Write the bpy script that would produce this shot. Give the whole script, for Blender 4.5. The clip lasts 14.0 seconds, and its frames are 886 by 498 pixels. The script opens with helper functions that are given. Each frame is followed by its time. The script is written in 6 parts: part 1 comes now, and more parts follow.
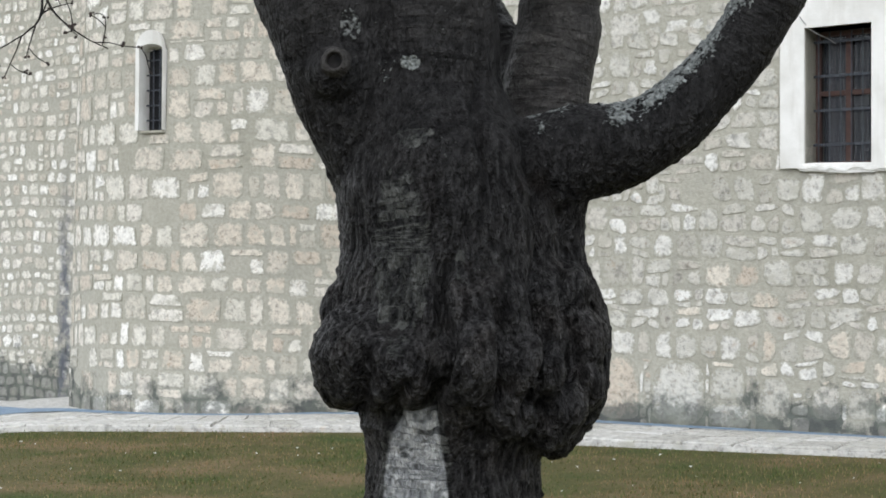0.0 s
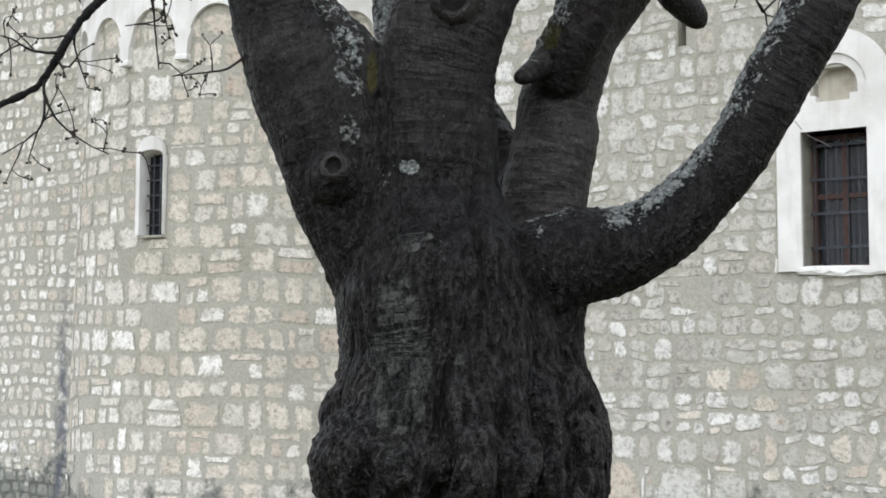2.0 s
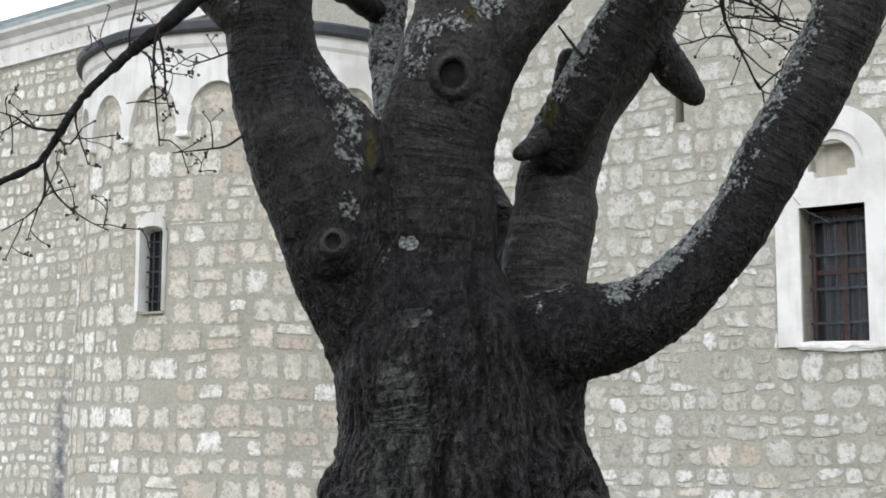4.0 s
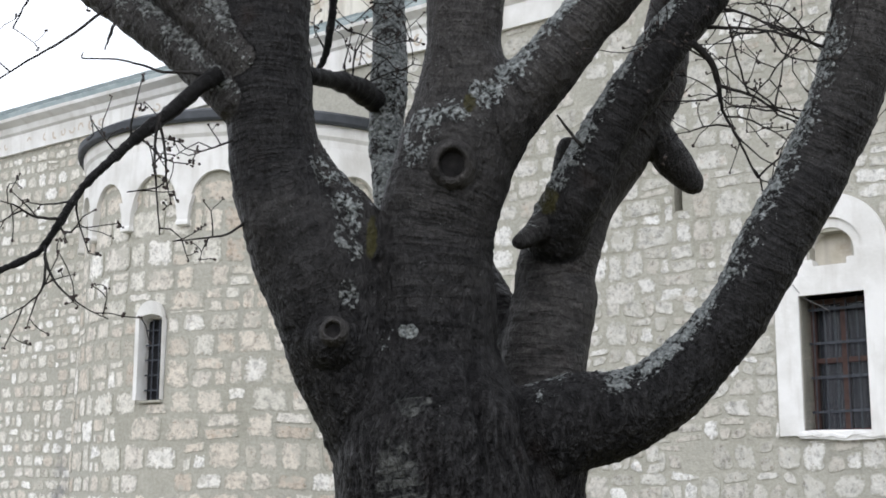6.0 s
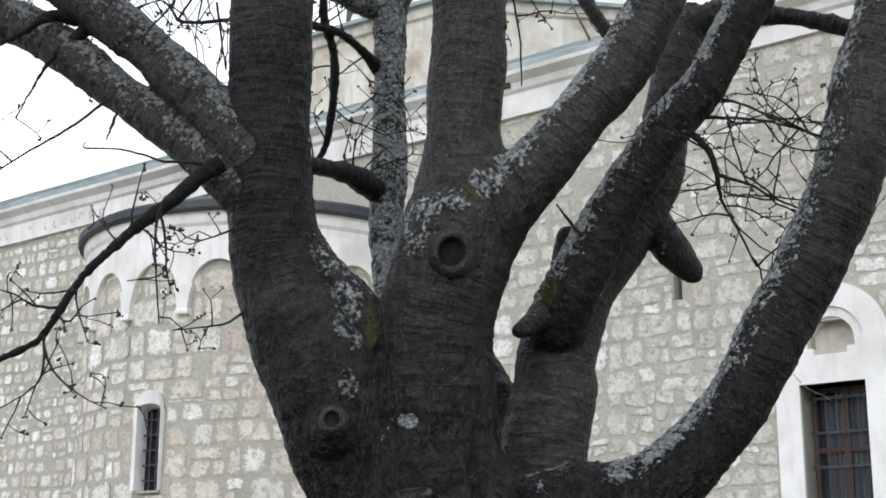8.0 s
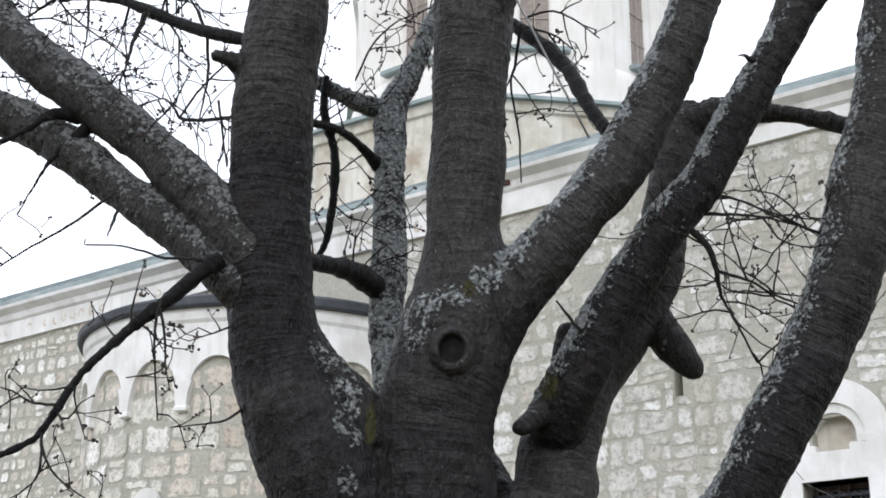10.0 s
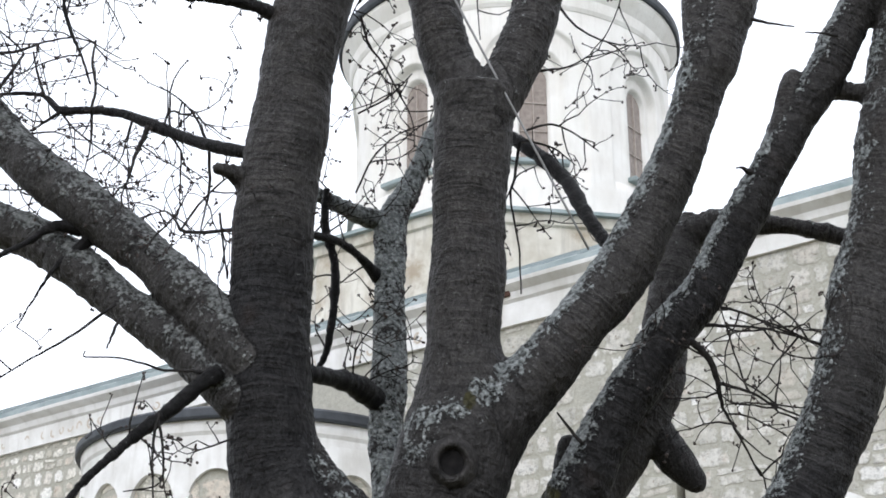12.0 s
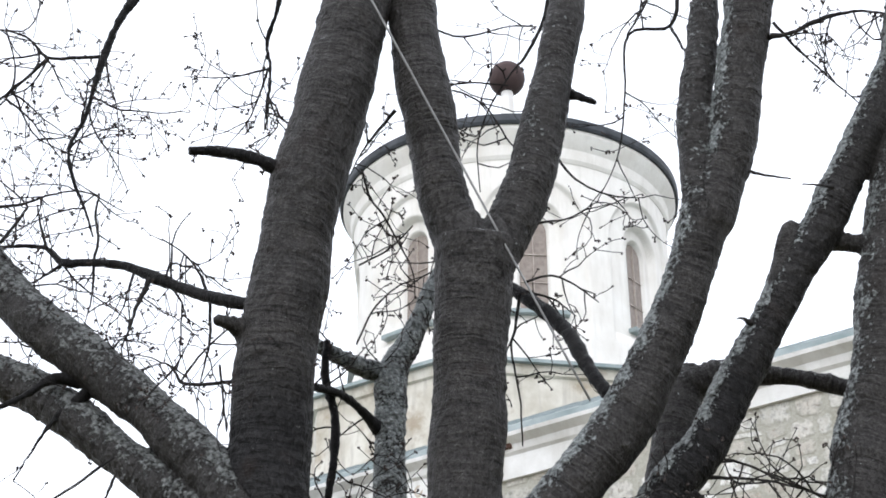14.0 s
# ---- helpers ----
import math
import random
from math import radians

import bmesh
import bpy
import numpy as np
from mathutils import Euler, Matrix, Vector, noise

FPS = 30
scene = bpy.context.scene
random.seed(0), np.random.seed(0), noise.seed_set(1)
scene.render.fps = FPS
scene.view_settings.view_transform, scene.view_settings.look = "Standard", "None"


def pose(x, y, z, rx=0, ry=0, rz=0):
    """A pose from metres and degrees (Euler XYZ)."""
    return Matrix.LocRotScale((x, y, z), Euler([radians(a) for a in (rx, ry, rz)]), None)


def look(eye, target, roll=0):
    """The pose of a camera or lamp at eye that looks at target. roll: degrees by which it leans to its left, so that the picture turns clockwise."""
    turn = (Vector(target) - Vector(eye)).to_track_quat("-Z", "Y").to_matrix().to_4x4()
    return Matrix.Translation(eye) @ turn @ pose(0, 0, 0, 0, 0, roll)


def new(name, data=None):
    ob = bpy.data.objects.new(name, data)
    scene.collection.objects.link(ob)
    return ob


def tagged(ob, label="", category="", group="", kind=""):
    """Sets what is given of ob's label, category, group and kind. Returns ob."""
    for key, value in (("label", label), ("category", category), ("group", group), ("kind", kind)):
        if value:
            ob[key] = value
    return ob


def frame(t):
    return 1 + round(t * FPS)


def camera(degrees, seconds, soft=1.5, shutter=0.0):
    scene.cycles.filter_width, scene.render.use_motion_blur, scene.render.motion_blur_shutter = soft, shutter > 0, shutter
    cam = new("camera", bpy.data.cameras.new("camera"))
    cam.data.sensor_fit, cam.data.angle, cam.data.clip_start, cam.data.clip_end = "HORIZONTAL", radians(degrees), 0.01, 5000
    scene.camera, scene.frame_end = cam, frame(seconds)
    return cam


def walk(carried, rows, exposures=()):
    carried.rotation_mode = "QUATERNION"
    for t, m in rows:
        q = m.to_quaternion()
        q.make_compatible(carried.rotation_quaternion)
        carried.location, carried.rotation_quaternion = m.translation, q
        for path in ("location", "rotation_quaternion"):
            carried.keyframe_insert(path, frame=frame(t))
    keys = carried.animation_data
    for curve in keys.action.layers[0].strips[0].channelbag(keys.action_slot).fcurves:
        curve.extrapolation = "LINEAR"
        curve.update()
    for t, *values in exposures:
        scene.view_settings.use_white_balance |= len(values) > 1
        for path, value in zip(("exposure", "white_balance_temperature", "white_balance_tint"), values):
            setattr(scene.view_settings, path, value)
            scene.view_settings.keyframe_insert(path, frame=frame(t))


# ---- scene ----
cam = camera(33.32, 14.0, soft=1.75)
EYE, TILT, LEAN = 1.4, 1.0, -0.3
# a tripod tilt: seconds, pitch, yaw, roll
ROWS = [
    (0.0, 0.000, 0.000, 0.000),
    (0.5, 1.149, -0.010, 0.040),
    (1.0, 2.321, -0.020, 0.076),
    (1.5, 3.146, -0.030, 0.106),
    (2.0, 4.019, -0.039, 0.133),
    (2.5, 4.686, -0.047, 0.155),
    (3.0, 5.497, -0.056, 0.174),
    (5.5, 9.373, -0.094, 0.231),
    (6.0, 10.367, -0.101, 0.238),
    (6.5, 11.029, -0.107, 0.243),
    (7.0, 11.993, -0.114, 0.248),
    (7.5, 12.839, -0.120, 0.254),
    (8.0, 13.805, -0.126, 0.259),
    (10.5, 18.477, -0.155, 0.305),
    (11.0, 19.477, -0.160, 0.320),
    (11.5, 20.584, -0.166, 0.339),
    (12.0, 21.851, -0.171, 0.361),
    (12.5, 23.237, -0.177, 0.387),
    (13.0, 25.018, -0.182, 0.417),
    (13.5, 26.362, -0.188, 0.451),
    (14.0, 27.702, -0.193, 0.491),
]
walk(cam, [(t, pose(0, 0, EYE, 0, LEAN, 0) @ pose(0, 0, 0, TILT, 0, 0) @ pose(0, 0, 0, pitch, 0, yaw) @ pose(0, 0, 0, 0, roll, 0) @ pose(0, 0, 0, 90, 0, 0))
           for t, pitch, yaw, roll in ROWS], exposures=[(0.0, 0.38, 6460, 10), (3.0, 0.37, 6430, 11), (7.0, 0.35, 6350, 13), (11.0, 0.41, 6310, 13), (14.0, 0.54, 6330, 13)])

# ---- light: a white overcast sky, and a very wide weak sun ----
world = bpy.data.worlds.new("overcast")
scene.world = world
world.use_nodes = True
wn, wl = world.node_tree.nodes, world.node_tree.links
wn.clear()
sky = wn.new("ShaderNodeTexSky")
sky.sky_type, sky.sun_disc = "NISHITA", False
sky.sun_elevation, sky.sun_rotation = radians(48), radians(205)
dull = wn.new("ShaderNodeHueSaturation")
dull.inputs["Saturation"].default_value, dull.inputs["Value"].default_value = 0.25, 0.10
cloud = wn.new("ShaderNodeMix")
cloud.data_type = "RGBA"
cloud.inputs["Factor"].default_value = 0.85
cloud.inputs["B"].default_value = (0.97, 1.02, 1.08, 1)
back = wn.new("ShaderNodeBackground")
back.inputs["Strength"].default_value = 1.25
wout = wn.new("ShaderNodeOutputWorld")
wl.new(sky.outputs[0], dull.inputs["Color"])
wl.new(dull.outputs[0], cloud.inputs["A"])
wl.new(cloud.outputs["Result"], back.inputs["Color"])
wl.new(back.outputs[0], wout.inputs[0])
sun_data = bpy.data.lights.new("sun", "SUN")
sun_data.energy, sun_data.angle, sun_data.color = 0.7, radians(40), (1.0, 0.985, 0.96)
sun = new("sun", sun_data)
sun.matrix_world = look((-6, -9, 14), (0, 10, 2))

# ---- materials ----
class Mat:
    """A small node-material builder."""

    def __init__(self, name, rough=0.8, metal=0.0, spec=0.3):
        self.m = bpy.data.materials.new(name)
        self.m.use_nodes = True
        self.nt = self.m.node_tree
        self.b = self.nt.nodes["Principled BSDF"]
        self.b.inputs["Roughness"].default_value = rough
        self.b.inputs["Metallic"].default_value = metal
        self.b.inputs["Specular IOR Level"].default_value = spec
        self.pos = self.node("ShaderNodeNewGeometry").outputs["Position"]

    def node(self, kind):
        return self.nt.nodes.new(kind)

    def link(self, a, b):
        self.nt.links.new(a, b)

    def scaled(self, v):
        n = self.node("ShaderNodeMapping")
        n.inputs["Scale"].default_value = v
        self.link(self.pos, n.inputs["Vector"])
        return n.outputs[0]

    def noise(self, scale, detail=4, vec=None, rough=0.55):
        n = self.node("ShaderNodeTexNoise")
        n.inputs["Scale"].default_value, n.inputs["Detail"].default_value = scale, detail
        n.inputs["Roughness"].default_value = rough
        self.link(vec or self.pos, n.inputs["Vector"])
        return n.outputs["Fac"]

    def voronoi(self, scale, vec=None, feature="F1"):
        n = self.node("ShaderNodeTexVoronoi")
        n.feature = feature
        n.inputs["Scale"].default_value = scale
        self.link(vec or self.pos, n.inputs["Vector"])
        return n.outputs["Distance"]

    def ramp(self, fac, *stops):
        n = self.node("ShaderNodeValToRGB")
        e = n.color_ramp.elements
        while len(e) < len(stops):
            e.new(0.5)
        for k, (p, c) in zip(e, stops):
            k.position = p
            k.color = (*c, 1) if isinstance(c, tuple) else (c, c, c, 1)
        self.link(fac, n.inputs[0])
        return n.outputs[0]

    def mix(self, fac, a, b, blend="MIX"):
        n = self.node("ShaderNodeMix")
        n.data_type, n.blend_type = "RGBA", blend
        for key, v in (("Factor", fac), ("A", a), ("B", b)):
            if isinstance(v, bpy.types.NodeSocket):
                self.link(v, n.inputs[key])
            elif key == "Factor":
                n.inputs[key].default_value = v
            else:
                n.inputs[key].default_value = (*v, 1)
        return n.outputs["Result"]

    def math(self, op, a, b=0.0):
        n = self.node("ShaderNodeMath")
        n.operation = op
        for i, v in enumerate((a, b)):
            if isinstance(v, bpy.types.NodeSocket):
                self.link(v, n.inputs[i])
            else:
                n.inputs[i].default_value = v
        return n.outputs[0]

    def attr(self, name):
        n = self.node("ShaderNodeAttribute")
        n.attribute_name = name
        return n.outputs["Fac"]

    def object_random(self):
        return self.node("ShaderNodeObjectInfo").outputs["Random"]

    def island_random(self):
        return self.node("ShaderNodeNewGeometry").outputs["Random Per Island"]

    def bump(self, height, strength=0.5, dist=0.01, below=None):
        n = self.node("ShaderNodeBump")
        n.inputs["Strength"].default_value, n.inputs["Distance"].default_value = strength, dist
        self.link(height, n.inputs["Height"])
        if below:
            self.link(below, n.inputs["Normal"])
        self.link(n.outputs[0], self.b.inputs["Normal"])
        return n.outputs[0]

    def colour(self, c):
        if isinstance(c, tuple):
            self.b.inputs["Base Color"].default_value = (*c, 1)
        else:
            self.link(c, self.b.inputs["Base Color"])
        return self.m


def stone_material(name, tones, island=False, foot=True):
    """Weathered limestone: each stone its own tone, with pits and stains."""
    a = Mat(name, 0.9, spec=0.15)
    pick = a.island_random() if island else a.object_random()
    base = a.ramp(pick, *tones)
    grain = a.ramp(a.noise(15, 7, rough=0.7), (0.33, 0.50), (0.48, 0.92), (0.68, 1.16))
    pits = a.ramp(a.noise(26, 7, rough=0.75), (0.32, (0.36, 0.29, 0.22)), (0.45, (1.0, 1.0, 1.0)))
    c = a.mix(1.0, base, grain, "MULTIPLY")
    c = a.mix(0.8, c, pits, "MULTIPLY")
    rust = a.ramp(a.noise(6.0, 5), (0.62, 0.0), (0.76, 0.5))
    c = a.mix(rust, c, (0.42, 0.31, 0.22))
    smear = a.ramp(a.noise(7.5, 6, rough=0.66), (0.56, 0.0), (0.62, 0.75))
    c = a.mix(smear, c, (0.44, 0.428, 0.375))
    if foot:
        lap = a.math("ADD", a.attr("edge"), a.math("MULTIPLY", a.math("SUBTRACT", a.noise(17, 6, rough=0.7), 0.5), 2.0))
        lap = a.ramp(lap, (0.66, 0.0), (0.92, 1.0))
        c = a.mix(lap, c, a.ramp(a.noise(30, 4), (0.3, (0.33, 0.32, 0.275)), (0.7, (0.43, 0.42, 0.365))))
        c = weathered_foot(a, c, 0.74)
    hgt = a.math("ADD", a.math("MULTIPLY", a.noise(20, 5), 0.7), a.math("MULTIPLY", a.noise(70, 3), 0.3))
    a.bump(hgt, 0.55, 0.016)
    return a.colour(c)


def weathered_foot(a, c, amount):
    """Dark algae stains with ragged edges along the damp foot of the walls."""
    sep = a.node("ShaderNodeSeparateXYZ")
    a.link(a.pos, sep.inputs[0])
    low = a.math("SUBTRACT", a.math("ADD", a.ramp(a.math("ADD", sep.outputs["X"], 4.2), (0.0, (0.16, 0.16, 0.16)), (0.6, 0.0)), a.math("SUBTRACT", a.math("MULTIPLY", a.noise(3.6, 6, rough=0.7), 1.6), 0.54)), sep.outputs["Z"])
    low = a.math("ADD", low, a.ramp(a.math("MULTIPLY", sep.outputs["X"], 0.3), (0.1, 0.0), (0.5, 0.13)))
    mask = a.ramp(a.math("MULTIPLY", low, 4.0), (0.0, 0.0), (0.8, amount))
    algae = a.ramp(a.noise(5.0, 5), (0.38, (0.065, 0.074, 0.075)), (0.62, (0.15, 0.165, 0.145)))
    c = a.mix(mask, c, algae)
    # a dark run of water stains down the wall west of the apse
    off = a.math("ABSOLUTE", a.math("ADD", sep.outputs["X"], 4.66))
    run = a.math("SUBTRACT", a.math("MULTIPLY", a.noise(2.6, 5, a.scaled((1.4, 1.4, 1.6))), 0.27), off)
    high = a.ramp(a.math("MULTIPLY", sep.outputs["Z"], 0.3), (0.45, 1.0), (0.85, 0.0))
    wet = a.math("MULTIPLY", a.ramp(a.math("MULTIPLY", run, 9.0), (0.0, 0.0), (0.7, 0.85)), high)
    wet = a.math("MULTIPLY", wet, a.ramp(a.noise(3.4, 5, rough=0.65), (0.40, 0.1), (0.54, 1.0)))
    return a.mix(wet, c, (0.115, 0.125, 0.15))


def mortar_material():
    a = Mat("mortar", 0.95, spec=0.1)
    c = a.ramp(a.noise(1.3, 4), (0.3, (0.37, 0.36, 0.305)), (0.5, (0.45, 0.437, 0.38)), (0.7, (0.39, 0.382, 0.335)))
    c = a.mix(0.6, c, a.ramp(a.noise(30, 4), (0.3, 0.72), (0.7, 1.08)), "MULTIPLY")
    c = weathered_foot(a, c, 0.9)
    a.bump(a.math("ADD", a.noise(9, 4), a.math("MULTIPLY", a.noise(60, 3), 0.5)), 0.6, 0.02)
    return a.colour(c)


def plaster_material(name, lo, hi, stain=0.35):
    a = Mat(name, 0.75, spec=0.2)
    c = a.ramp(a.noise(2.2, 5), (0.3, lo), (0.62, hi))
    streak = a.ramp(a.noise(3.0, 5, a.scaled((3.0, 3.0, 0.45))), (0.5, 0.0), (0.75, stain))
    c = a.mix(streak, c, (0.42, 0.39, 0.34))
    if stain > 0.7:
        blot = a.ramp(a.noise(1.7, 7, rough=0.68), (0.52, 0.0), (0.66, 0.75))
        c = a.mix(blot, c, (0.34, 0.27, 0.19))
    a.bump(a.noise(26, 4), 0.3, 0.01)
    return a.colour(c)


def simple_material(name, lo, hi, scale=8, rough=0.6, metal=0.0, relief=0.25, spec=0.3):
    a = Mat(name, rough, metal, spec)
    c = a.ramp(a.noise(scale, 5), (0.32, lo), (0.68, hi))
    a.bump(a.noise(scale * 4, 3), relief, 0.01)
    return a.colour(c)


STONE_TONES = ((0.0, (0.535, 0.503, 0.433)), (0.2, (0.642, 0.621, 0.556)), (0.45, (0.749, 0.728, 0.663)), (0.62, (0.589, 0.535, 0.460)), (0.78, (0.770, 0.749, 0.696)), (1.0, (0.899, 0.888, 0.851)))
M_STONE = stone_material("limestone", STONE_TONES)
GREY_TONES = ((0.0, (0.452, 0.436, 0.389)), (0.2, (0.557, 0.546, 0.499)), (0.45, (0.630, 0.619, 0.578)), (0.62, (0.514, 0.483, 0.425)), (0.78, (0.662, 0.651, 0.614)), (1.0, (0.798, 0.793, 0.766)))
M_STONE_GREY = stone_material("grey_limestone", GREY_TONES)
M_RUBBLE_GREY = stone_material("grey_limestone_small", GREY_TONES, True)
M_STONE_WARM = stone_material("brown_limestone", ((0.0, (0.557, 0.488, 0.410)), (0.4, (0.651, 0.593, 0.509)), (0.7, (0.704, 0.656, 0.578)), (1.0, (0.598, 0.536, 0.457))))
M_RUBBLE = stone_material("limestone_small", STONE_TONES, True)
M_RUBBLE_WARM = stone_material("limestone_mixed", ((0.0, (0.557, 0.493, 0.420)), (0.25, (0.662, 0.609, 0.525)), (0.45, (0.809, 0.788, 0.724)), (0.7, (0.640, 0.583, 0.504)), (1.0, (0.892, 0.877, 0.830))), True)
M_MORTAR = mortar_material()
M_PLASTER = plaster_material("white_plaster", (0.64, 0.63, 0.60), (0.83, 0.825, 0.81), 0.34)
M_DRUM = plaster_material("drum_plaster", (0.75, 0.72, 0.67), (0.84, 0.82, 0.78), 0.22)
M_OLDWALL = plaster_material("stained_plaster", (0.46, 0.42, 0.34), (0.70, 0.67, 0.60), 0.8)
M_BRICK = simple_material("red_brown_brick", (0.055, 0.03, 0.024), (0.12, 0.065, 0.05), 12, 0.9)
M_FRIEZE = simple_material("faded_red_paint", (0.50, 0.43, 0.35), (0.64, 0.58, 0.50), 14, 0.85)
M_SHEET = simple_material("green_grey_sheet_metal", (0.20, 0.25, 0.25), (0.36, 0.405, 0.405), 3, 0.42, 0.3, 0.1)
M_LEAD = simple_material("dark_sheet_metal", (0.03, 0.034, 0.04), (0.075, 0.082, 0.092), 4, 0.6, 0.2, 0.15)
M_IRON = simple_material("dark_iron", (0.038, 0.043, 0.053), (0.085, 0.093, 0.11), 20, 0.5, 0.4)
M_WOOD = simple_material("red_brown_window_wood", (0.055, 0.030, 0.026), (0.10, 0.056, 0.047), 18, 0.6)
M_DRUMWOOD = simple_material("brown_window_wood", (0.23, 0.19, 0.17), (0.33, 0.285, 0.25), 14, 0.6)
M_LINTEL = simple_material("pale_window_wood", (0.40, 0.34, 0.30), (0.50, 0.45, 0.41), 14, 0.6)
# near-black colour that stands in for the unlit inside of openings
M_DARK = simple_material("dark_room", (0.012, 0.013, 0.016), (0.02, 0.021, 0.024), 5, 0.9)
M_LACE = simple_material("grey_lace_curtain", (0.04, 0.044, 0.06), (0.15, 0.155, 0.19), 45, 0.9)
M_BALL = simple_material("rusty_copper", (0.045, 0.028, 0.028), (0.08, 0.052, 0.05), 5, 0.7, 0.1)
M_WIRE = simple_material("grey_cable", (0.20, 0.20, 0.20), (0.30, 0.30, 0.30), 30, 0.5)
M_SLAB = stone_material("pale_paving", ((0.0, (0.48, 0.47, 0.44)), (0.5, (0.55, 0.54, 0.51)), (1.0, (0.62, 0.61, 0.59))), foot=False)
M_CHANNEL = simple_material("slate_channel", (0.13, 0.20, 0.29), (0.24, 0.32, 0.42), 9, 0.6)


def glass_material():
    a = Mat("window_glass", 0.08, spec=0.5)
    a.b.inputs["Alpha"].default_value = 0.35
    return a.colour((0.03, 0.035, 0.04))


M_GLASS = glass_material()


def ground_material():
    a = Mat("grass_soil", 0.95, spec=0.1)
    c = a.ramp(a.noise(0.9, 5), (0.32, (0.06, 0.08, 0.028)), (0.48, (0.10, 0.095, 0.042)), (0.64, (0.17, 0.128, 0.072)))
    c = a.mix(0.7, c, a.ramp(a.noise(45, 4), (0.3, 0.6), (0.7, 1.25)), "MULTIPLY")
    a.bump(a.noise(40, 4), 0.8, 0.03)
    return a.colour(c)


M_GROUND = ground_material()


def blade_material():
    a = Mat("winter_grass", 0.7, spec=0.2)
    c = a.ramp(a.island_random(), (0.0, (0.065, 0.10, 0.03)), (0.45, (0.10, 0.12, 0.045)), (0.7, (0.17, 0.145, 0.07)), (1.0, (0.25, 0.20, 0.115)))
    return a.colour(a.mix(0.6, c, a.ramp(a.noise(0.9, 5), (0.38, (0.8, 0.95, 0.7)), (0.60, (1.45, 1.15, 1.1))), "MULTIPLY"))


M_BLADE = blade_material()


def bark_material(name="cherry_bark"):
    """Dark cherry bark: plated low down with shade painted into its crevices, ring-like bands on the stems, grey lichen
    and silvery bare patches.
    """
    a = Mat(name, 0.46, spec=0.26)
    along, lich, peel, rough = a.attr("along"), a.attr("lichen"), a.attr("peel"), a.attr("rough")
    coarse = a.noise(9, 6)
    fine = a.noise(70, 4)
    bent = a.node("ShaderNodeTexNoise")
    bent.inputs["Scale"].default_value, bent.inputs["Detail"].default_value = 14, 4
    a.link(a.pos, bent.inputs["Vector"])
    warp = a.node("ShaderNodeVectorMath")
    warp.operation = "MULTIPLY_ADD"
    a.link(bent.outputs["Color"], warp.inputs[0])
    warp.inputs[1].default_value = (1.8, 1.8, 1.8)
    a.link(a.scaled((46.0, 46.0, 14.0)), warp.inputs[2])
    fold = a.noise(1.0, 3, warp.outputs[0], 0.55)
    fray = a.noise(1.0, 2, a.scaled((96.0, 96.0, 34.0)), 0.5)
    fold = a.math("SUBTRACT", 1.0, a.math("MULTIPLY", a.math("ABSOLUTE", a.math("SUBTRACT", fold, 0.5)), 7.0))
    fray = a.math("SUBTRACT", 1.0, a.math("MULTIPLY", a.math("ABSOLUTE", a.math("SUBTRACT", fray, 0.5)), 7.0))
    cracks = a.math("ADD", a.math("MULTIPLY", a.math("MAXIMUM", fold, 0.0), 0.65), a.math("MULTIPLY", a.math("MAXIMUM", fray, 0.0), 0.35))
    flakes = a.noise(1.0, 5, a.scaled((60.0, 60.0, 24.0)), 0.65)
    wob = a.math("ADD", a.math("MULTIPLY", along, 125.0), a.math("MULTIPLY", a.noise(5, 4), 6.0))
    comb = a.node("ShaderNodeCombineXYZ")
    a.link(wob, comb.inputs["Z"])
    sway = a.node("ShaderNodeVectorMath")
    sway.operation = "MULTIPLY_ADD"
    a.link(a.pos, sway.inputs[0])
    sway.inputs[1].default_value = (9.0, 9.0, 1.0)
    a.link(comb.outputs[0], sway.inputs[2])
    bands = a.noise(1.0, 5, sway.outputs[0])
    base = a.ramp(coarse, (0.25, (0.010, 0.0102, 0.0116)), (0.5, (0.020, 0.0195, 0.0204)), (0.72, (0.039, 0.0350, 0.0335)))
    banded = a.ramp(bands, (0.33, (0.017, 0.0163, 0.0160)), (0.43, (0.036, 0.0340, 0.0328)), (0.70, (0.060, 0.0560, 0.0530)))
    plain = a.ramp(a.noise(14, 6), (0.3, (0.022, 0.0212, 0.0212)), (0.7, (0.050, 0.0468, 0.044)))
    ringed = a.ramp(a.noise(3.2, 4), (0.36, 0.35), (0.56, 0.95))
    banded = a.mix(ringed, plain, banded)
    c = a.mix(a.math("MULTIPLY", rough, 0.80), banded, base)
    tiny = a.noise(170, 3, rough=0.6)
    c = a.mix(0.8, c, a.ramp(tiny, (0.34, 0.55), (0.5, 1.0), (0.68, 1.55)), "MULTIPLY")
    c = a.mix(0.75, c, a.ramp(fine, (0.32, 0.6), (0.50, 0.95), (0.72, 1.5)), "MULTIPLY")
    # flake and crack hollows darkened in colour, ridges lightened, following the bump
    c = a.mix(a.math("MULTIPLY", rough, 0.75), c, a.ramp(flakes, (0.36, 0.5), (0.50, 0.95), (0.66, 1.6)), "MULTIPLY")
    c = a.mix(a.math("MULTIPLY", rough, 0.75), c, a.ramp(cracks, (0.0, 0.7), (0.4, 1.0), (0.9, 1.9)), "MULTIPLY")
    # shade painted into the crevices of the modelled relief, light onto its crests
    crevice_shade = a.ramp(a.attr("crest"), (0.12, 0.58), (0.5, 0.95), (0.88, 1.4))
    c = a.mix(a.math("MULTIPLY", rough, 0.85), c, crevice_shade, "MULTIPLY")
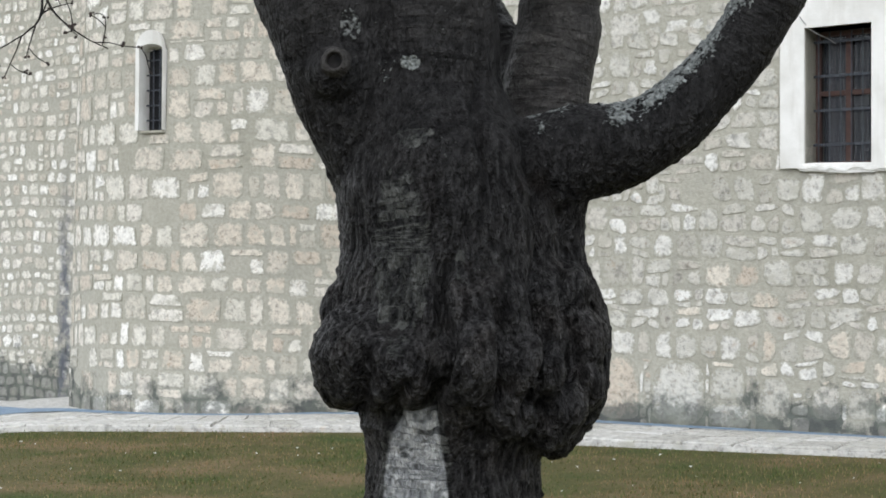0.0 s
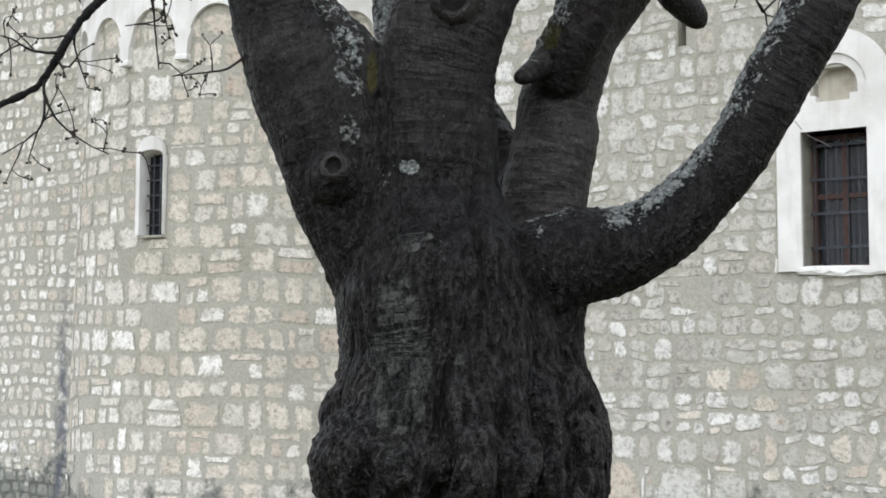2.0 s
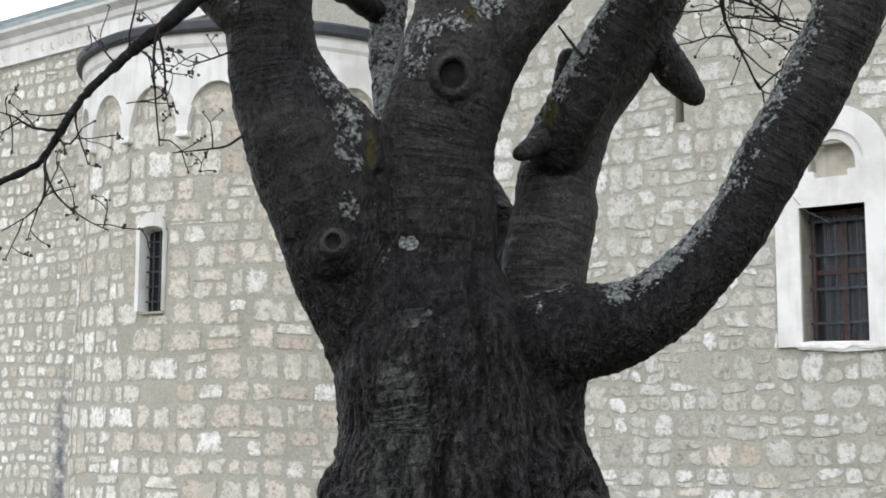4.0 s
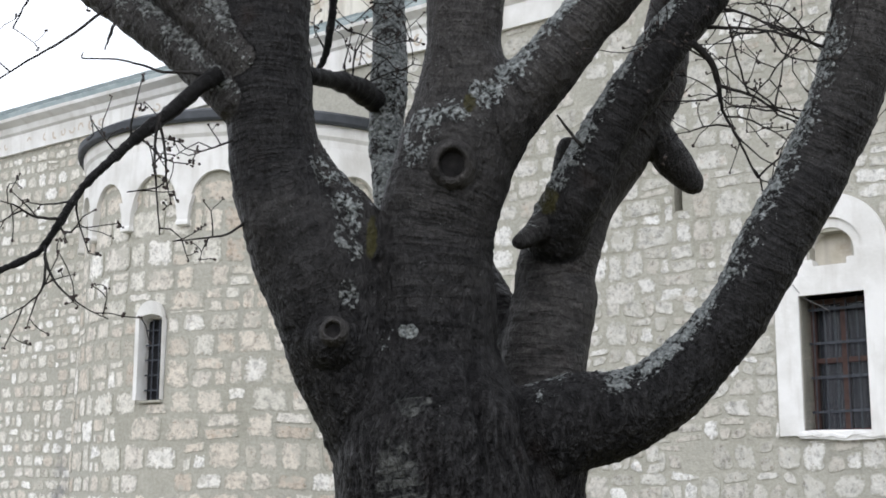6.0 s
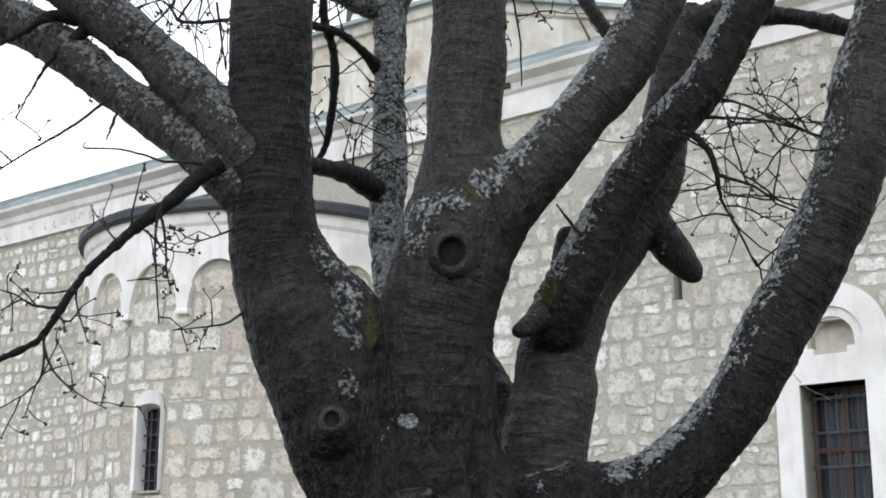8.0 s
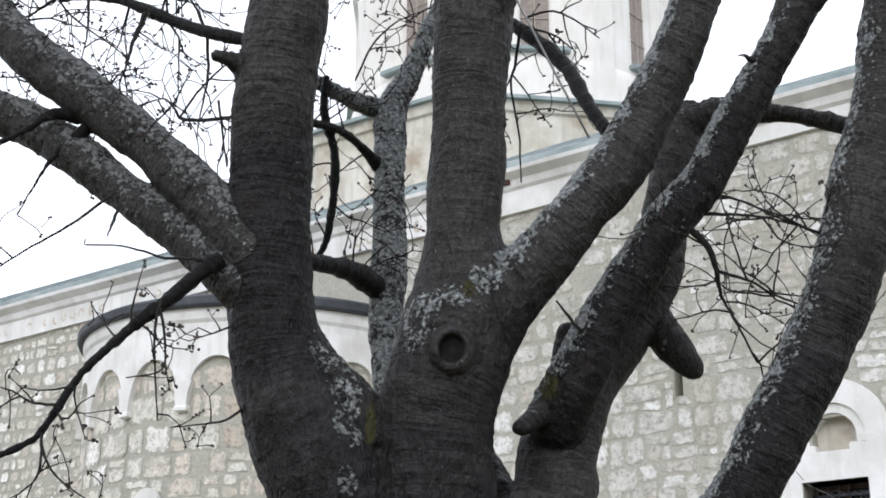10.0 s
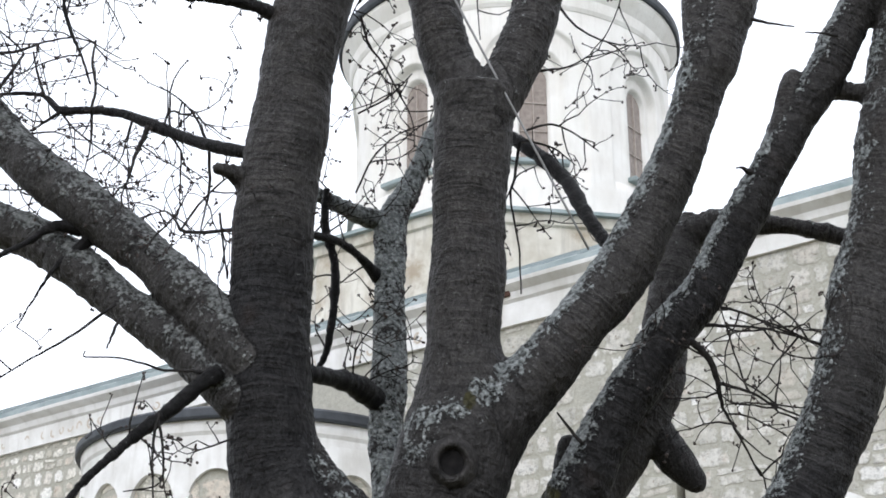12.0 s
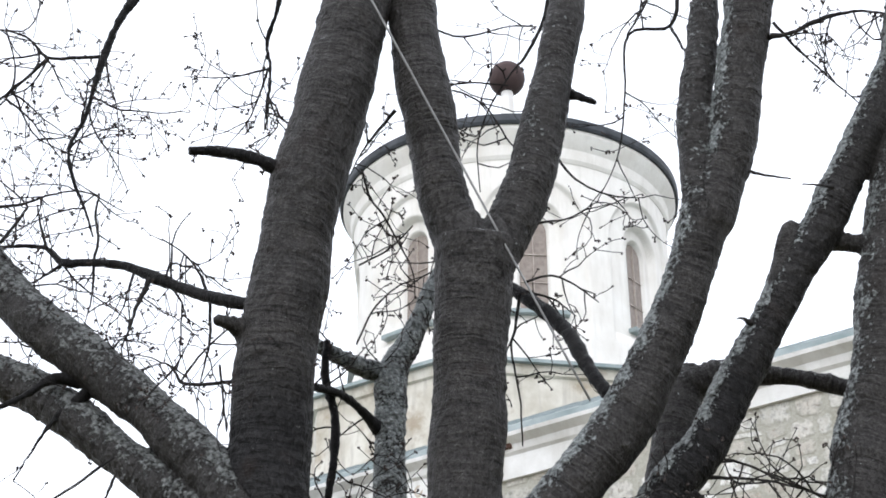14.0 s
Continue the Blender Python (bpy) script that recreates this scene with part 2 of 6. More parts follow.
    # darkens the lower bark, and puts the shade of undersides into the colour
    tone_shade = a.ramp(a.math("ADD", a.attr("tone_shade"), a.math("MULTIPLY", a.math("SUBTRACT", a.noise(4.5, 5), 0.5), 0.8)), (0.25, 0.0), (0.85, 0.9))
    c = a.mix(tone_shade, c, a.mix(1.0, c, (0.33, 0.34, 0.37), "MULTIPLY"))
    reddish = a.ramp(a.noise(6.5, 5), (0.62, 0.0), (0.78, 0.4))
    c = a.mix(reddish, c, (0.034, 0.024, 0.020))
    sheen = a.math("ADD", a.math("MULTIPLY", a.attr("crest"), 0.55), a.math("MULTIPLY", flakes, 0.45))
    low_gloss = a.ramp(sheen, (0.40, 0.03), (0.56, 0.12), (0.72, 0.42))
    high_gloss = a.ramp(bands, (0.40, 0.08), (0.62, 0.17))
    a.link(a.mix(rough, high_gloss, low_gloss), a.b.inputs["Specular IOR Level"])
    # bare smooth bark with rows of short dark lenticels, silvery below the collar
    hoops = a.node("ShaderNodeCombineXYZ")
    a.link(a.math("ADD", a.math("MULTIPLY", along, 105.0), a.math("MULTIPLY", a.noise(9, 3), 2.2)), hoops.inputs["Z"])
    hoop_at = a.node("ShaderNodeVectorMath")
    hoop_at.operation = "MULTIPLY_ADD"
    a.link(a.pos, hoop_at.inputs[0])
    hoop_at.inputs[1].default_value = (24.0, 24.0, 0.0)
    a.link(hoops.outputs[0], hoop_at.inputs[2])
    hoop = a.noise(1.0, 3, hoop_at.outputs[0], 0.6)
    silver = a.ramp(hoop, (0.34, (0.10, 0.102, 0.106)), (0.43, (0.24, 0.25, 0.26)), (0.54, (0.40, 0.41, 0.42)), (0.66, (0.66, 0.67, 0.67)))
    slate = a.ramp(hoop, (0.42, (0.010, 0.010, 0.011)), (0.50, (0.040, 0.041, 0.040)), (0.64, (0.105, 0.108, 0.102)))
    bright = a.ramp(peel, (0.62, 0.0), (0.80, 1.0))
    pm = a.ramp(a.math("ADD", a.math("MINIMUM", a.math("MULTIPLY", peel, 1.6), 1.0), a.math("MULTIPLY", a.math("SUBTRACT", a.math("ADD", a.math("MULTIPLY", hoop, 0.5), a.math("MULTIPLY", a.noise(30, 6, rough=0.7), 0.5)), 0.5), 2.8)), (0.46, 0.0), (0.62, 1.0))
    c = a.mix(pm, c, a.mix(bright, slate, silver))
    # lichen crusts: lobed rosettes that run together
    lobes = a.voronoi(85)
    spots = a.math("ADD", a.math("MULTIPLY", a.noise(70, 6, rough=0.70), 0.66), a.math("MULTIPLY", a.noise(15, 5), 0.44))
    spots = a.math("SUBTRACT", spots, a.math("MULTIPLY", a.math("SUBTRACT", lobes, 0.4), 0.05))
    lm = a.ramp(a.math("ADD", spots, a.math("MULTIPLY", a.math("SUBTRACT", lich, 0.5), 0.36)), (0.655, 0.0), (0.685, 1.0))
    lcol = a.ramp(a.noise(70, 5, rough=0.65), (0.30, (0.10, 0.110, 0.110)), (0.5, (0.195, 0.212, 0.210)), (0.70, (0.36, 0.38, 0.375)))
    brown = a.ramp(a.noise(60, 5, rough=0.65), (0.32, (0.042, 0.040, 0.037)), (0.5, (0.100, 0.100, 0.094)), (0.70, (0.20, 0.205, 0.195)))
    lcol = a.mix(a.attr("crusty"), lcol, brown)
    lcol = a.mix(0.9, lcol, a.ramp(lobes, (0.25, 1.10), (0.60, 0.90), (0.85, 0.6)), "MULTIPLY")
    c = a.mix(lm, c, lcol)
    specks = a.ramp(a.noise(110, 2), (0.735, 0.0), (0.76, 0.7))
    c = a.mix(specks, c, (0.22, 0.23, 0.22))
    moss = a.ramp(a.math("ADD", a.attr("moss"), a.math("MULTIPLY", a.math("SUBTRACT", a.noise(34, 6, rough=0.7), 0.5), 2.2)), (0.55, 0.0), (0.8, 0.9))
    c = a.mix(moss, c, (0.038, 0.035, 0.012))
    relief = a.math("ADD", a.math("MULTIPLY", coarse, 0.4), a.math("ADD", a.math("MULTIPLY", fine, 0.26), a.math("MULTIPLY", tiny, 0.12)))
    relief = a.math("ADD", relief, a.math("MULTIPLY", cracks, a.math("MULTIPLY", rough, 1.0)))
    relief = a.math("ADD", relief, a.math("MULTIPLY", flakes, a.math("MULTIPLY", rough, 1.15)))
    relief = a.math("ADD", relief, a.math("MULTIPLY", bands, a.math("MULTIPLY", ringed, a.math("SUBTRACT", 0.45, a.math("MULTIPLY", rough, 0.40)))))
    relief = a.math("ADD", relief, a.math("MULTIPLY", lm, a.math("SUBTRACT", 0.6, a.math("MULTIPLY", lobes, 0.5))))
    relief = a.math("ADD", relief, a.math("MULTIPLY", pm, a.math("MULTIPLY", hoop, 0.5)))
    a.bump(relief, 1.0, 0.021)
    return a.colour(c)


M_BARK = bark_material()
M_TWIG = simple_material("twig_bark", (0.014, 0.0135, 0.014), (0.040, 0.037, 0.035), 40, 0.85, relief=0.7, spec=0.12)
M_BUD = simple_material("bud", (0.03, 0.022, 0.02), (0.06, 0.045, 0.04), 60, 0.7)
M_SCAR = simple_material("bare_heartwood", (0.009, 0.009, 0.0095), (0.026, 0.024, 0.024), 40, 0.9, spec=0.1)

# ---- small building helpers ----
def part(name, bm, material, parent=None, label="", smooth=False):
    """Links a bmesh as one mesh object, under a thing or a part."""
    me = bpy.data.meshes.new(name)
    bm.to_mesh(me)
    bm.free()
    return mesh_part(name, me, material, parent, label, smooth)


def mesh_part(name, me, material, parent=None, label="", smooth=False):
    if material and not me.materials:
        me.materials.append(material)
    if smooth:
        me.polygons.foreach_set("use_smooth", [True] * len(me.polygons))
    ob = new(name, me)
    ob.parent = parent
    if label:
        tagged(ob, label)
    return ob


def thing(name, label, category, group="", kind="", m=None):
    ob = tagged(new(name), label, category, group, kind)
    ob.empty_display_size = 0.1
    if m is not None:
        ob.matrix_basis = m
    return ob


def quad_mesh(name, verts, faces):
    me = bpy.data.meshes.new(name)
    me.from_pydata(verts, [], faces)
    me.update()
    return me


def add_box(bm, x0, x1, y0, y1, z0, z1, m=None):
    vs = [bm.verts.new((x, y, z)) for x in (x0, x1) for y in (y0, y1) for z in (z0, z1)]
    for f in ((0, 1, 3, 2), (4, 6, 7, 5), (0, 4, 5, 1), (2, 3, 7, 6), (0, 2, 6, 4), (1, 5, 7, 3)):
        bm.faces.new([vs[i] for i in f])
    if m is not None:
        bmesh.ops.transform(bm, matrix=m, verts=vs)
    return vs


def bevelled_box(x0, x1, y0, y1, z0, z1, bevel=0.01, m=None):
    bm = bmesh.new()
    add_box(bm, x0, x1, y0, y1, z0, z1)
    bmesh.ops.recalc_face_normals(bm, faces=bm.faces)
    bmesh.ops.bevel(bm, geom=list(bm.edges), offset=bevel, segments=2, affect="EDGES")
    if m is not None:
        bmesh.ops.transform(bm, matrix=m, verts=bm.verts)
    return bm


def spline(points, per=6):
    """Catmull-Rom samples of (x, y, z, r)."""
    p = [np.array(q) for q in points]
    p = [2 * p[0] - p[1]] + p + [2 * p[-1] - p[-2]]
    out = []
    for i in range(1, len(p) - 2):
        for k in range(per):
            t = k / per
            out.append(0.5 * (2 * p[i] + (p[i + 1] - p[i - 1]) * t + (2 * p[i - 1] - 5 * p[i] + 4 * p[i + 1] - p[i + 2]) * t * t
                              + (3 * p[i] - p[i - 1] - 3 * p[i + 1] + p[i + 2]) * t ** 3))
    out.append(p[-2])
    for q in out:
        q[3] = max(q[3], 0.0015)
    return out


def add_tube(verts, faces, samples, sides, flat=1.0, cap=True):
    """Adds a closed tube round the samples to the lists."""
    start = len(verts)
    prev = None
    n = len(samples)
    for i, q in enumerate(samples):
        d = Vector(samples[min(i + 1, n - 1)][:3]) - Vector(samples[max(i - 1, 0)][:3])
        d.normalize()
        ref = prev if prev is not None else (Vector((1, 0, 0)) if abs(d.x) < 0.9 else Vector((0, 1, 0)))
        u = (ref - d * ref.dot(d)).normalized()
        v = d.cross(u)
        prev = u
        c = Vector(q[:3])
        for k in range(sides):
            a = 2 * math.pi * k / sides
            verts.append(c + u * (q[3] * math.cos(a)) + v * (q[3] * math.sin(a) * flat))
    for i in range(n - 1):
        for k in range(sides):
            a, b = start + i * sides + k, start + i * sides + (k + 1) % sides
            faces.append((a, b, b + sides, a + sides))
    if cap:
        faces.append(tuple(start + k for k in range(sides))[::-1])
        faces.append(tuple(start + (n - 1) * sides + k for k in range(sides)))


TABLE = np.random.RandomState(3).permutation(256).astype(np.int32)
SLOPES = np.random.RandomState(4).normal(size=(256, 3))
SLOPES = (SLOPES / np.linalg.norm(SLOPES, axis=1)[:, None]).astype(np.float32)


def grain(p):
    """Gradient noise of about -1 to 1 at many points at once."""
    p = np.asarray(p, dtype=np.float32)
    cell = np.floor(p)
    f = p - cell
    cell = cell.astype(np.int32)
    u = f * f * f * (f * (f * 6 - 15) + 10)
    out = np.zeros(len(p), dtype=np.float32)
    for dx in (0, 1):
        hx = TABLE[(cell[:, 0] + dx) & 255]
        wx = u[:, 0] if dx else 1 - u[:, 0]
        for dy in (0, 1):
            hy = TABLE[(hx + cell[:, 1] + dy) & 255]
            wy = wx * (u[:, 1] if dy else 1 - u[:, 1])
            for dz in (0, 1):
                g = SLOPES[TABLE[(hy + cell[:, 2] + dz) & 255]]
                d = g[:, 0] * (f[:, 0] - dx) + g[:, 1] * (f[:, 1] - dy) + g[:, 2] * (f[:, 2] - dz)
                out += d * wy * (u[:, 2] if dz else 1 - u[:, 2])
    return out * 1.7


def crests(p, octaves=3):
    return sum((1 - np.abs(grain(p * 2 ** o))) * 0.5 ** o for o in range(octaves))


def smoothstep(u):
    u = min(1.0, max(0.0, u))
    return u * u * (3 - 2 * u)


# ---- plan of the church ----
WALL_TURN = math.atan(0.7)
ALONG = Vector((math.cos(WALL_TURN), -math.sin(WALL_TURN), 0))   # along the south wall
OUT = Vector((-math.sin(WALL_TURN), -math.cos(WALL_TURN), 0))    # out of the wall, towards the lawn
WALL_AT = Vector((0.0, 15.0, 0.0))
APSE_X, APSE_Y, APSE_R = -2.05, 17.0, 2.1
DRUM_X, DRUM_Y, DRUM_R = 1.088, 21.0, 2.52
BASE_A, BASE_Z = 2.85, 9.55


def ground_z(x, y):
    """The lawn: almost level, sinking a little to the far end of the wall."""
    near = smoothstep((y - 8.0) / 5.0)
    return near * (0.012 * x - 0.03 - 0.2 * smoothstep((-3.7 - x) / 2.2)) + 0.015 * math.sin(0.7 * x + 1.0) * math.sin(0.5 * y) * (1 - near)


def wall_matrix(s, z, out=0.0):
    """A frame on the wall: x along it, y out of it, z up."""
    p = WALL_AT + ALONG * s + OUT * out + Vector((0, 0, z))
    m = Matrix((ALONG, OUT, Vector((0, 0, 1)))).transposed().to_4x4()
    m.translation = p
    return m


def apse_matrix(phi, z, out=0.0):
    """The same on the round apse; phi in degrees from the side facing the lawn. The apse leans in slightly with height."""
    a = radians(phi)
    o = Vector((math.sin(a), -math.cos(a), 0))
    t = Vector((math.cos(a), math.sin(a), 0))
    r = APSE_R + 0.06 - 0.02 * z + out
    m = Matrix((t, o, Vector((0, 0, 1)))).transposed().to_4x4()
    m.translation = Vector((APSE_X, APSE_Y, z)) + o * r
    return m


def holed_wall(name, frame_at, s_lines, z_lines, holes, thick, material, parent, label=""):
    """A thick wall with openings: frame_at(s, z, out) gives its face; holes are (s0, s1, z0, z1) on the grid lines."""
    s_lines, z_lines = sorted(set(s_lines)), sorted(set(z_lines))
    verts, faces = [], []
    ns, nz = len(s_lines), len(z_lines)
    for out in (0.0, -thick):
        for z in z_lines:
            for s in s_lines:
                verts.append(frame_at(s, z, out).translation)
    def at(i, k, b):
        return b * ns * nz + k * ns + i
    def solid(i, k):
        if not (0 <= i < ns - 1 and 0 <= k < nz - 1):
            return False
        s, z = (s_lines[i] + s_lines[i + 1]) / 2, (z_lines[k] + z_lines[k + 1]) / 2
        return not any(a < s < b and c < z < d for a, b, c, d in holes)
    for i in range(ns - 1):
        for k in range(nz - 1):
            if not solid(i, k):
                continue
            faces.append((at(i, k, 0), at(i + 1, k, 0), at(i + 1, k + 1, 0), at(i, k + 1, 0)))
            faces.append((at(i, k, 1), at(i, k + 1, 1), at(i + 1, k + 1, 1), at(i + 1, k, 1)))
            for di, dk, (p, q) in ((-1, 0, ((0, 0), (0, 1))), (1, 0, ((1, 1), (1, 0))), (0, -1, ((1, 0), (0, 0))), (0, 1, ((0, 1), (1, 1)))):
                if not solid(i + di, k + dk):
                    a, b = (i + p[0], k + p[1]), (i + q[0], k + q[1])
                    faces.append((at(*a, 0), at(*b, 0), at(*b, 1), at(*a, 1)))
    me = quad_mesh(name, verts, faces)
    bm = bmesh.new()
    bm.from_mesh(me)
    bmesh.ops.recalc_face_normals(bm, faces=bm.faces)
    bm.to_mesh(me)
    bm.free()
    return mesh_part(name, me, material, parent, label)


def steps(a, b, n):
    return [a + (b - a) * i / n for i in range(n + 1)]


# ---- ground ----
def build_ground():
    xs = [-400, -150, -60, -30, -18] + steps(-12, 12, 48) + [18, 30, 60, 150, 400]
    ys = [-400, -150, -60, -25, -10] + steps(-4, 22, 52) + [30, 60, 150, 400, 1500]
    verts = [(x, y, ground_z(x, y)) for y in ys for x in xs]
    n = len(xs)
    faces = [(j * n + i, j * n + i + 1, (j + 1) * n + i + 1, (j + 1) * n + i) for j in range(len(ys) - 1) for i in range(n - 1)]
    ob = mesh_part("ground", quad_mesh("ground", verts, faces), M_GROUND, smooth=True)
    tagged(ob, "flat churchyard lawn of short winter grass over brown soil", "ground", kind="structure")
    return ob


ground = build_ground()

# ---- church: walls ----
church_wall = thing("wall_south", "old church wall of pale limestone rubble in grey mortar", "wall", kind="structure")
WIN = (3.83, 4.42, 2.36, 3.55)          # barred window: s0, s1, z0, z1
SLOT = (2.655, 2.735, 4.47, 4.95)
NICHE = (3.935, 4.315, 3.81, 4.10)       # arched niche over the barred window
EAVE = 7.0
holed_wall("wall_core", wall_matrix, steps(-12, 12, 24) + [WIN[0], WIN[1], SLOT[0], SLOT[1], NICHE[0], NICHE[1]], [-0.6, 0.5, 1.5, WIN[2], WIN[3], NICHE[2], NICHE[3], SLOT[2], SLOT[3], 6.0, EAVE],
           [WIN, SLOT, NICHE], 0.7, M_MORTAR, church_wall)

SLIT = (-29.4, -21.7, 2.86, 3.70)       # slit window of the apse: phi0, phi1, z0, z1
apse = thing("wall_apse", "round church apse of squared pale limestone blocks with wide mortar joints", "apse wall", kind="structure")
holed_wall("apse_core", apse_matrix, steps(-110, 110, 88) + [SLIT[0], SLIT[1]], steps(-0.6, 5.4, 12) + [SLIT[2], SLIT[3], 5.8], [SLIT], 0.6, M_MORTAR, apse)

# back and side walls, which close the church
shell = thing("wall_north", "plain rear walls that close the church body", "wall", kind="structure")
bm = bmesh.new()
add_box(bm, -12, 12, -8.0, -7.4, -0.6, EAVE, wall_matrix(0, 0))
add_box(bm, -12, -11.4, -7.4, -0.7, -0.6, EAVE, wall_matrix(0, 0))
add_box(bm, 11.4, 12, -7.4, -0.7, -0.6, EAVE, wall_matrix(0, 0))
part("wall_core", bm, M_MORTAR, shell)


# ---- church: cornice, eaves and roofs ----
def sweep_along_wall(profile, s0, s1, z_shift):
    """A moulding: a closed profile of (out, z) run along the wall, rising by z_shift(s)."""
    bm = bmesh.new()
    rings = []
    for s in steps(s0, s1, max(2, int((s1 - s0) / 0.5))):
        wob = 0.012 * noise.noise((s * 1.7, 3.1, 0.0))
        rings.append([bm.verts.new(wall_matrix(s, z + z_shift(s) + wob, o).translation) for o, z in profile])
    for a, b in zip(rings, rings[1:]):
        for i in range(len(profile)):
            k = (i + 1) % len(profile)
            bm.faces.new((a[i], b[i], b[k], a[k]))
    bm.faces.new(rings[0])
    bm.faces.new(list(reversed(rings[-1])))
    bmesh.ops.recalc_face_normals(bm, faces=bm.faces)
    return bm


def eave_rise(s):
    return 0.02 * (s + 6.5)


cornice = thing("trim_cornice", "white plastered cornice with a faded red painted frieze under the eaves", "cornice", kind="structure")
for s0, s1, low in ((-12, 1.9, -0.44), (1.9, 12, -0.36)):
    part("band", sweep_along_wall([(-0.05, low), (0.05, low), (0.055, -0.2), (0.09, -0.17), (0.11, -0.10), (0.20, -0.04), (0.21, 0.0), (-0.05, 0.0)], s0, s1, lambda s: EAVE + eave_rise(s) - 0.08), M_PLASTER, cornice)
bm = bmesh.new()
rng = random.Random(5)
s = -7.5
while s < 1.0:
    # small painted loops of the frieze, most of them worn away
    if rng.random() < 0.72:
        zc, w, h = EAVE + eave_rise(s) - 0.40, rng.uniform(0.04, 0.065), rng.uniform(0.05, 0.075)
        ring = [(w * math.cos(a), h * math.sin(a)) for a in steps(0, 2 * math.pi, 10)[:-1]]
        outer = [bm.verts.new(wall_matrix(s + x, zc + z, 0.058).translation) for x, z in ring]
        inner = [bm.verts.new(wall_matrix(s + x * 0.55, zc + z * 0.6, 0.058).translation) for x, z in ring]
        first, count = rng.randrange(10), rng.randint(4, 9)
        for j in range(count):
            i = (first + j) % 10
            bm.faces.new((outer[i], outer[(i + 1) % 10], inner[(i + 1) % 10], inner[i]))
    s += rng.uniform(0.12, 0.2)
part("painted_frieze", bm, M_FRIEZE, cornice, "faded red painted loops")


rng = random.Random(17)
for k in range(5):
    # bricks laid bare where the plaster under the eave has fallen
    s = 0.34 + 0.135 * k
    z = EAVE + eave_rise(s) - 0.215 + rng.uniform(-0.008, 0.008)
    part("brick", bevelled_box(-0.062, 0.062, -0.02, 0.125 + rng.uniform(0, 0.015), z, z + 0.06, 0.006, wall_matrix(s, 0)), M_BRICK, cornice, "bare red-brown brick")


def roof_slab(s0, s1, deep, pitch, over=0.17):
    """Sheet-metal roof over the wall, with a folded edge and standing seams."""
    bm = bmesh.new()
    rise = math.tan(radians(pitch))
    cuts = steps(s0, s1, int((s1 - s0) / 0.55))
    for sa, sb in zip(cuts, cuts[1:]):
        quad = []
        for s in (sa, sb):
            z = EAVE + eave_rise(s)
            for o, dz in ((over, 0.0), (over, -0.085), (0.05, -0.06)):
                quad.append(bm.verts.new(wall_matrix(s, z + dz, o).translation))
            quad.append(bm.verts.new(wall_matrix(s, z + (deep + over) * rise, -deep).translation))
        a, b = quad[:4], quad[4:]
        bm.faces.new((a[0], b[0], b[3], a[3]))
        bm.faces.new((a[1], b[1], b[0], a[0]))
        bm.faces.new((a[2], b[2], b[1], a[1]))
    for s in cuts:
        z = EAVE + eave_rise(s)
        ring = []
        for ds in (-0.012, 0.012):
            for o, dz in ((over, 0.0), (over, 0.012), (-deep, (deep + over) * rise + 0.03), (-deep, (deep + over) * rise)):
                ring.append(bm.verts.new(wall_matrix(s + ds, z + dz, o).translation))
        bm.faces.new(ring[:4])
        bm.faces.new(ring[7:3:-1])
        bm.faces.new((ring[1], ring[2], ring[6], ring[5]))
        bm.faces.new((ring[0], ring[1], ring[5], ring[4]))
    bmesh.ops.remove_doubles(bm, verts=bm.verts, dist=0.0005)
    bmesh.ops.recalc_face_normals(bm, faces=bm.faces)
    return bm


roof = thing("roof_nave", "shallow grey-green sheet-metal church roof with standing seams", "roof", kind="structure")
part("sheet_low", roof_slab(-12, 2.35, 4.0, 26.5), M_SHEET, roof)
part("sheet_high", roof_slab(2.35, 12, 4.0, 26.0), M_SHEET, roof)
bm = bmesh.new()
add_box(bm, -12, 12, -7.9, -4.0, EAVE + 0.6, EAVE + 1.0, wall_matrix(0, 0))
part("roof_back", bm, M_SHEET, roof)

# eight-sided base under the drum
base = thing("wall_crossing", "stained plaster eight-sided base of the drum above the nave roof", "wall", kind="structure")


def octagon(apothem, z):
    r = apothem / math.cos(radians(22.5))
    turn = -math.degrees(WALL_TURN) + 22.5
    return [Vector((DRUM_X - 0.25 + r * math.sin(radians(turn + 45 * k)), DRUM_Y - r * math.cos(radians(turn + 45 * k)), z)) for k in range(8)]


def octagon_stack(levels, cap=False):
    bm = bmesh.new()
    rings = [[bm.verts.new(v) for v in octagon(a, z)] for a, z in levels]
    for lo, hi in zip(rings, rings[1:]):
        for k in range(8):
            bm.faces.new((lo[k], lo[(k + 1) % 8], hi[(k + 1) % 8], hi[k]))
    if cap:
        bm.faces.new(rings[-1])
    bmesh.ops.recalc_face_normals(bm, faces=bm.faces)
    return bm


part("base_wall", octagon_stack([(BASE_A, EAVE), (BASE_A, BASE_Z - 0.16), (BASE_A + 0.05, BASE_Z - 0.14), (BASE_A + 0.07, BASE_Z)]), M_OLDWALL, base)
part("base_roof", octagon_stack([(BASE_A + 0.02, BASE_Z + 0.003), (BASE_A + 0.15, BASE_Z), (BASE_A + 0.15, BASE_Z + 0.05), (2.45, BASE_Z + 0.30)]), M_SHEET, base, "grey-green sheet-metal roof of the base")


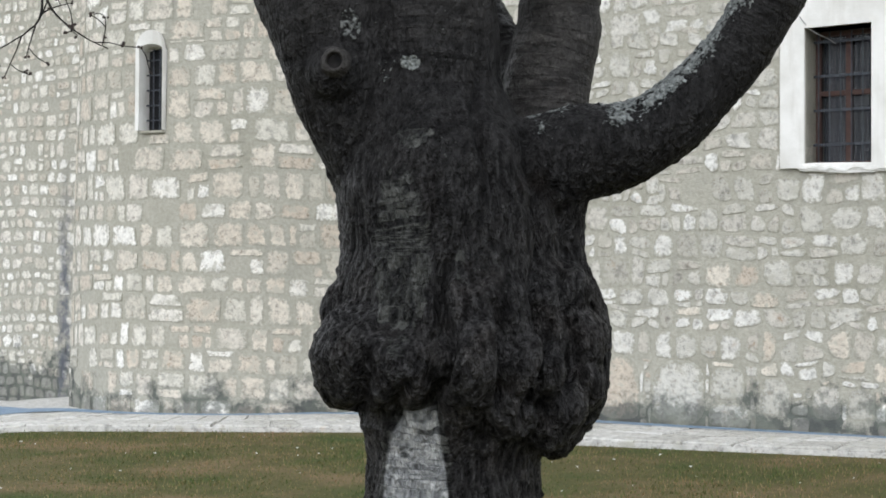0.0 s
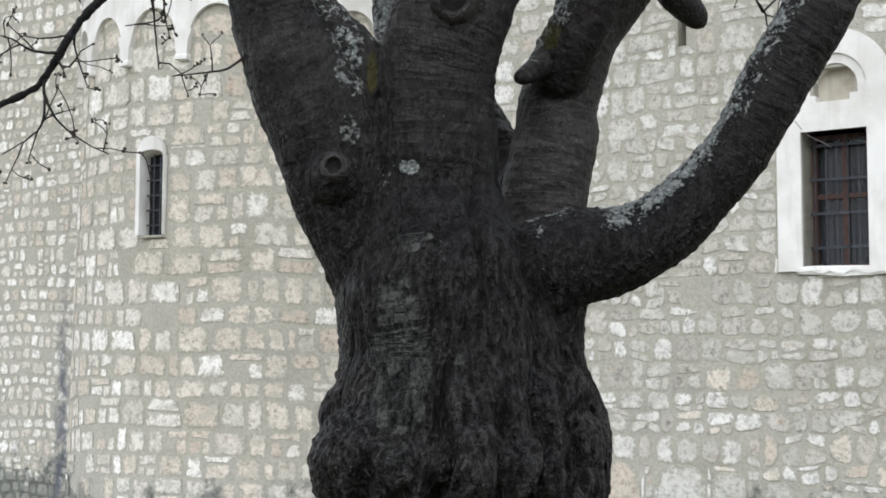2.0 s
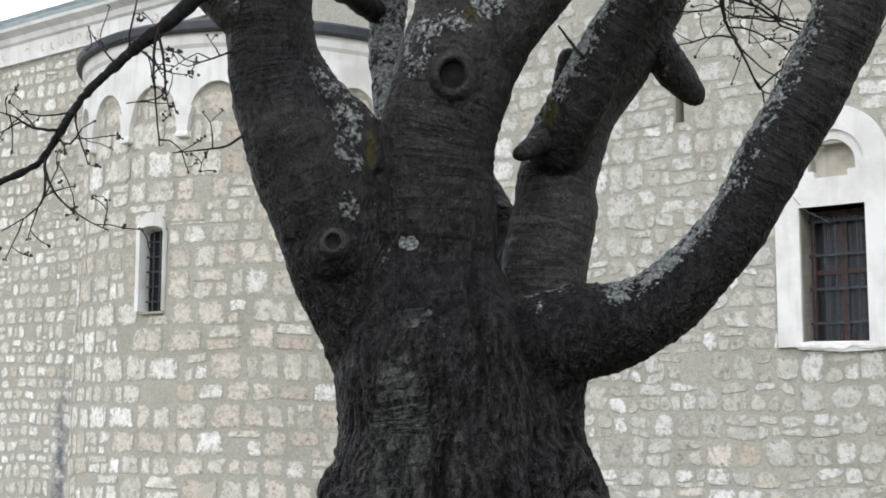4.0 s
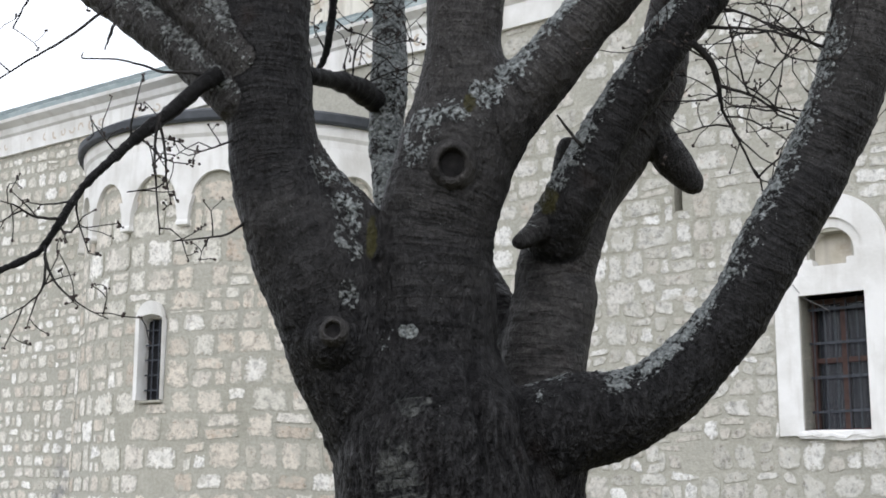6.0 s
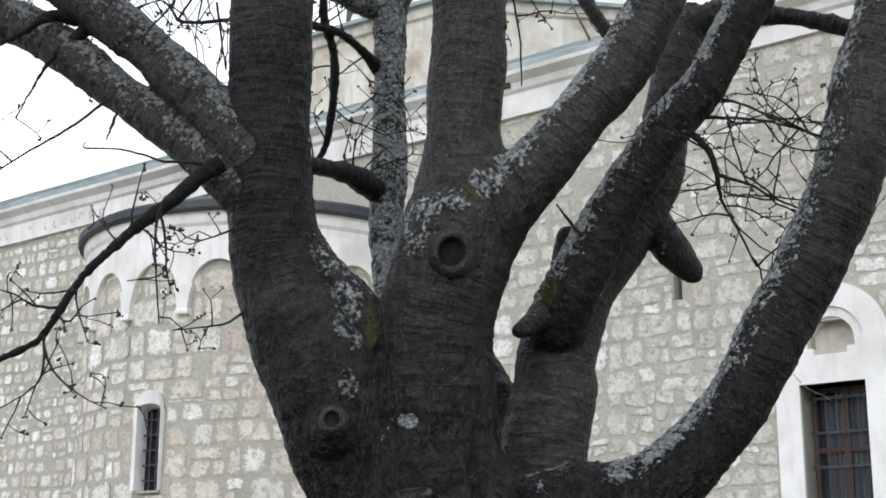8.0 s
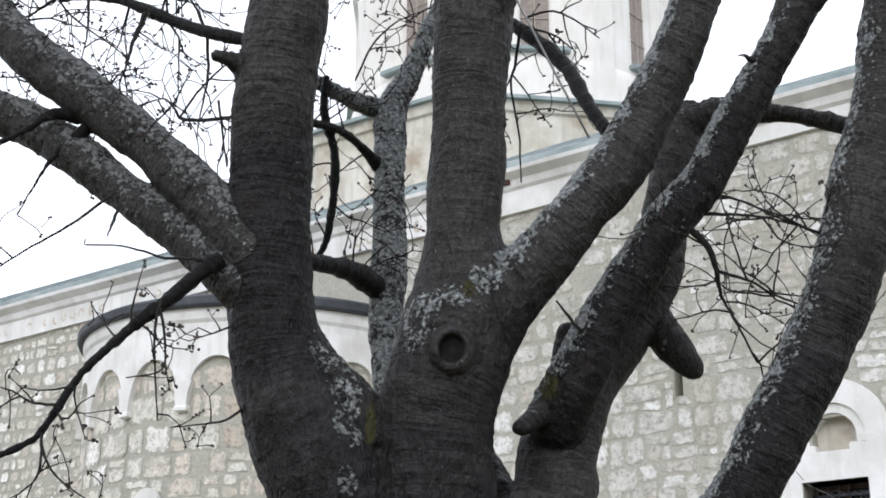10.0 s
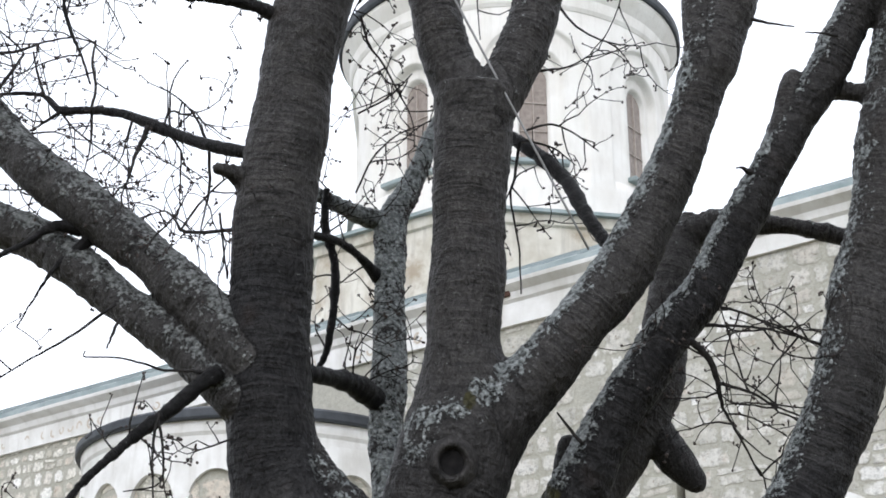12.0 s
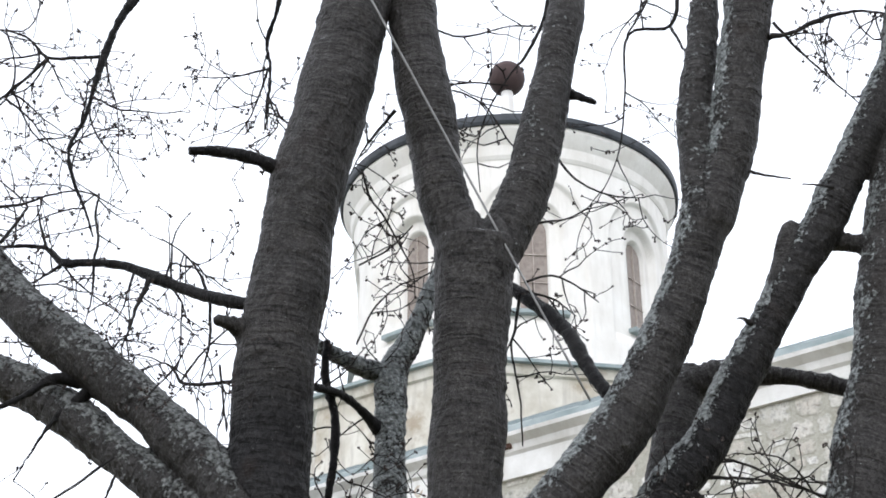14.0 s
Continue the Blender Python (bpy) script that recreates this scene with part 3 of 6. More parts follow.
# ---- apse: cornice, blind arcade, roof ----
def revolve(profile, cx, cy, phi0, phi1, n, closed=True):
    bm = bmesh.new()
    rings = []
    for i in range(n + 1):
        a = radians(phi0 + (phi1 - phi0) * i / n)
        rings.append([bm.verts.new((cx + r * math.sin(a), cy - r * math.cos(a), z)) for r, z in profile])
    m = len(profile)
    for a, b in zip(rings, rings[1:]):
        for i in range(m if closed else m - 1):
            k = (i + 1) % m
            bm.faces.new((a[i], b[i], b[k], a[k]))
    bmesh.ops.remove_doubles(bm, verts=bm.verts, dist=0.0001)
    bmesh.ops.recalc_face_normals(bm, faces=bm.faces)
    return bm


apse_trim = thing("trim_apse", "white plastered blind arcade and cornice round the apse", "arcade", kind="structure")
part("cornice", revolve([(1.85, 5.42), (2.06, 5.42), (2.075, 5.50), (2.09, 5.52), (2.095, 5.60), (2.12, 5.64), (2.13, 5.70), (2.13, 5.76), (1.85, 5.76)], APSE_X, APSE_Y, -110, 110, 110), M_PLASTER, apse_trim)
part("eave_sheet", revolve([(2.00, 5.765), (2.185, 5.755), (2.20, 5.78), (2.20, 5.86), (2.14, 5.90), (0.0, 6.40), (0.0, 6.35)], APSE_X, APSE_Y, -110, 110, 110), M_LEAD, apse_trim, "dark sheet-metal eave")


def arcade_bay(phi, span, top=5.52):
    """One scalloped bay: plaster band with an arch cut out of it, ending in tapered pendants."""
    bm = bmesh.new()
    n = 18
    half = span / 2
    front, back = [], []
    for i in range(n + 1):
        u = -1 + 2 * i / n
        if abs(u) > 0.84:
            low = 4.68
        else:
            low = 4.80 + 0.44 * math.sqrt(max(0.0, 1 - (u / 0.84) ** 2)) ** 0.9
        a = phi + u * half
        front.append((apse_matrix(a, low, 0.055).translation, apse_matrix(a, top, 0.055).translation))
        back.append((apse_matrix(a, low, -0.02).translation, apse_matrix(a, top, -0.02).translation))
    fv = [(bm.verts.new(p), bm.verts.new(q)) for p, q in front]
    bv = [(bm.verts.new(p), bm.verts.new(q)) for p, q in back]
    for i in range(n):
        bm.faces.new((fv[i][0], fv[i + 1][0], fv[i + 1][1], fv[i][1]))
        bm.faces.new((fv[i][0], bv[i][0], bv[i + 1][0], fv[i + 1][0]))
    for i in (0, n):
        bm.faces.new((fv[i][0], fv[i][1], bv[i][1], bv[i][0]))
    bmesh.ops.recalc_face_normals(bm, faces=bm.faces)
    return bm


def pendant(phi):
    """The tapered foot between two arches, with a small capped end."""
    bm = bmesh.new()
    rings = []
    for z, w, o in ((4.98, 0.115, 0.075), (4.86, 0.075, 0.075), (4.72, 0.060, 0.07), (4.70, 0.070, 0.08), (4.665, 0.068, 0.08), (4.655, 0.05, 0.06)):
        m = apse_matrix(phi, z)
        rings.append([bm.verts.new(m @ Vector(v)) for v in ((-w, -0.03, 0), (-w, o, 0), (w, o, 0), (w, -0.03, 0))])
    for a, b in zip(rings, rings[1:]):
        for i in range(4):
            bm.faces.new((a[i], a[(i + 1) % 4], b[(i + 1) % 4], b[i]))
    bm.faces.new(rings[0])
    bm.faces.new(rings[-1][::-1])
    bmesh.ops.recalc_face_normals(bm, faces=bm.faces)
    return bm


BAY = 20.0
for i in range(-4, 5):
    phi = -7.5 + BAY * i
    part("arch_bay", arcade_bay(phi, BAY), M_PLASTER, apse_trim)
    part("pendant", pendant(phi - BAY / 2), M_PLASTER, apse_trim)


# ---- slit window of the apse ----
def slit_window():
    win = thing("window_1", "narrow arched slit window with white plastered surround and iron bars", "window", kind="structure")
    c = (SLIT[0] + SLIT[1]) / 2
    z0, z1 = SLIT[2], SLIT[3]
    w = 0.135
    # white splayed surround with a round head
    bm = bmesh.new()
    outer, inner, deep = [], [], []
    m = apse_matrix(c, 0)
    outline = [(-1, z0), (-1, z1 - 0.02)] + [(-math.cos(a), z1 - 0.02 + 0.16 * math.sin(a)) for a in steps(0, math.pi, 12)[1:-1]] + [(1, z1 - 0.02), (1, z0)]
    for k, (u, z) in enumerate(outline):
        top = max(0.0, z - (z1 - 0.02))
        outer.append(bm.verts.new(m @ Vector((u * (w + (0.045 if u < 0 else 0.002)), 0.03 if u < 0.4 else 0.006, z + top * 0.25))))
        inner.append(bm.verts.new(m @ Vector((u * w, 0.03 if u < 0.4 else 0.006, min(z, z1 - 0.02) + top * 0.35))))
        deep.append(m @ Vector((u * w * 0.98, -0.15, min(z, z1 - 0.03) + top * 0.2)))
    for i in range(len(outline) - 1):
        bm.faces.new((outer[i], outer[i + 1], inner[i + 1], inner[i]))
    rim = [bm.verts.new(v.co - (m.to_3x3() @ Vector((0, 0.06, 0)))) for v in outer]
    for i in range(len(outline) - 1):
        bm.faces.new((rim[i], rim[i + 1], outer[i + 1], outer[i]))
    bmesh.ops.recalc_face_normals(bm, faces=bm.faces)
    part("surround", bm, M_PLASTER, win, "white plastered surround")
    bm = bmesh.new()
    near = [bm.verts.new(m @ Vector((u * w, 0.026 if u < 0.4 else 0.002, min(z, z1 - 0.02) + max(0.0, z - (z1 - 0.02)) * 0.35))) for u, z in outline]
    far = [bm.verts.new(v) for v in deep]
    for i in range(len(outline) - 1):
        bm.faces.new((near[i], near[i + 1], far[i + 1], far[i]))
    bmesh.ops.recalc_face_normals(bm, faces=bm.faces)
    part("reveal", bm, M_PLASTER, win, "white plastered reveal")
    part("sill", bevelled_box(-w - 0.004, w + 0.004, -0.2, -0.01, z0 - 0.03, z0 - 0.004, 0.004, m), M_MORTAR, win)
    # near-black sheet in place of the unlit inside of the slit
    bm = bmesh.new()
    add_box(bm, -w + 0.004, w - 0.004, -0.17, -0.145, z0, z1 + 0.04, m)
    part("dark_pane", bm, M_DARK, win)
    for x in (-0.045, 0.035):
        bm = bmesh.new()
        bmesh.ops.create_cone(bm, cap_ends=True, segments=8, radius1=0.008, radius2=0.008, depth=z1 - z0, matrix=m @ Matrix.Translation((x, -0.10, (z0 + z1) / 2)))
        part("bar", bm, M_IRON, win, "upright iron bar")
    for i in range(5):
        bm = bmesh.new()
        add_box(bm, -w, w, -0.11, -0.098, z0 + 0.10 + i * 0.155, z0 + 0.115 + i * 0.155, m)
        part("bar", bm, M_IRON, win, "flat iron crossbar")
    return win


slit_window()


# ---- barred window in its white arched surround ----
def barred_window():
    win = thing("window_2", "barred wooden church window in a white arched plaster surround", "window", kind="structure")
    s0, s1, z0, z1 = WIN
    c = (s0 + s1) / 2
    m = wall_matrix(c, 0)
    hw = (s1 - s0) / 2
    R, spring, top_in = 0.515, 3.92, 3.72
    depth = 0.045
    # surround: outer outline with round head, hole of the window, and the recessed niche above
    bm = bmesh.new()
    def ring_prism(outer, inner, y_out, y_in_o, y_in_i):
        n = len(outer)
        vo = [bm.verts.new(m @ Vector((x, y_out, z))) for x, z in outer]
        vi = [bm.verts.new(m @ Vector((x, y_out, z))) for x, z in inner]
        wo = [bm.verts.new(m @ Vector((x, y_in_o, z))) for x, z in outer]
        wi = [bm.verts.new(m @ Vector((x, y_in_i, z))) for x, z in inner]
        for i in range(n):
            k = (i + 1) % n
            bm.faces.new((vo[i], vo[k], vi[k], vi[i]))
            bm.faces.new((vo[i], wo[i], wo[k], vo[k]))
            bm.faces.new((vi[i], vi[k], wi[k], wi[i]))
    rect_o = [(-R, z0 - 0.02), (R, z0 - 0.02), (R, top_in), (-R, top_in)]
    rect_i = [(-hw, z0), (hw, z0), (hw, z1), (-hw, z1)]
    ring_prism(rect_o, rect_i, depth, -0.05, 0.02)
    bmesh.ops.recalc_face_normals(bm, faces=bm.faces)
    part("surround", bm, M_PLASTER, win, "white plastered surround", )
    # reveal in darker plaster: its stains, and its shade put into the colour
    bm = bmesh.new()
    near = [bm.verts.new(m @ Vector((x, 0.02, z))) for x, z in rect_i]
    far = [bm.verts.new(m @ Vector((x, -0.30, z))) for x, z in rect_i]
    for i in range(4):
        bm.faces.new((near[i], near[(i + 1) % 4], far[(i + 1) % 4], far[i]))
    bmesh.ops.recalc_face_normals(bm, faces=bm.faces)
    part("reveal", bm, M_OLDWALL, win, "stained plaster reveal, coloured darker for its shade")
    # the arched head with a stepped niche
    bm = bmesh.new()
    n = 20
    arc = [(math.cos(a), math.sin(a)) for a in steps(0, math.pi, n)]
    def arch_loop(r, zb, rise=1.0):
        return [(r, zb)] + [(r * x, spring + r * rise * y) for x, y in arc] + [(-r, zb)]
    loops = [(arch_loop(R, top_in), -0.05), (arch_loop(R, top_in), depth), (arch_loop(0.30, 3.80), depth), (arch_loop(0.30, 3.80), 0.014), (arch_loop(0.215, 3.80), 0.014), (arch_loop(0.20, 3.80), -0.14)]
    vl = [[bm.verts.new(m @ Vector((x, y, z))) for x, z in lp] for lp, y in loops]
    for a, b in zip(vl, vl[1:]):
        for i in range(len(a) - 1):
            bm.faces.new((a[i], a[i + 1], b[i + 1], b[i]))
    # the flat strip under the niche
    strip = [bm.verts.new(m @ Vector(v)) for v in ((-R, depth, top_in), (R, depth, top_in), (0.30, depth, 3.80), (-0.30, depth, 3.80))]
    bm.faces.new(strip)
    ledge = [bm.verts.new(m @ Vector(v)) for v in ((-0.30, depth, 3.80), (0.30, depth, 3.80), (0.30, -0.14, 3.80), (-0.30, -0.14, 3.80))]
    bm.faces.new(ledge)
    bmesh.ops.recalc_face_normals(bm, faces=bm.faces)
    part("arched_head", bm, M_PLASTER, win, "white arched head with a stepped niche")
    bm = bmesh.new()
    bm.faces.new([bm.verts.new(m @ Vector((x, -0.135, z))) for x, z in arch_loop(0.205, 3.79)])
    part("niche_back", bm, M_OLDWALL, win, "stained plaster back of the niche")
    for sx in (-1, 1):
        part("niche_step", bevelled_box(min(sx * 0.15, sx * 0.31), max(sx * 0.15, sx * 0.31), -0.1, depth - 0.004, 3.79, 3.86, 0.008, m), M_PLASTER, win)
        part("niche_step", bevelled_box(min(sx * 0.235, sx * 0.315), max(sx * 0.235, sx * 0.315), -0.1, depth - 0.006, 3.85, 3.93, 0.008, m), M_PLASTER, win)
    # rough broken sill
    bm = bevelled_box(-R + 0.16, R + 0.05, -0.3, depth + 0.02, z0 - 0.06, z0 - 0.005, 0.015)
    bmesh.ops.subdivide_edges(bm, edges=[e for e in bm.edges if e.calc_length() > 0.3], cuts=14)
    for v in bm.verts:
        v.co.z += 0.045 * noise.noise((v.co.x * 9, v.co.y * 6, v.co.z * 4))
        v.co.y += 0.015 * noise.noise((v.co.x * 12, 5, v.co.z * 9))
    bmesh.ops.transform(bm, matrix=m, verts=bm.verts)
    part("sill", bm, M_PLASTER, win, "crumbling plaster sill")
    # wooden casement: outer frame, centre post, crossbar
    y = -0.26
    fw = 0.045
    for x0, x1, za, zb in ((-hw, -hw + fw, z0, z1), (hw - fw, hw, z0, z1), (-hw + fw, hw - fw, z0, z0 + fw), (-hw + fw, hw - fw, z1 - fw, z1), (-0.025, 0.025, z0 + fw, z1 - fw)):
        part("frame", bevelled_box(x0, x1, y - 0.03, y + 0.03, za, zb, 0.006, m), M_WOOD, win)
    for x0, x1 in ((-hw + fw, -0.025), (0.025, hw - fw)):
        part("crossbar", bevelled_box(x0, x1, y - 0.025, y + 0.025, z0 + 0.62, z0 + 0.665, 0.006, m), M_WOOD, win)
        bm = bmesh.new()
        add_box(bm, x0, x1, y - 0.006, y - 0.001, z0 + fw, z1 - fw, m)
        pane = part("pane", bm, M_GLASS, win)
        pane.visible_shadow = False
        bm = bmesh.new()
        n = 16
        cols = []
        for i in range(n + 1):
            x = x0 + (x1 - x0) * i / n
            cols.append([bm.verts.new(m @ Vector((x, y - 0.06 + 0.012 * math.sin(i * 1.9), z))) for z in (z0 + fw, z1 - fw)])
        for a, b in zip(cols, cols[1:]):
            bm.faces.new((a[0], b[0], b[1], a[1]))
        part("curtain", bm, M_LACE, win, "grey lace curtain")
    # thin near-black sheet painted as the unlit room behind the casement
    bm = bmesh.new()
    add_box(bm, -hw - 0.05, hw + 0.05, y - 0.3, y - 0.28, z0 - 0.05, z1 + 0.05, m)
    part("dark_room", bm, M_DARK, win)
    # a stray end of wire at the top corner
    verts, faces = [], []
    add_tube(verts, faces, spline([(-0.33, 0.07, z1 + 0.10, 0.004), (-0.24, 0.02, z1 - 0.02, 0.004), (-0.13, -0.08, z1 - 0.09, 0.004), (-0.08, -0.14, z1 - 0.13, 0.004)], 4), 6)
    mesh_part("wire", quad_mesh("wire", [m @ Vector(v) for v in verts], faces), M_WIRE, win, "loose end of grey wire", smooth=True)
    # iron grille in front
    for i in range(6):
        bm = bmesh.new()
        x = -hw + (i + 0.5) * 2 * hw / 6
        bmesh.ops.create_cone(bm, cap_ends=True, segments=8, radius1=0.0065, radius2=0.0065, depth=z1 - z0, matrix=m @ Matrix.Translation((x, -0.17, (z0 + z1) / 2)))
        part("bar", bm, M_IRON, win, "upright iron bar")
    for i in range(4):
        bm = bmesh.new()
        zz = z0 + 0.18 + i * 0.30
        add_box(bm, -hw, hw, -0.185, -0.177, zz, zz + 0.022, m)
        part("bar", bm, M_IRON, win, "flat iron crossbar")
    return win


barred_window()


def slot_window():
    win = thing("window_3", "small dark ventilation slot in the stone wall", "window", kind="structure")
    c = (SLOT[0] + SLOT[1]) / 2
    m = wall_matrix(c, 0)
    # near-black sheet for the unlit depth of the slot
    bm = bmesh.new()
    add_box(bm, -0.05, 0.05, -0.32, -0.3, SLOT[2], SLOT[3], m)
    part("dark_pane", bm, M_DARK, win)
    part("edge_strip", bevelled_box(-0.062, -0.041, -0.1, 0.012, SLOT[2] - 0.01, SLOT[3] + 0.01, 0.003, m), M_MORTAR, win)


slot_window()


# ---- drum ----
def drum():
    ob = thing("church_drum", "round white plastered church drum with arched windows and dark eave", "church drum")
    phis = steps(-180, -100, 16)[:-1] + steps(-100, 100, 400) + steps(100, 180, 16)[1:]
    zs = steps(9.3, 10.4, 8)[:-1] + steps(10.4, 12.80, 116) + steps(12.80, 13.35, 5)[1:]
    z_sill, z_spring = 10.62, 11.95
    def recess(phi, z):
        d = (phi - 5.5 + 22.5) % 45.0 - 22.5
        x = radians(d) * DRUM_R
        out = 0.0
        for half, dep, lo in ((0.78, 0.06, 10.40), (0.43, 0.12, 10.54), (0.235, 0.10, z_sill)):
            inside = half - (abs(x) if z < z_spring else math.hypot(x, z - z_spring))
            out += dep * smoothstep((min(inside, z - lo) + 0.018) / 0.036)
        return out
    verts, faces = [], []
    for z in zs:
        for p in phis[:-1]:
            r = DRUM_R - recess(p, z)
            a = radians(p)
            verts.append((DRUM_X + r * math.sin(a), DRUM_Y - r * math.cos(a), z))
    n = len(phis) - 1
    for k in range(len(zs) - 1):
        for i in range(n):
            j = (i + 1) % n
            faces.append((k * n + i, k * n + j, (k + 1) * n + j, (k + 1) * n + i))
    mesh_part("wall", quad_mesh("wall", verts, faces), M_DRUM, ob, smooth=True)
    part("cornice", revolve([(2.45, 13.02), (2.53, 13.02), (2.56, 13.08), (2.58, 13.24), (2.66, 13.38), (2.70, 13.46), (2.70, 13.52), (2.40, 13.52)], DRUM_X, DRUM_Y, 0, 360, 120), M_DRUM, ob)
    part("eave", revolve([(2.66, 13.52), (2.74, 13.52), (2.76, 13.56), (2.76, 13.67), (2.70, 13.71), (2.3, 13.9), (2.3, 13.55)], DRUM_X, DRUM_Y, 0, 360, 120), M_LEAD, ob, "dark sheet-metal eave")
    part("dome", revolve([(2.72, 13.70), (2.3, 13.92), (1.7, 14.12), (0.9, 14.27), (0.0, 14.32)], DRUM_X, DRUM_Y, 0, 360, 90, closed=False), M_SHEET, ob, "low sheet-metal dome", smooth=True)
    for i in range(-3, 5):
        a = 5.5 + 45.0 * i
        ar = radians(a)
        o, t = Vector((math.sin(ar), -math.cos(ar), 0)), Vector((math.cos(ar), math.sin(ar), 0))
        m = Matrix((t, o, Vector((0, 0, 1)))).transposed().to_4x4()
        m.translation = Vector((DRUM_X, DRUM_Y, 0)) + o * (DRUM_R - 0.27)
        win = new("window")
        win.parent = ob
        arc = [(0.20 * math.cos(q), z_spring + 0.20 * math.sin(q)) for q in steps(0, math.pi, 12)]
        line = [(0.20, z_sill + 0.02)] + arc + [(-0.20, z_sill + 0.02)]
        bm = bmesh.new()
        f = [bm.verts.new(m @ Vector((x, 0.02, z))) for x, z in line]
        bm.faces.new(f)
        part("pane", bm, M_DRUMWOOD, win, "brown boarded window leaf")
        for x in (-0.006,):
            part("upright", bevelled_box(x, x + 0.012, 0.0, 0.045, z_sill + 0.02, z_spring + 0.18, 0.002, m), M_LINTEL, win)
        for zz in (11.1, 11.55):
            part("crossbar", bevelled_box(-0.2, 0.2, 0.0, 0.04, zz, zz + 0.014, 0.002, m), M_LINTEL, win)
        part("sill", bevelled_box(-0.46, 0.46, -0.05, 0.30, z_sill - 0.13, z_sill - 0.06, 0.008, m), M_SHEET, win, "sheet-metal sill")
    return ob


drum()
ball = thing("roof_finial", "dull rust-brown metal ball on top of the dome", "finial")
bm = bmesh.new()
bmesh.ops.create_uvsphere(bm, u_segments=24, v_segments=16, radius=0.315, matrix=Matrix.Translation((1.12, DRUM_Y, 16.24)))
part("ball", bm, M_BALL, ball, smooth=True)
bm = bmesh.new()
bmesh.ops.create_cone(bm, cap_ends=True, segments=16, radius1=0.16, radius2=0.10, depth=1.9, matrix=Matrix.Translation((1.12, DRUM_Y, 15.1)))
part("neck", bm, M_PLASTER, ball, smooth=True)


# ---- the old cherry tree ----
STEMS, BRANCHES = {}, {}


def stem(name, *points):
    """A thick stem or limb of the tree: x, y, z and radius along its middle."""
    STEMS[name] = points


def branch(name, *points):
    BRANCHES[name] = points


stem("trunk", (0.032, 4.000, 0.015, 0.3793), (0.031, 4.000, 0.166, 0.3112), (0.030, 4.000, 0.392, 0.2584), (0.028, 4.000, 0.619, 0.2388), (0.028, 4.000, 0.798, 0.2329), (0.030, 4.000, 0.923, 0.2285), (0.036, 4.000, 1.007, 0.2591), (0.044, 4.000, 1.075, 0.2896), (0.047, 4.000, 1.167, 0.3172), (0.044, 4.000, 1.243, 0.3264), (0.032, 4.000, 1.319, 0.3281), (0.024, 4.000, 1.395, 0.3053), (0.021, 4.000, 1.487, 0.2932), (0.008, 4.000, 1.578, 0.2903), (-0.015, 4.000, 1.685, 0.2782), (-0.031, 4.000, 1.792, 0.2447), (-0.032, 4.000, 1.915, 0.1836), (-0.028, 4.000, 2.053, 0.1072))
stem("ridge", (0.307, 3.980, 0.972, 0.0606), (0.345, 3.992, 1.093, 0.0943), (0.354, 4.002, 1.199, 0.0977), (0.343, 4.013, 1.305, 0.0888), (0.320, 4.023, 1.412, 0.0706), (0.308, 4.031, 1.504, 0.0770), (0.288, 4.042, 1.613, 0.1140), (0.271, 4.050, 1.690, 0.1393))
stem("left_stem", (-0.130, 4.000, 1.639, 0.1528), (-0.194, 3.992, 1.791, 0.1618), (-0.259, 3.985, 1.942, 0.1631), (-0.314, 3.977, 2.094, 0.1705), (-0.403, 3.968, 2.269, 0.1473), (-0.447, 3.962, 2.395, 0.1278), (-0.471, 3.955, 2.539, 0.1223), (-0.484, 3.947, 2.701, 0.1200), (-0.487, 3.940, 2.865, 0.1161), (-0.485, 3.936, 2.940, 0.1161), (-0.485, 3.928, 3.113, 0.1159), (-0.475, 3.920, 3.289, 0.1207), (-0.454, 3.911, 3.470, 0.1155), (-0.426, 3.902, 3.655, 0.1119), (-0.401, 3.894, 3.814, 0.1170), (-0.355, 3.884, 4.017, 0.1157), (-0.316, 3.874, 4.227, 0.1107), (-0.275, 3.863, 4.447, 0.1074), (-0.230, 3.850, 4.698, 0.1022))
stem("left_web", (-0.393, 3.955, 2.478, 0.060), (-0.315, 3.955, 2.370, 0.062), (-0.232, 3.950, 2.265, 0.066), (-0.200, 3.950, 2.150, 0.075))
stem("middle_stem", (-0.023, 4.000, 1.639, 0.1834), (-0.027, 3.995, 1.838, 0.1802), (-0.025, 3.990, 2.021, 0.1725), (-0.022, 3.986, 2.194, 0.1613), (0.000, 3.983, 2.321, 0.1623), (0.033, 3.980, 2.433, 0.1631), (0.057, 3.977, 2.546, 0.1546), (0.063, 3.974, 2.660, 0.1301), (0.062, 3.971, 2.776, 0.1116), (0.064, 3.967, 2.910, 0.1091), (0.069, 3.965, 2.987, 0.1092), (0.078, 3.961, 3.127, 0.1054), (0.084, 3.957, 3.307, 0.1102), (0.095, 3.953, 3.455, 0.1181), (0.102, 3.950, 3.567, 0.1259))
stem("fork_left", (0.084, 3.950, 3.472, 0.0929), (0.061, 3.946, 3.582, 0.0860), (0.021, 3.942, 3.679, 0.0817), (-0.004, 3.938, 3.778, 0.0807), (-0.029, 3.931, 3.941, 0.0802), (-0.058, 3.924, 4.130, 0.0834), (-0.087, 3.915, 4.348, 0.0796), (-0.097, 3.910, 4.484, 0.0787), (-0.114, 3.900, 4.741, 0.0729))
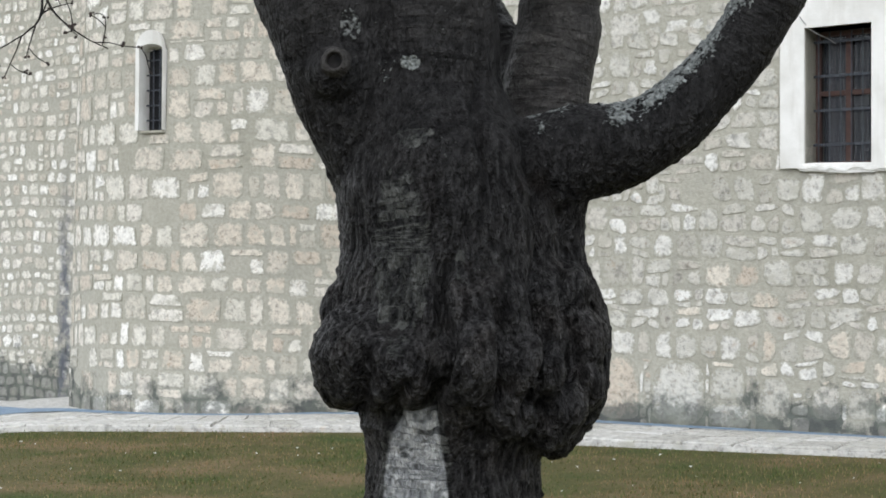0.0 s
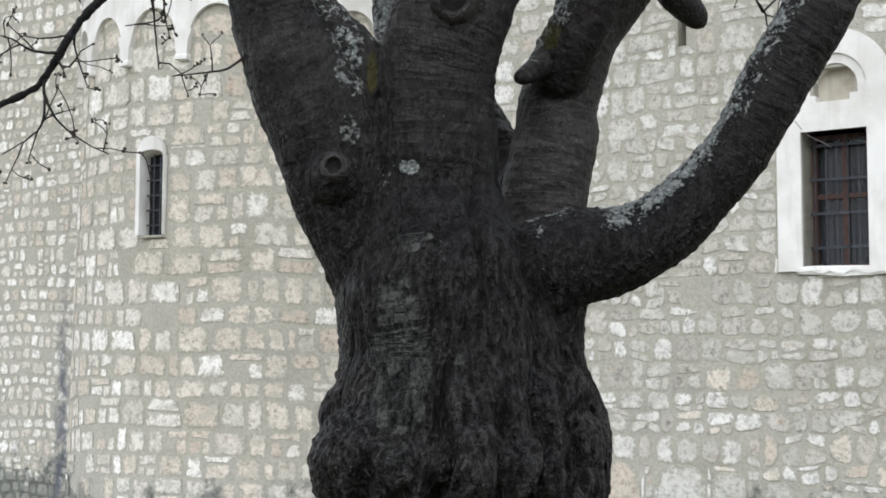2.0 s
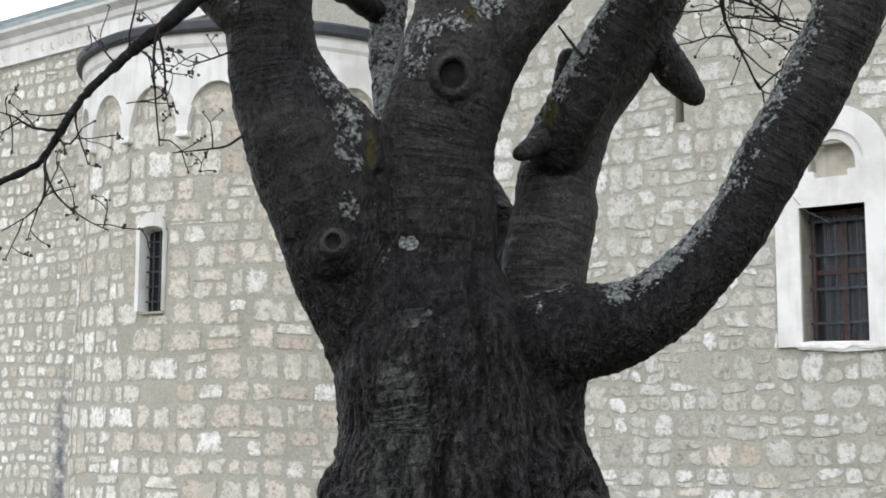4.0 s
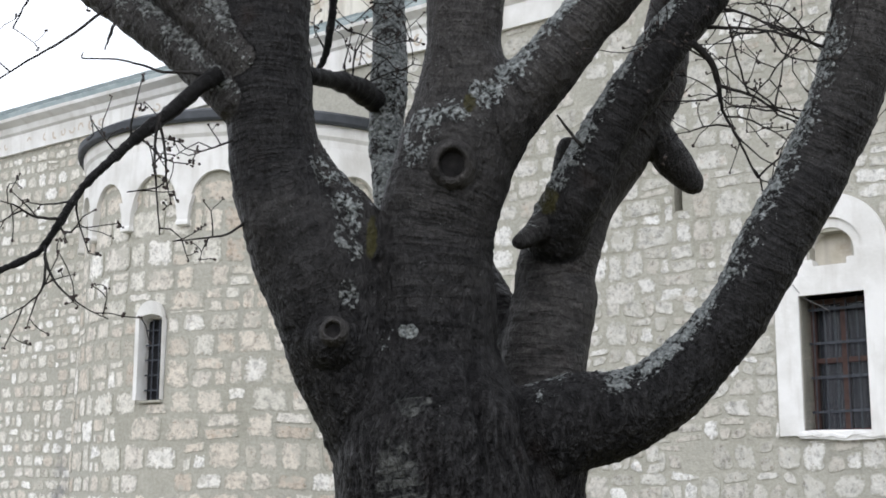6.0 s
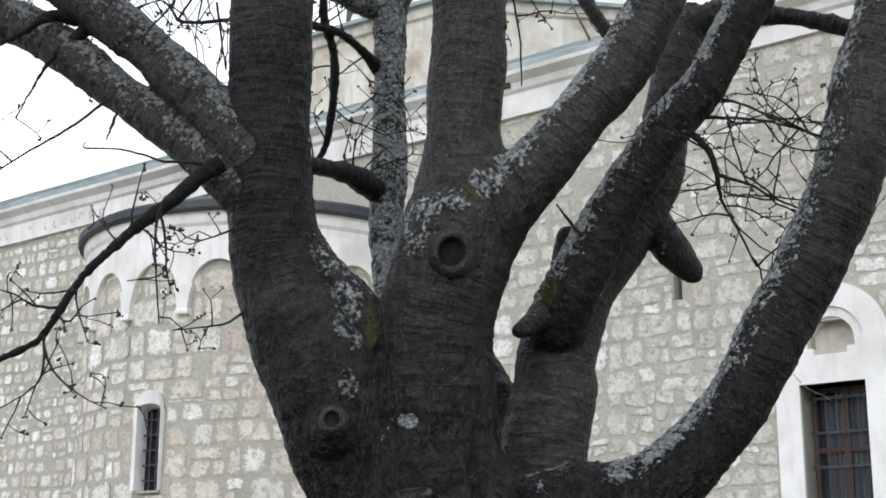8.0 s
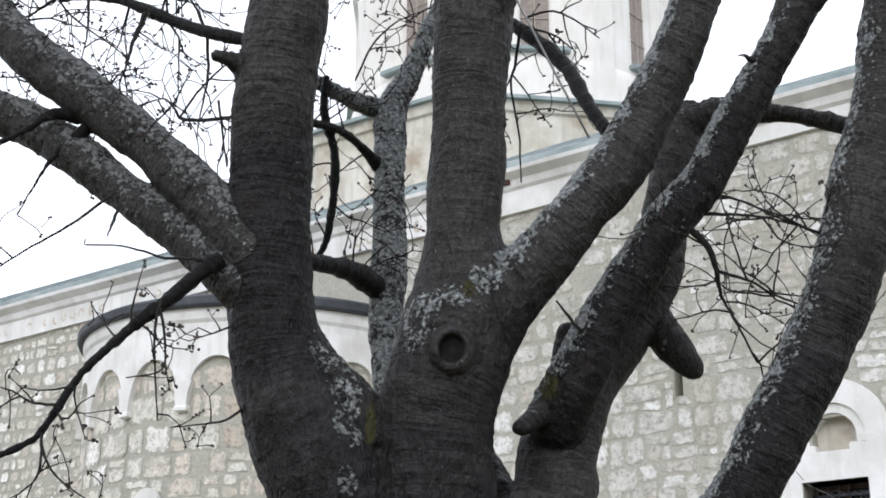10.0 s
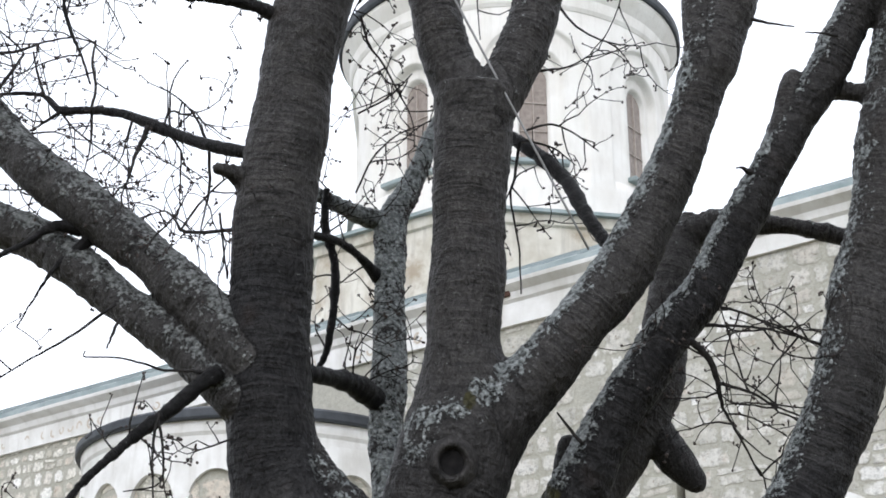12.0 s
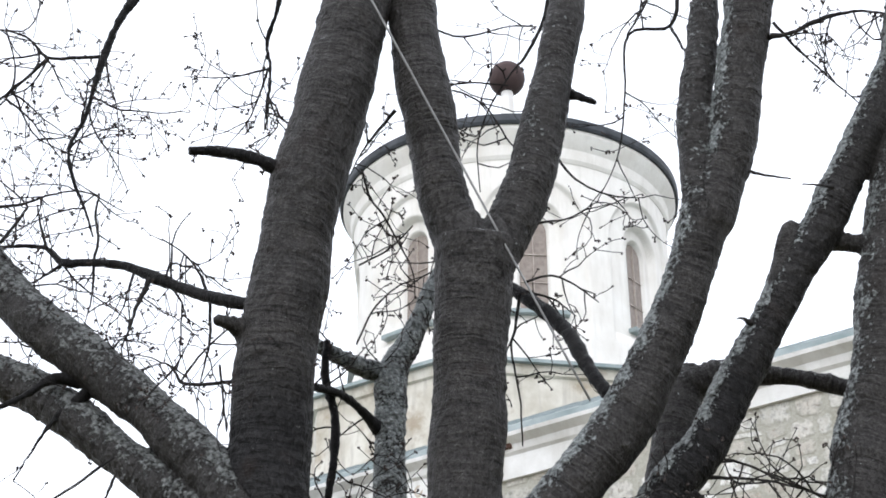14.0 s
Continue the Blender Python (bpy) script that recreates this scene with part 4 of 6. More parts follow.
stem("fork_right", (0.106, 3.950, 3.472, 0.0929), (0.150, 3.953, 3.537, 0.0857), (0.204, 3.957, 3.647, 0.0764), (0.250, 3.961, 3.751, 0.0756), (0.290, 3.966, 3.878, 0.0748), (0.333, 3.973, 4.075, 0.0674), (0.379, 3.981, 4.304, 0.0634), (0.427, 3.990, 4.545, 0.0593), (0.479, 4.000, 4.824, 0.0551))
stem("right_stem", (0.060, 3.980, 2.449, 0.1335), (0.138, 3.970, 2.561, 0.1229), (0.226, 3.962, 2.640, 0.0980), (0.345, 3.949, 2.777, 0.0841), (0.483, 3.934, 2.945, 0.0814), (0.535, 3.927, 3.021, 0.0810), (0.584, 3.920, 3.109, 0.0815), (0.669, 3.906, 3.283, 0.0758), (0.736, 3.892, 3.451, 0.0733), (0.788, 3.879, 3.624, 0.0758), (0.797, 3.878, 3.621, 0.0785), (0.850, 3.868, 3.754, 0.0760), (0.889, 3.859, 3.870, 0.0715), (0.938, 3.840, 4.112, 0.0731), (0.981, 3.824, 4.321, 0.0763), (1.032, 3.800, 4.628, 0.0783))
stem("right_fork", (0.788, 3.860, 3.630, 0.0612), (0.784, 3.874, 3.798, 0.0538), (0.798, 3.891, 4.018, 0.0499), (0.839, 3.910, 4.251, 0.0458), (0.878, 3.930, 4.496, 0.0433), (0.919, 3.950, 4.755, 0.0407))
stem("low_limb", (0.223, 4.020, 1.673, 0.1536), (0.345, 4.010, 1.726, 0.1348), (0.466, 4.000, 1.746, 0.1162), (0.572, 3.991, 1.795, 0.1037), (0.684, 3.979, 1.893, 0.0944), (0.795, 3.966, 2.021, 0.0880), (0.911, 3.948, 2.219, 0.0954), (1.002, 3.933, 2.374, 0.0959), (1.076, 3.919, 2.531, 0.0964), (1.133, 3.905, 2.689, 0.0985), (1.185, 3.892, 2.850, 0.0990), (1.180, 3.890, 2.872, 0.0984), (1.253, 3.871, 3.088, 0.0998), (1.298, 3.853, 3.294, 0.0979), (1.328, 3.837, 3.480, 0.0916), (1.394, 3.813, 3.759, 0.0923), (1.456, 3.787, 4.052, 0.0912), (1.533, 3.750, 4.467, 0.0873))
stem("back_stem", (0.281, 4.200, 1.765, 0.1364), (0.294, 4.216, 1.945, 0.1274), (0.327, 4.232, 2.109, 0.1150), (0.325, 4.236, 2.161, 0.1099), (0.353, 4.247, 2.280, 0.1126), (0.405, 4.258, 2.385, 0.1034), (0.484, 4.269, 2.473, 0.0840), (0.564, 4.282, 2.599, 0.0797), (0.638, 4.295, 2.727, 0.0753), (0.684, 4.309, 2.876, 0.0674), (0.682, 4.314, 2.938, 0.0629), (0.715, 4.328, 3.094, 0.0639), (0.767, 4.342, 3.254, 0.0648), (0.816, 4.350, 3.327, 0.0544))
stem("back_wedge", (0.256, 4.200, 1.862, 0.0803), (0.188, 4.301, 2.021, 0.0691), (0.124, 4.391, 2.168, 0.0639), (0.023, 4.500, 2.342, 0.0586))
stem("back_arm", (0.792, 4.330, 3.278, 0.0540), (0.876, 4.307, 3.302, 0.0431), (0.994, 4.276, 3.288, 0.0338), (1.093, 4.249, 3.266, 0.0301), (1.174, 4.227, 3.238, 0.0264), (1.269, 4.200, 3.201, 0.0227))
stem("upper_arm", (1.152, 3.890, 3.550, 0.0235), (1.202, 3.879, 3.544, 0.0270), (1.247, 3.868, 3.531, 0.0306), (1.324, 3.850, 3.509, 0.0358))
stem("front_arm", (0.330, 4.255, 2.190, 0.0700), (0.330, 4.160, 2.275, 0.0870), (0.370, 4.101, 2.365, 0.0820), (0.448, 4.075, 2.508, 0.0757), (0.517, 4.051, 2.635, 0.0726), (0.582, 4.032, 2.730, 0.0694), (0.650, 4.013, 2.826, 0.0662), (0.739, 3.991, 2.924, 0.0652), (0.808, 3.968, 3.041, 0.0606), (0.855, 3.951, 3.123, 0.0592), (0.905, 3.934, 3.206, 0.0577), (0.956, 3.917, 3.292, 0.0579), (1.019, 3.895, 3.397, 0.0564), (1.079, 3.874, 3.498, 0.0566), (1.139, 3.855, 3.587, 0.0592), (1.233, 3.818, 3.762, 0.0599), (1.331, 3.779, 3.941, 0.0571), (1.416, 3.740, 4.125, 0.0561), (1.495, 3.700, 4.313, 0.0532))
stem("stub_long", (0.627, 4.300, 2.631, 0.0580), (0.667, 4.293, 2.567, 0.0543), (0.714, 4.285, 2.499, 0.0473), (0.747, 4.280, 2.456, 0.0337))
stem("stub_dark", (0.359, 4.200, 2.405, 0.0396), (0.358, 4.170, 2.482, 0.0345), (0.364, 4.150, 2.533, 0.0295))
stem("stub_small", (0.293, 4.100, 2.299, 0.0417), (0.250, 4.055, 2.257, 0.0285), (0.213, 4.020, 2.228, 0.0204))
stem("stub_tall", (0.985, 3.900, 3.340, 0.0480), (1.026, 3.885, 3.470, 0.0420), (1.040, 3.875, 3.555, 0.0370), (1.046, 3.870, 3.585, 0.0300))
stem("stub_left", (-0.561, 3.900, 3.252, 0.0492), (-0.605, 3.854, 3.266, 0.0277), (-0.643, 3.820, 3.264, 0.0210))
stem("back_spur", (-0.139, 4.350, 2.301, 0.0576), (-0.162, 4.378, 2.483, 0.0534), (-0.171, 4.401, 2.632, 0.0505), (-0.165, 4.431, 2.824, 0.0549), (-0.170, 4.460, 3.021, 0.0521), (-0.171, 4.471, 3.091, 0.0529), (-0.171, 4.496, 3.259, 0.0538), (-0.167, 4.516, 3.400, 0.0546), (-0.114, 4.536, 3.523, 0.0419), (-0.071, 4.554, 3.637, 0.0347), (-0.060, 4.560, 3.677, 0.0311), (-0.016, 4.578, 3.796, 0.0256), (0.035, 4.600, 3.944, 0.0181))
stem("left_limb_low", (-0.549, 3.920, 2.599, 0.0718), (-0.629, 3.952, 2.680, 0.0729), (-0.700, 3.981, 2.749, 0.0689), (-0.783, 4.012, 2.823, 0.0650), (-0.875, 4.044, 2.894, 0.0625), (-0.970, 4.077, 2.972, 0.0617), (-1.069, 4.112, 3.056, 0.0626), (-1.168, 4.145, 3.132, 0.0634), (-1.270, 4.178, 3.206, 0.0642), (-1.370, 4.207, 3.257, 0.0666), (-1.515, 4.250, 3.340, 0.0640), (-1.687, 4.300, 3.442, 0.0597))
stem("left_limb_high", (-0.529, 3.900, 2.707, 0.0753), (-0.608, 3.928, 2.800, 0.0732), (-0.698, 3.958, 2.902, 0.0727), (-0.790, 3.988, 2.999, 0.0721), (-0.883, 4.015, 3.085, 0.0697), (-0.979, 4.043, 3.174, 0.0707), (-1.076, 4.070, 3.254, 0.0732), (-1.175, 4.097, 3.334, 0.0741), (-1.278, 4.126, 3.427, 0.0751), (-1.386, 4.158, 3.541, 0.0797), (-1.519, 4.196, 3.677, 0.0794), (-1.721, 4.250, 3.856, 0.0739))
branch("low_branch", (-0.604, 3.850, 2.661, 0.0231), (-0.654, 3.833, 2.618, 0.0214), (-0.729, 3.804, 2.534, 0.0197), (-0.803, 3.776, 2.462, 0.0164), (-0.862, 3.752, 2.395, 0.0118), (-0.913, 3.731, 2.333, 0.0106), (-0.949, 3.711, 2.272, 0.0105), (-0.988, 3.685, 2.184, 0.0104), (-1.028, 3.665, 2.122, 0.0091), (-1.128, 3.631, 2.062, 0.0090), (-1.212, 3.600, 2.002, 0.0060))
branch("hook_branch", (-0.627, 3.850, 2.646, 0.0098), (-0.677, 3.827, 2.655, 0.0057), (-0.748, 3.796, 2.646, 0.0047), (-0.804, 3.770, 2.658, 0.0042), (-0.872, 3.738, 2.663, 0.0037), (-0.940, 3.707, 2.654, 0.0037), (-0.940, 3.700, 2.669, 0.0028))
branch("side_branch", (-0.558, 3.900, 3.349, 0.0199), (-0.694, 3.962, 3.406, 0.0185), (-0.827, 4.022, 3.481, 0.0189), (-0.906, 4.059, 3.532, 0.0191), (-0.996, 4.099, 3.585, 0.0141), (-1.106, 4.144, 3.623, 0.0128), (-1.217, 4.188, 3.647, 0.0129), (-1.286, 4.223, 3.716, 0.0079), (-1.360, 4.252, 3.743, 0.0068), (-1.486, 4.300, 3.763, 0.0057))
branch("cross_b", (-1.034, 4.080, 3.179, 0.0244), (-1.100, 4.072, 3.102, 0.0158), (-1.150, 4.066, 3.049, 0.0077), (-1.197, 4.058, 2.952, 0.0030), (-1.235, 4.050, 2.861, 0.0022))
branch("cross_a", (-1.060, 4.100, 3.187, 0.0246), (-1.157, 4.048, 3.179, 0.0170), (-1.223, 4.004, 3.106, 0.0096), (-1.307, 3.950, 3.030, 0.0084))
branch("side_j", (-0.642, 3.900, 3.157, 0.0040), (-0.624, 3.912, 3.035, 0.0040), (-0.612, 3.920, 2.960, 0.0040))
branch("side_i", (-1.279, 4.200, 3.704, 0.0056), (-1.310, 4.200, 3.786, 0.0056), (-1.331, 4.200, 3.869, 0.0057))
branch("side_h", (-0.752, 3.900, 3.100, 0.0040), (-0.709, 3.921, 3.190, 0.0041), (-0.643, 3.944, 3.282, 0.0041), (-0.619, 3.950, 3.294, 0.0031))
branch("side_g", (-0.587, 3.900, 3.104, 0.0060), (-0.741, 3.947, 3.117, 0.0061), (-0.779, 3.963, 3.158, 0.0051), (-0.818, 3.978, 3.198, 0.0041), (-0.887, 4.000, 3.184, 0.0031))
branch("side_f", (-1.223, 4.200, 3.647, 0.0067), (-1.278, 4.200, 3.602, 0.0056), (-1.312, 4.200, 3.578, 0.0044))
branch("side_e", (-0.704, 4.000, 3.418, 0.0053), (-0.690, 3.983, 3.282, 0.0052), (-0.699, 3.970, 3.185, 0.0041), (-0.708, 3.956, 3.080, 0.0030), (-0.701, 3.950, 3.033, 0.0025))
branch("side_d", (-0.709, 4.000, 3.429, 0.0053), (-0.748, 4.017, 3.522, 0.0048), (-0.801, 4.033, 3.593, 0.0043), (-0.878, 4.050, 3.657, 0.0033))
branch("side_c", (-0.900, 4.050, 3.520, 0.0111), (-0.929, 4.028, 3.407, 0.0074), (-0.938, 4.015, 3.335, 0.0063), (-0.955, 4.000, 3.257, 0.0052))
branch("side_b", (-1.107, 4.150, 3.616, 0.0055), (-1.102, 4.150, 3.497, 0.0044), (-1.115, 4.150, 3.400, 0.0033))
branch("side_a", (-1.111, 4.150, 3.626, 0.0055), (-1.108, 4.166, 3.716, 0.0056), (-1.131, 4.184, 3.818, 0.0068), (-1.133, 4.200, 3.911, 0.0068))
branch("broken_stub", (-0.496, 3.850, 3.787, 0.0228), (-0.588, 3.813, 3.809, 0.0196), (-0.686, 3.777, 3.806, 0.0165), (-0.758, 3.750, 3.791, 0.0119))
branch("cross_branch", (0.535, 3.930, 3.030, 0.0195), (0.472, 3.980, 3.111, 0.0195), (0.425, 4.046, 3.231, 0.0215), (0.385, 4.110, 3.355, 0.0235), (0.315, 4.177, 3.469, 0.0227), (0.223, 4.250, 3.583, 0.0201))
branch("spur_left", (-0.174, 4.550, 3.415, 0.0341), (-0.255, 4.469, 3.399, 0.0317), (-0.334, 4.381, 3.400, 0.0257), (-0.401, 4.300, 3.403, 0.0217))
branch("bridge", (-0.197, 4.400, 2.744, 0.0378), (-0.267, 4.246, 2.750, 0.0336), (-0.333, 4.114, 2.730, 0.0266), (-0.387, 4.000, 2.705, 0.0230))
branch("spur_twin", (-0.197, 4.500, 3.181, 0.0259), (-0.256, 4.366, 3.205, 0.0130), (-0.320, 4.240, 3.210, 0.0127), (-0.404, 4.100, 3.178, 0.0123))
branch("hanging_branch", (-0.360, 4.200, 3.375, 0.0113), (-0.364, 4.220, 3.259, 0.0126), (-0.332, 4.241, 3.135, 0.0140), (-0.333, 4.264, 2.994, 0.0125), (-0.357, 4.287, 2.855, 0.0111), (-0.399, 4.300, 2.787, 0.0075))
branch("sky_branch", (-1.050, 4.100, 4.686, 0.0217), (-1.118, 4.115, 4.550, 0.0141), (-1.156, 4.129, 4.421, 0.0139), (-1.182, 4.143, 4.286, 0.0083), (-1.201, 4.154, 4.178, 0.0071), (-1.243, 4.166, 4.062, 0.0070), (-1.217, 4.178, 3.948, 0.0058), (-1.171, 4.189, 3.847, 0.0046), (-1.134, 4.200, 3.747, 0.0040))
branch("sky_branch_side", (-1.161, 4.150, 4.432, 0.0072), (-1.271, 4.163, 4.436, 0.0073), (-1.362, 4.173, 4.444, 0.0073), (-1.458, 4.188, 4.545, 0.0061), (-1.556, 4.200, 4.586, 0.0049))
branch("sky_branch_low", (-1.354, 4.150, 4.423, 0.0072), (-1.435, 4.167, 4.338, 0.0060), (-1.507, 4.180, 4.275, 0.0060), (-1.614, 4.200, 4.187, 0.0048))
branch("sky_f", (-1.434, 4.200, 3.727, 0.0068), (-1.389, 4.241, 3.856, 0.0058), (-1.390, 4.256, 3.908, 0.0058), (-1.503, 4.300, 4.023, 0.0048))
branch("sky_e", (-1.170, 4.200, 4.456, 0.0049), (-1.146, 4.212, 4.357, 0.0036), (-1.112, 4.225, 4.249, 0.0030), (-1.091, 4.250, 4.036, 0.0024))
branch("sky_d", (-1.489, 4.200, 3.854, 0.0069), (-1.376, 4.213, 3.883, 0.0058), (-1.299, 4.222, 3.920, 0.0047), (-1.191, 4.233, 3.938, 0.0047), (-1.055, 4.250, 3.871, 0.0035))
branch("sky_c", (-1.495, 4.200, 4.291, 0.0048), (-1.413, 4.216, 4.225, 0.0042), (-1.349, 4.232, 4.150, 0.0036), (-1.275, 4.250, 4.059, 0.0036))
branch("top_branch", (-0.531, 3.900, 4.572, 0.0121), (-0.549, 3.946, 4.466, 0.0070), (-0.581, 3.989, 4.370, 0.0070), (-0.570, 4.022, 4.290, 0.0058), (-0.575, 4.065, 4.184, 0.0046), (-0.583, 4.100, 4.096, 0.0035))
branch("top_d", (-0.553, 3.950, 4.105, 0.0039), (-0.529, 3.974, 4.023, 0.0034), (-0.619, 4.000, 3.965, 0.0028))
branch("top_c", (-0.565, 3.950, 4.234, 0.0046), (-0.674, 4.006, 4.245, 0.0035), (-0.776, 4.055, 4.273, 0.0029), (-0.871, 4.100, 4.312, 0.0024))
branch("top_b", (-0.566, 3.950, 4.239, 0.0046), (-0.601, 3.991, 4.134, 0.0040), (-0.637, 4.019, 4.064, 0.0034), (-0.700, 4.050, 3.997, 0.0023))
branch("right_branch", (1.037, 3.800, 4.245, 0.0115), (1.116, 3.817, 4.275, 0.0078), (1.220, 3.841, 4.343, 0.0117), (1.344, 3.868, 4.400, 0.0080), (1.501, 3.900, 4.406, 0.0069))
branch("right_branch_low", (1.058, 3.800, 4.303, 0.0056), (1.139, 3.858, 4.245, 0.0045), (1.256, 3.932, 4.176, 0.0045), (1.373, 4.000, 4.112, 0.0034))
branch("droop_branch", (0.828, 4.100, 4.705, 0.0086), (0.793, 4.118, 4.535, 0.0073), (0.645, 4.134, 4.506, 0.0061), (0.622, 4.157, 4.279, 0.0048), (0.602, 4.175, 4.108, 0.0047), (0.568, 4.187, 3.993, 0.0035), (0.513, 4.200, 3.881, 0.0035))
branch("droop_d", (0.789, 4.100, 4.509, 0.0060), (0.797, 4.001, 4.363, 0.0058), (0.802, 3.950, 4.291, 0.0057))
branch("droop_c", (0.617, 4.100, 4.239, 0.0035), (0.670, 4.072, 4.174, 0.0029), (0.714, 4.036, 4.072, 0.0023), (0.766, 4.000, 3.978, 0.0022))
branch("droop_b", (0.737, 4.100, 4.680, 0.0073), (0.683, 4.052, 4.544, 0.0060), (0.620, 4.000, 4.405, 0.0059))
branch("middle_branch", (0.383, 4.100, 4.706, 0.0086), (0.349, 4.119, 4.549, 0.0073), (0.287, 4.137, 4.418, 0.0072), (0.237, 4.146, 4.354, 0.0048), (0.158, 4.164, 4.216, 0.0047), (0.118, 4.181, 4.079, 0.0041), (0.126, 4.200, 3.914, 0.0035))
branch("arc_h", (0.357, 4.100, 4.027, 0.0057), (0.421, 4.133, 3.938, 0.0046), (0.513, 4.161, 3.890, 0.0040), (0.608, 4.186, 3.883, 0.0035), (0.666, 4.200, 3.891, 0.0029))
branch("arc_g", (0.310, 4.100, 3.739, 0.0045), (0.415, 4.148, 3.786, 0.0040), (0.516, 4.200, 3.881, 0.0035))
branch("arc_f", (0.241, 4.100, 3.486, 0.0054), (0.224, 4.112, 3.375, 0.0054), (0.210, 4.119, 3.302, 0.0048), (0.233, 4.134, 3.159, 0.0048), (0.238, 4.150, 3.002, 0.0042))
branch("arc_e", (0.258, 4.100, 3.496, 0.0044), (0.349, 4.151, 3.492, 0.0044), (0.422, 4.200, 3.457, 0.0033))
branch("arc_d", (0.259, 4.100, 3.526, 0.0044), (0.333, 4.129, 3.565, 0.0044), (0.406, 4.158, 3.555, 0.0044), (0.496, 4.200, 3.506, 0.0033))
branch("arc_c", (-0.270, 4.200, 3.360, 0.0033), (-0.219, 4.180, 3.468, 0.0039), (-0.148, 4.164, 3.540, 0.0039), (-0.068, 4.150, 3.573, 0.0033))
branch("arc_b", (-0.265, 4.150, 3.614, 0.0033), (-0.169, 4.176, 3.689, 0.0039), (-0.097, 4.200, 3.786, 0.0040))
branch("arc_a", (-0.265, 4.150, 3.972, 0.0046), (-0.235, 4.161, 3.870, 0.0046), (-0.188, 4.169, 3.801, 0.0046), (-0.142, 4.179, 3.712, 0.0045), (-0.096, 4.190, 3.614, 0.0034), (-0.086, 4.200, 3.518, 0.0033))
branch("mid_d", (0.025, 4.100, 4.275, 0.0035), (0.111, 4.121, 4.297, 0.0041), (0.227, 4.150, 4.305, 0.0048))
branch("mid_c", (-0.023, 4.100, 4.504, 0.0042), (0.055, 4.111, 4.483, 0.0048), (0.133, 4.122, 4.503, 0.0048), (0.232, 4.137, 4.545, 0.0043), (0.331, 4.150, 4.553, 0.0043))
branch("mid_b", (0.034, 4.100, 4.252, 0.0035), (0.091, 4.109, 4.235, 0.0041), (0.157, 4.121, 4.186, 0.0041), (0.221, 4.141, 4.075, 0.0047), (0.267, 4.150, 4.037, 0.0035))
branch("fine_branch", (-0.158, 4.200, 4.240, 0.0076), (-0.216, 4.233, 4.182, 0.0068), (-0.274, 4.268, 4.113, 0.0046), (-0.313, 4.300, 4.043, 0.0033))
branch("wall_branch", (0.689, 3.900, 2.769, 0.0113), (0.740, 3.930, 2.733, 0.0113), (0.773, 3.968, 2.668, 0.0101), (0.789, 4.002, 2.604, 0.0069), (0.837, 4.043, 2.533, 0.0060), (0.900, 4.100, 2.432, 0.0050))
branch("wall_branch_side", (0.776, 4.000, 2.676, 0.0059), (0.874, 4.000, 2.645, 0.0049), (0.935, 4.000, 2.607, 0.0049), (1.013, 4.000, 2.574, 0.0049))
branch("high_twig", (0.765, 4.000, 2.913, 0.0050), (0.862, 3.968, 2.873, 0.0045), (0.948, 3.938, 2.816, 0.0044), (1.054, 3.900, 2.753, 0.0058))
branch("mid_twig", (0.738, 4.000, 2.848, 0.0070), (0.844, 3.968, 2.833, 0.0050), (0.932, 3.940, 2.812, 0.0049), (1.054, 3.900, 2.758, 0.0049))
branch("dangle", (-0.904, 3.900, 2.833, 0.0039), (-0.912, 3.877, 2.783, 0.0058), (-0.916, 3.865, 2.758, 0.0048), (-0.920, 3.850, 2.727, 0.0038))
branch("drop_a", (-0.747, 3.780, 2.527, 0.0056), (-0.757, 3.772, 2.439, 0.0046), (-0.748, 3.762, 2.329, 0.0041), (-0.731, 3.750, 2.191, 0.0036))
branch("drop_b", (-0.749, 3.780, 2.504, 0.0047), (-0.733, 3.787, 2.420, 0.0042), (-0.736, 3.793, 2.337, 0.0037), (-0.831, 3.800, 2.316, 0.0028))
branch("fan_a", (-0.997, 3.650, 2.140, 0.0044), (-0.992, 3.629, 2.036, 0.0039), (-1.021, 3.617, 1.991, 0.0030), (-1.083, 3.600, 1.946, 0.0026))
branch("fan_b", (-0.998, 3.650, 2.111, 0.0044), (-0.958, 3.633, 2.037, 0.0035), (-0.880, 3.614, 1.977, 0.0026), (-0.820, 3.600, 1.947, 0.0021))
branch("fan_c", (-0.966, 3.650, 2.210, 0.0044), (-1.025, 3.630, 2.212, 0.0040), (-1.064, 3.614, 2.234, 0.0035), (-1.103, 3.600, 2.245, 0.0026))
branch("thread", (-0.918, 3.900, 2.875, 0.0049), (-1.034, 3.862, 2.760, 0.0044), (-1.142, 3.829, 2.675, 0.0038), (-1.232, 3.800, 2.594, 0.0038))
branch("wall_spray", (-0.536, 3.900, 2.254, 0.0043), (-0.579, 3.886, 2.220, 0.0038), (-0.651, 3.867, 2.205, 0.0033), (-0.715, 3.850, 2.194, 0.0028))
branch("wall_spray_b", (-0.559, 3.900, 2.491, 0.0038), (-0.612, 3.853, 2.454, 0.0033), (-0.671, 3.800, 2.416, 0.0023))
branch("peg", (0.390, 3.980, 2.490, 0.0059), (0.350, 3.964, 2.534, 0.0058), (0.318, 3.950, 2.574, 0.0049))
branch("post_twig", (0.928, 3.820, 3.756, 0.0064), (0.974, 3.804, 3.734, 0.0053), (1.043, 3.780, 3.706, 0.0042))
branch("post_twig_b", (1.147, 3.720, 3.640, 0.0062), (1.104, 3.711, 3.642, 0.0046), (1.051, 3.700, 3.639, 0.0036))
branch("short_peg", (0.400, 3.980, 4.156, 0.0257), (0.445, 3.971, 4.135, 0.0132), (0.497, 3.960, 4.105, 0.0068))
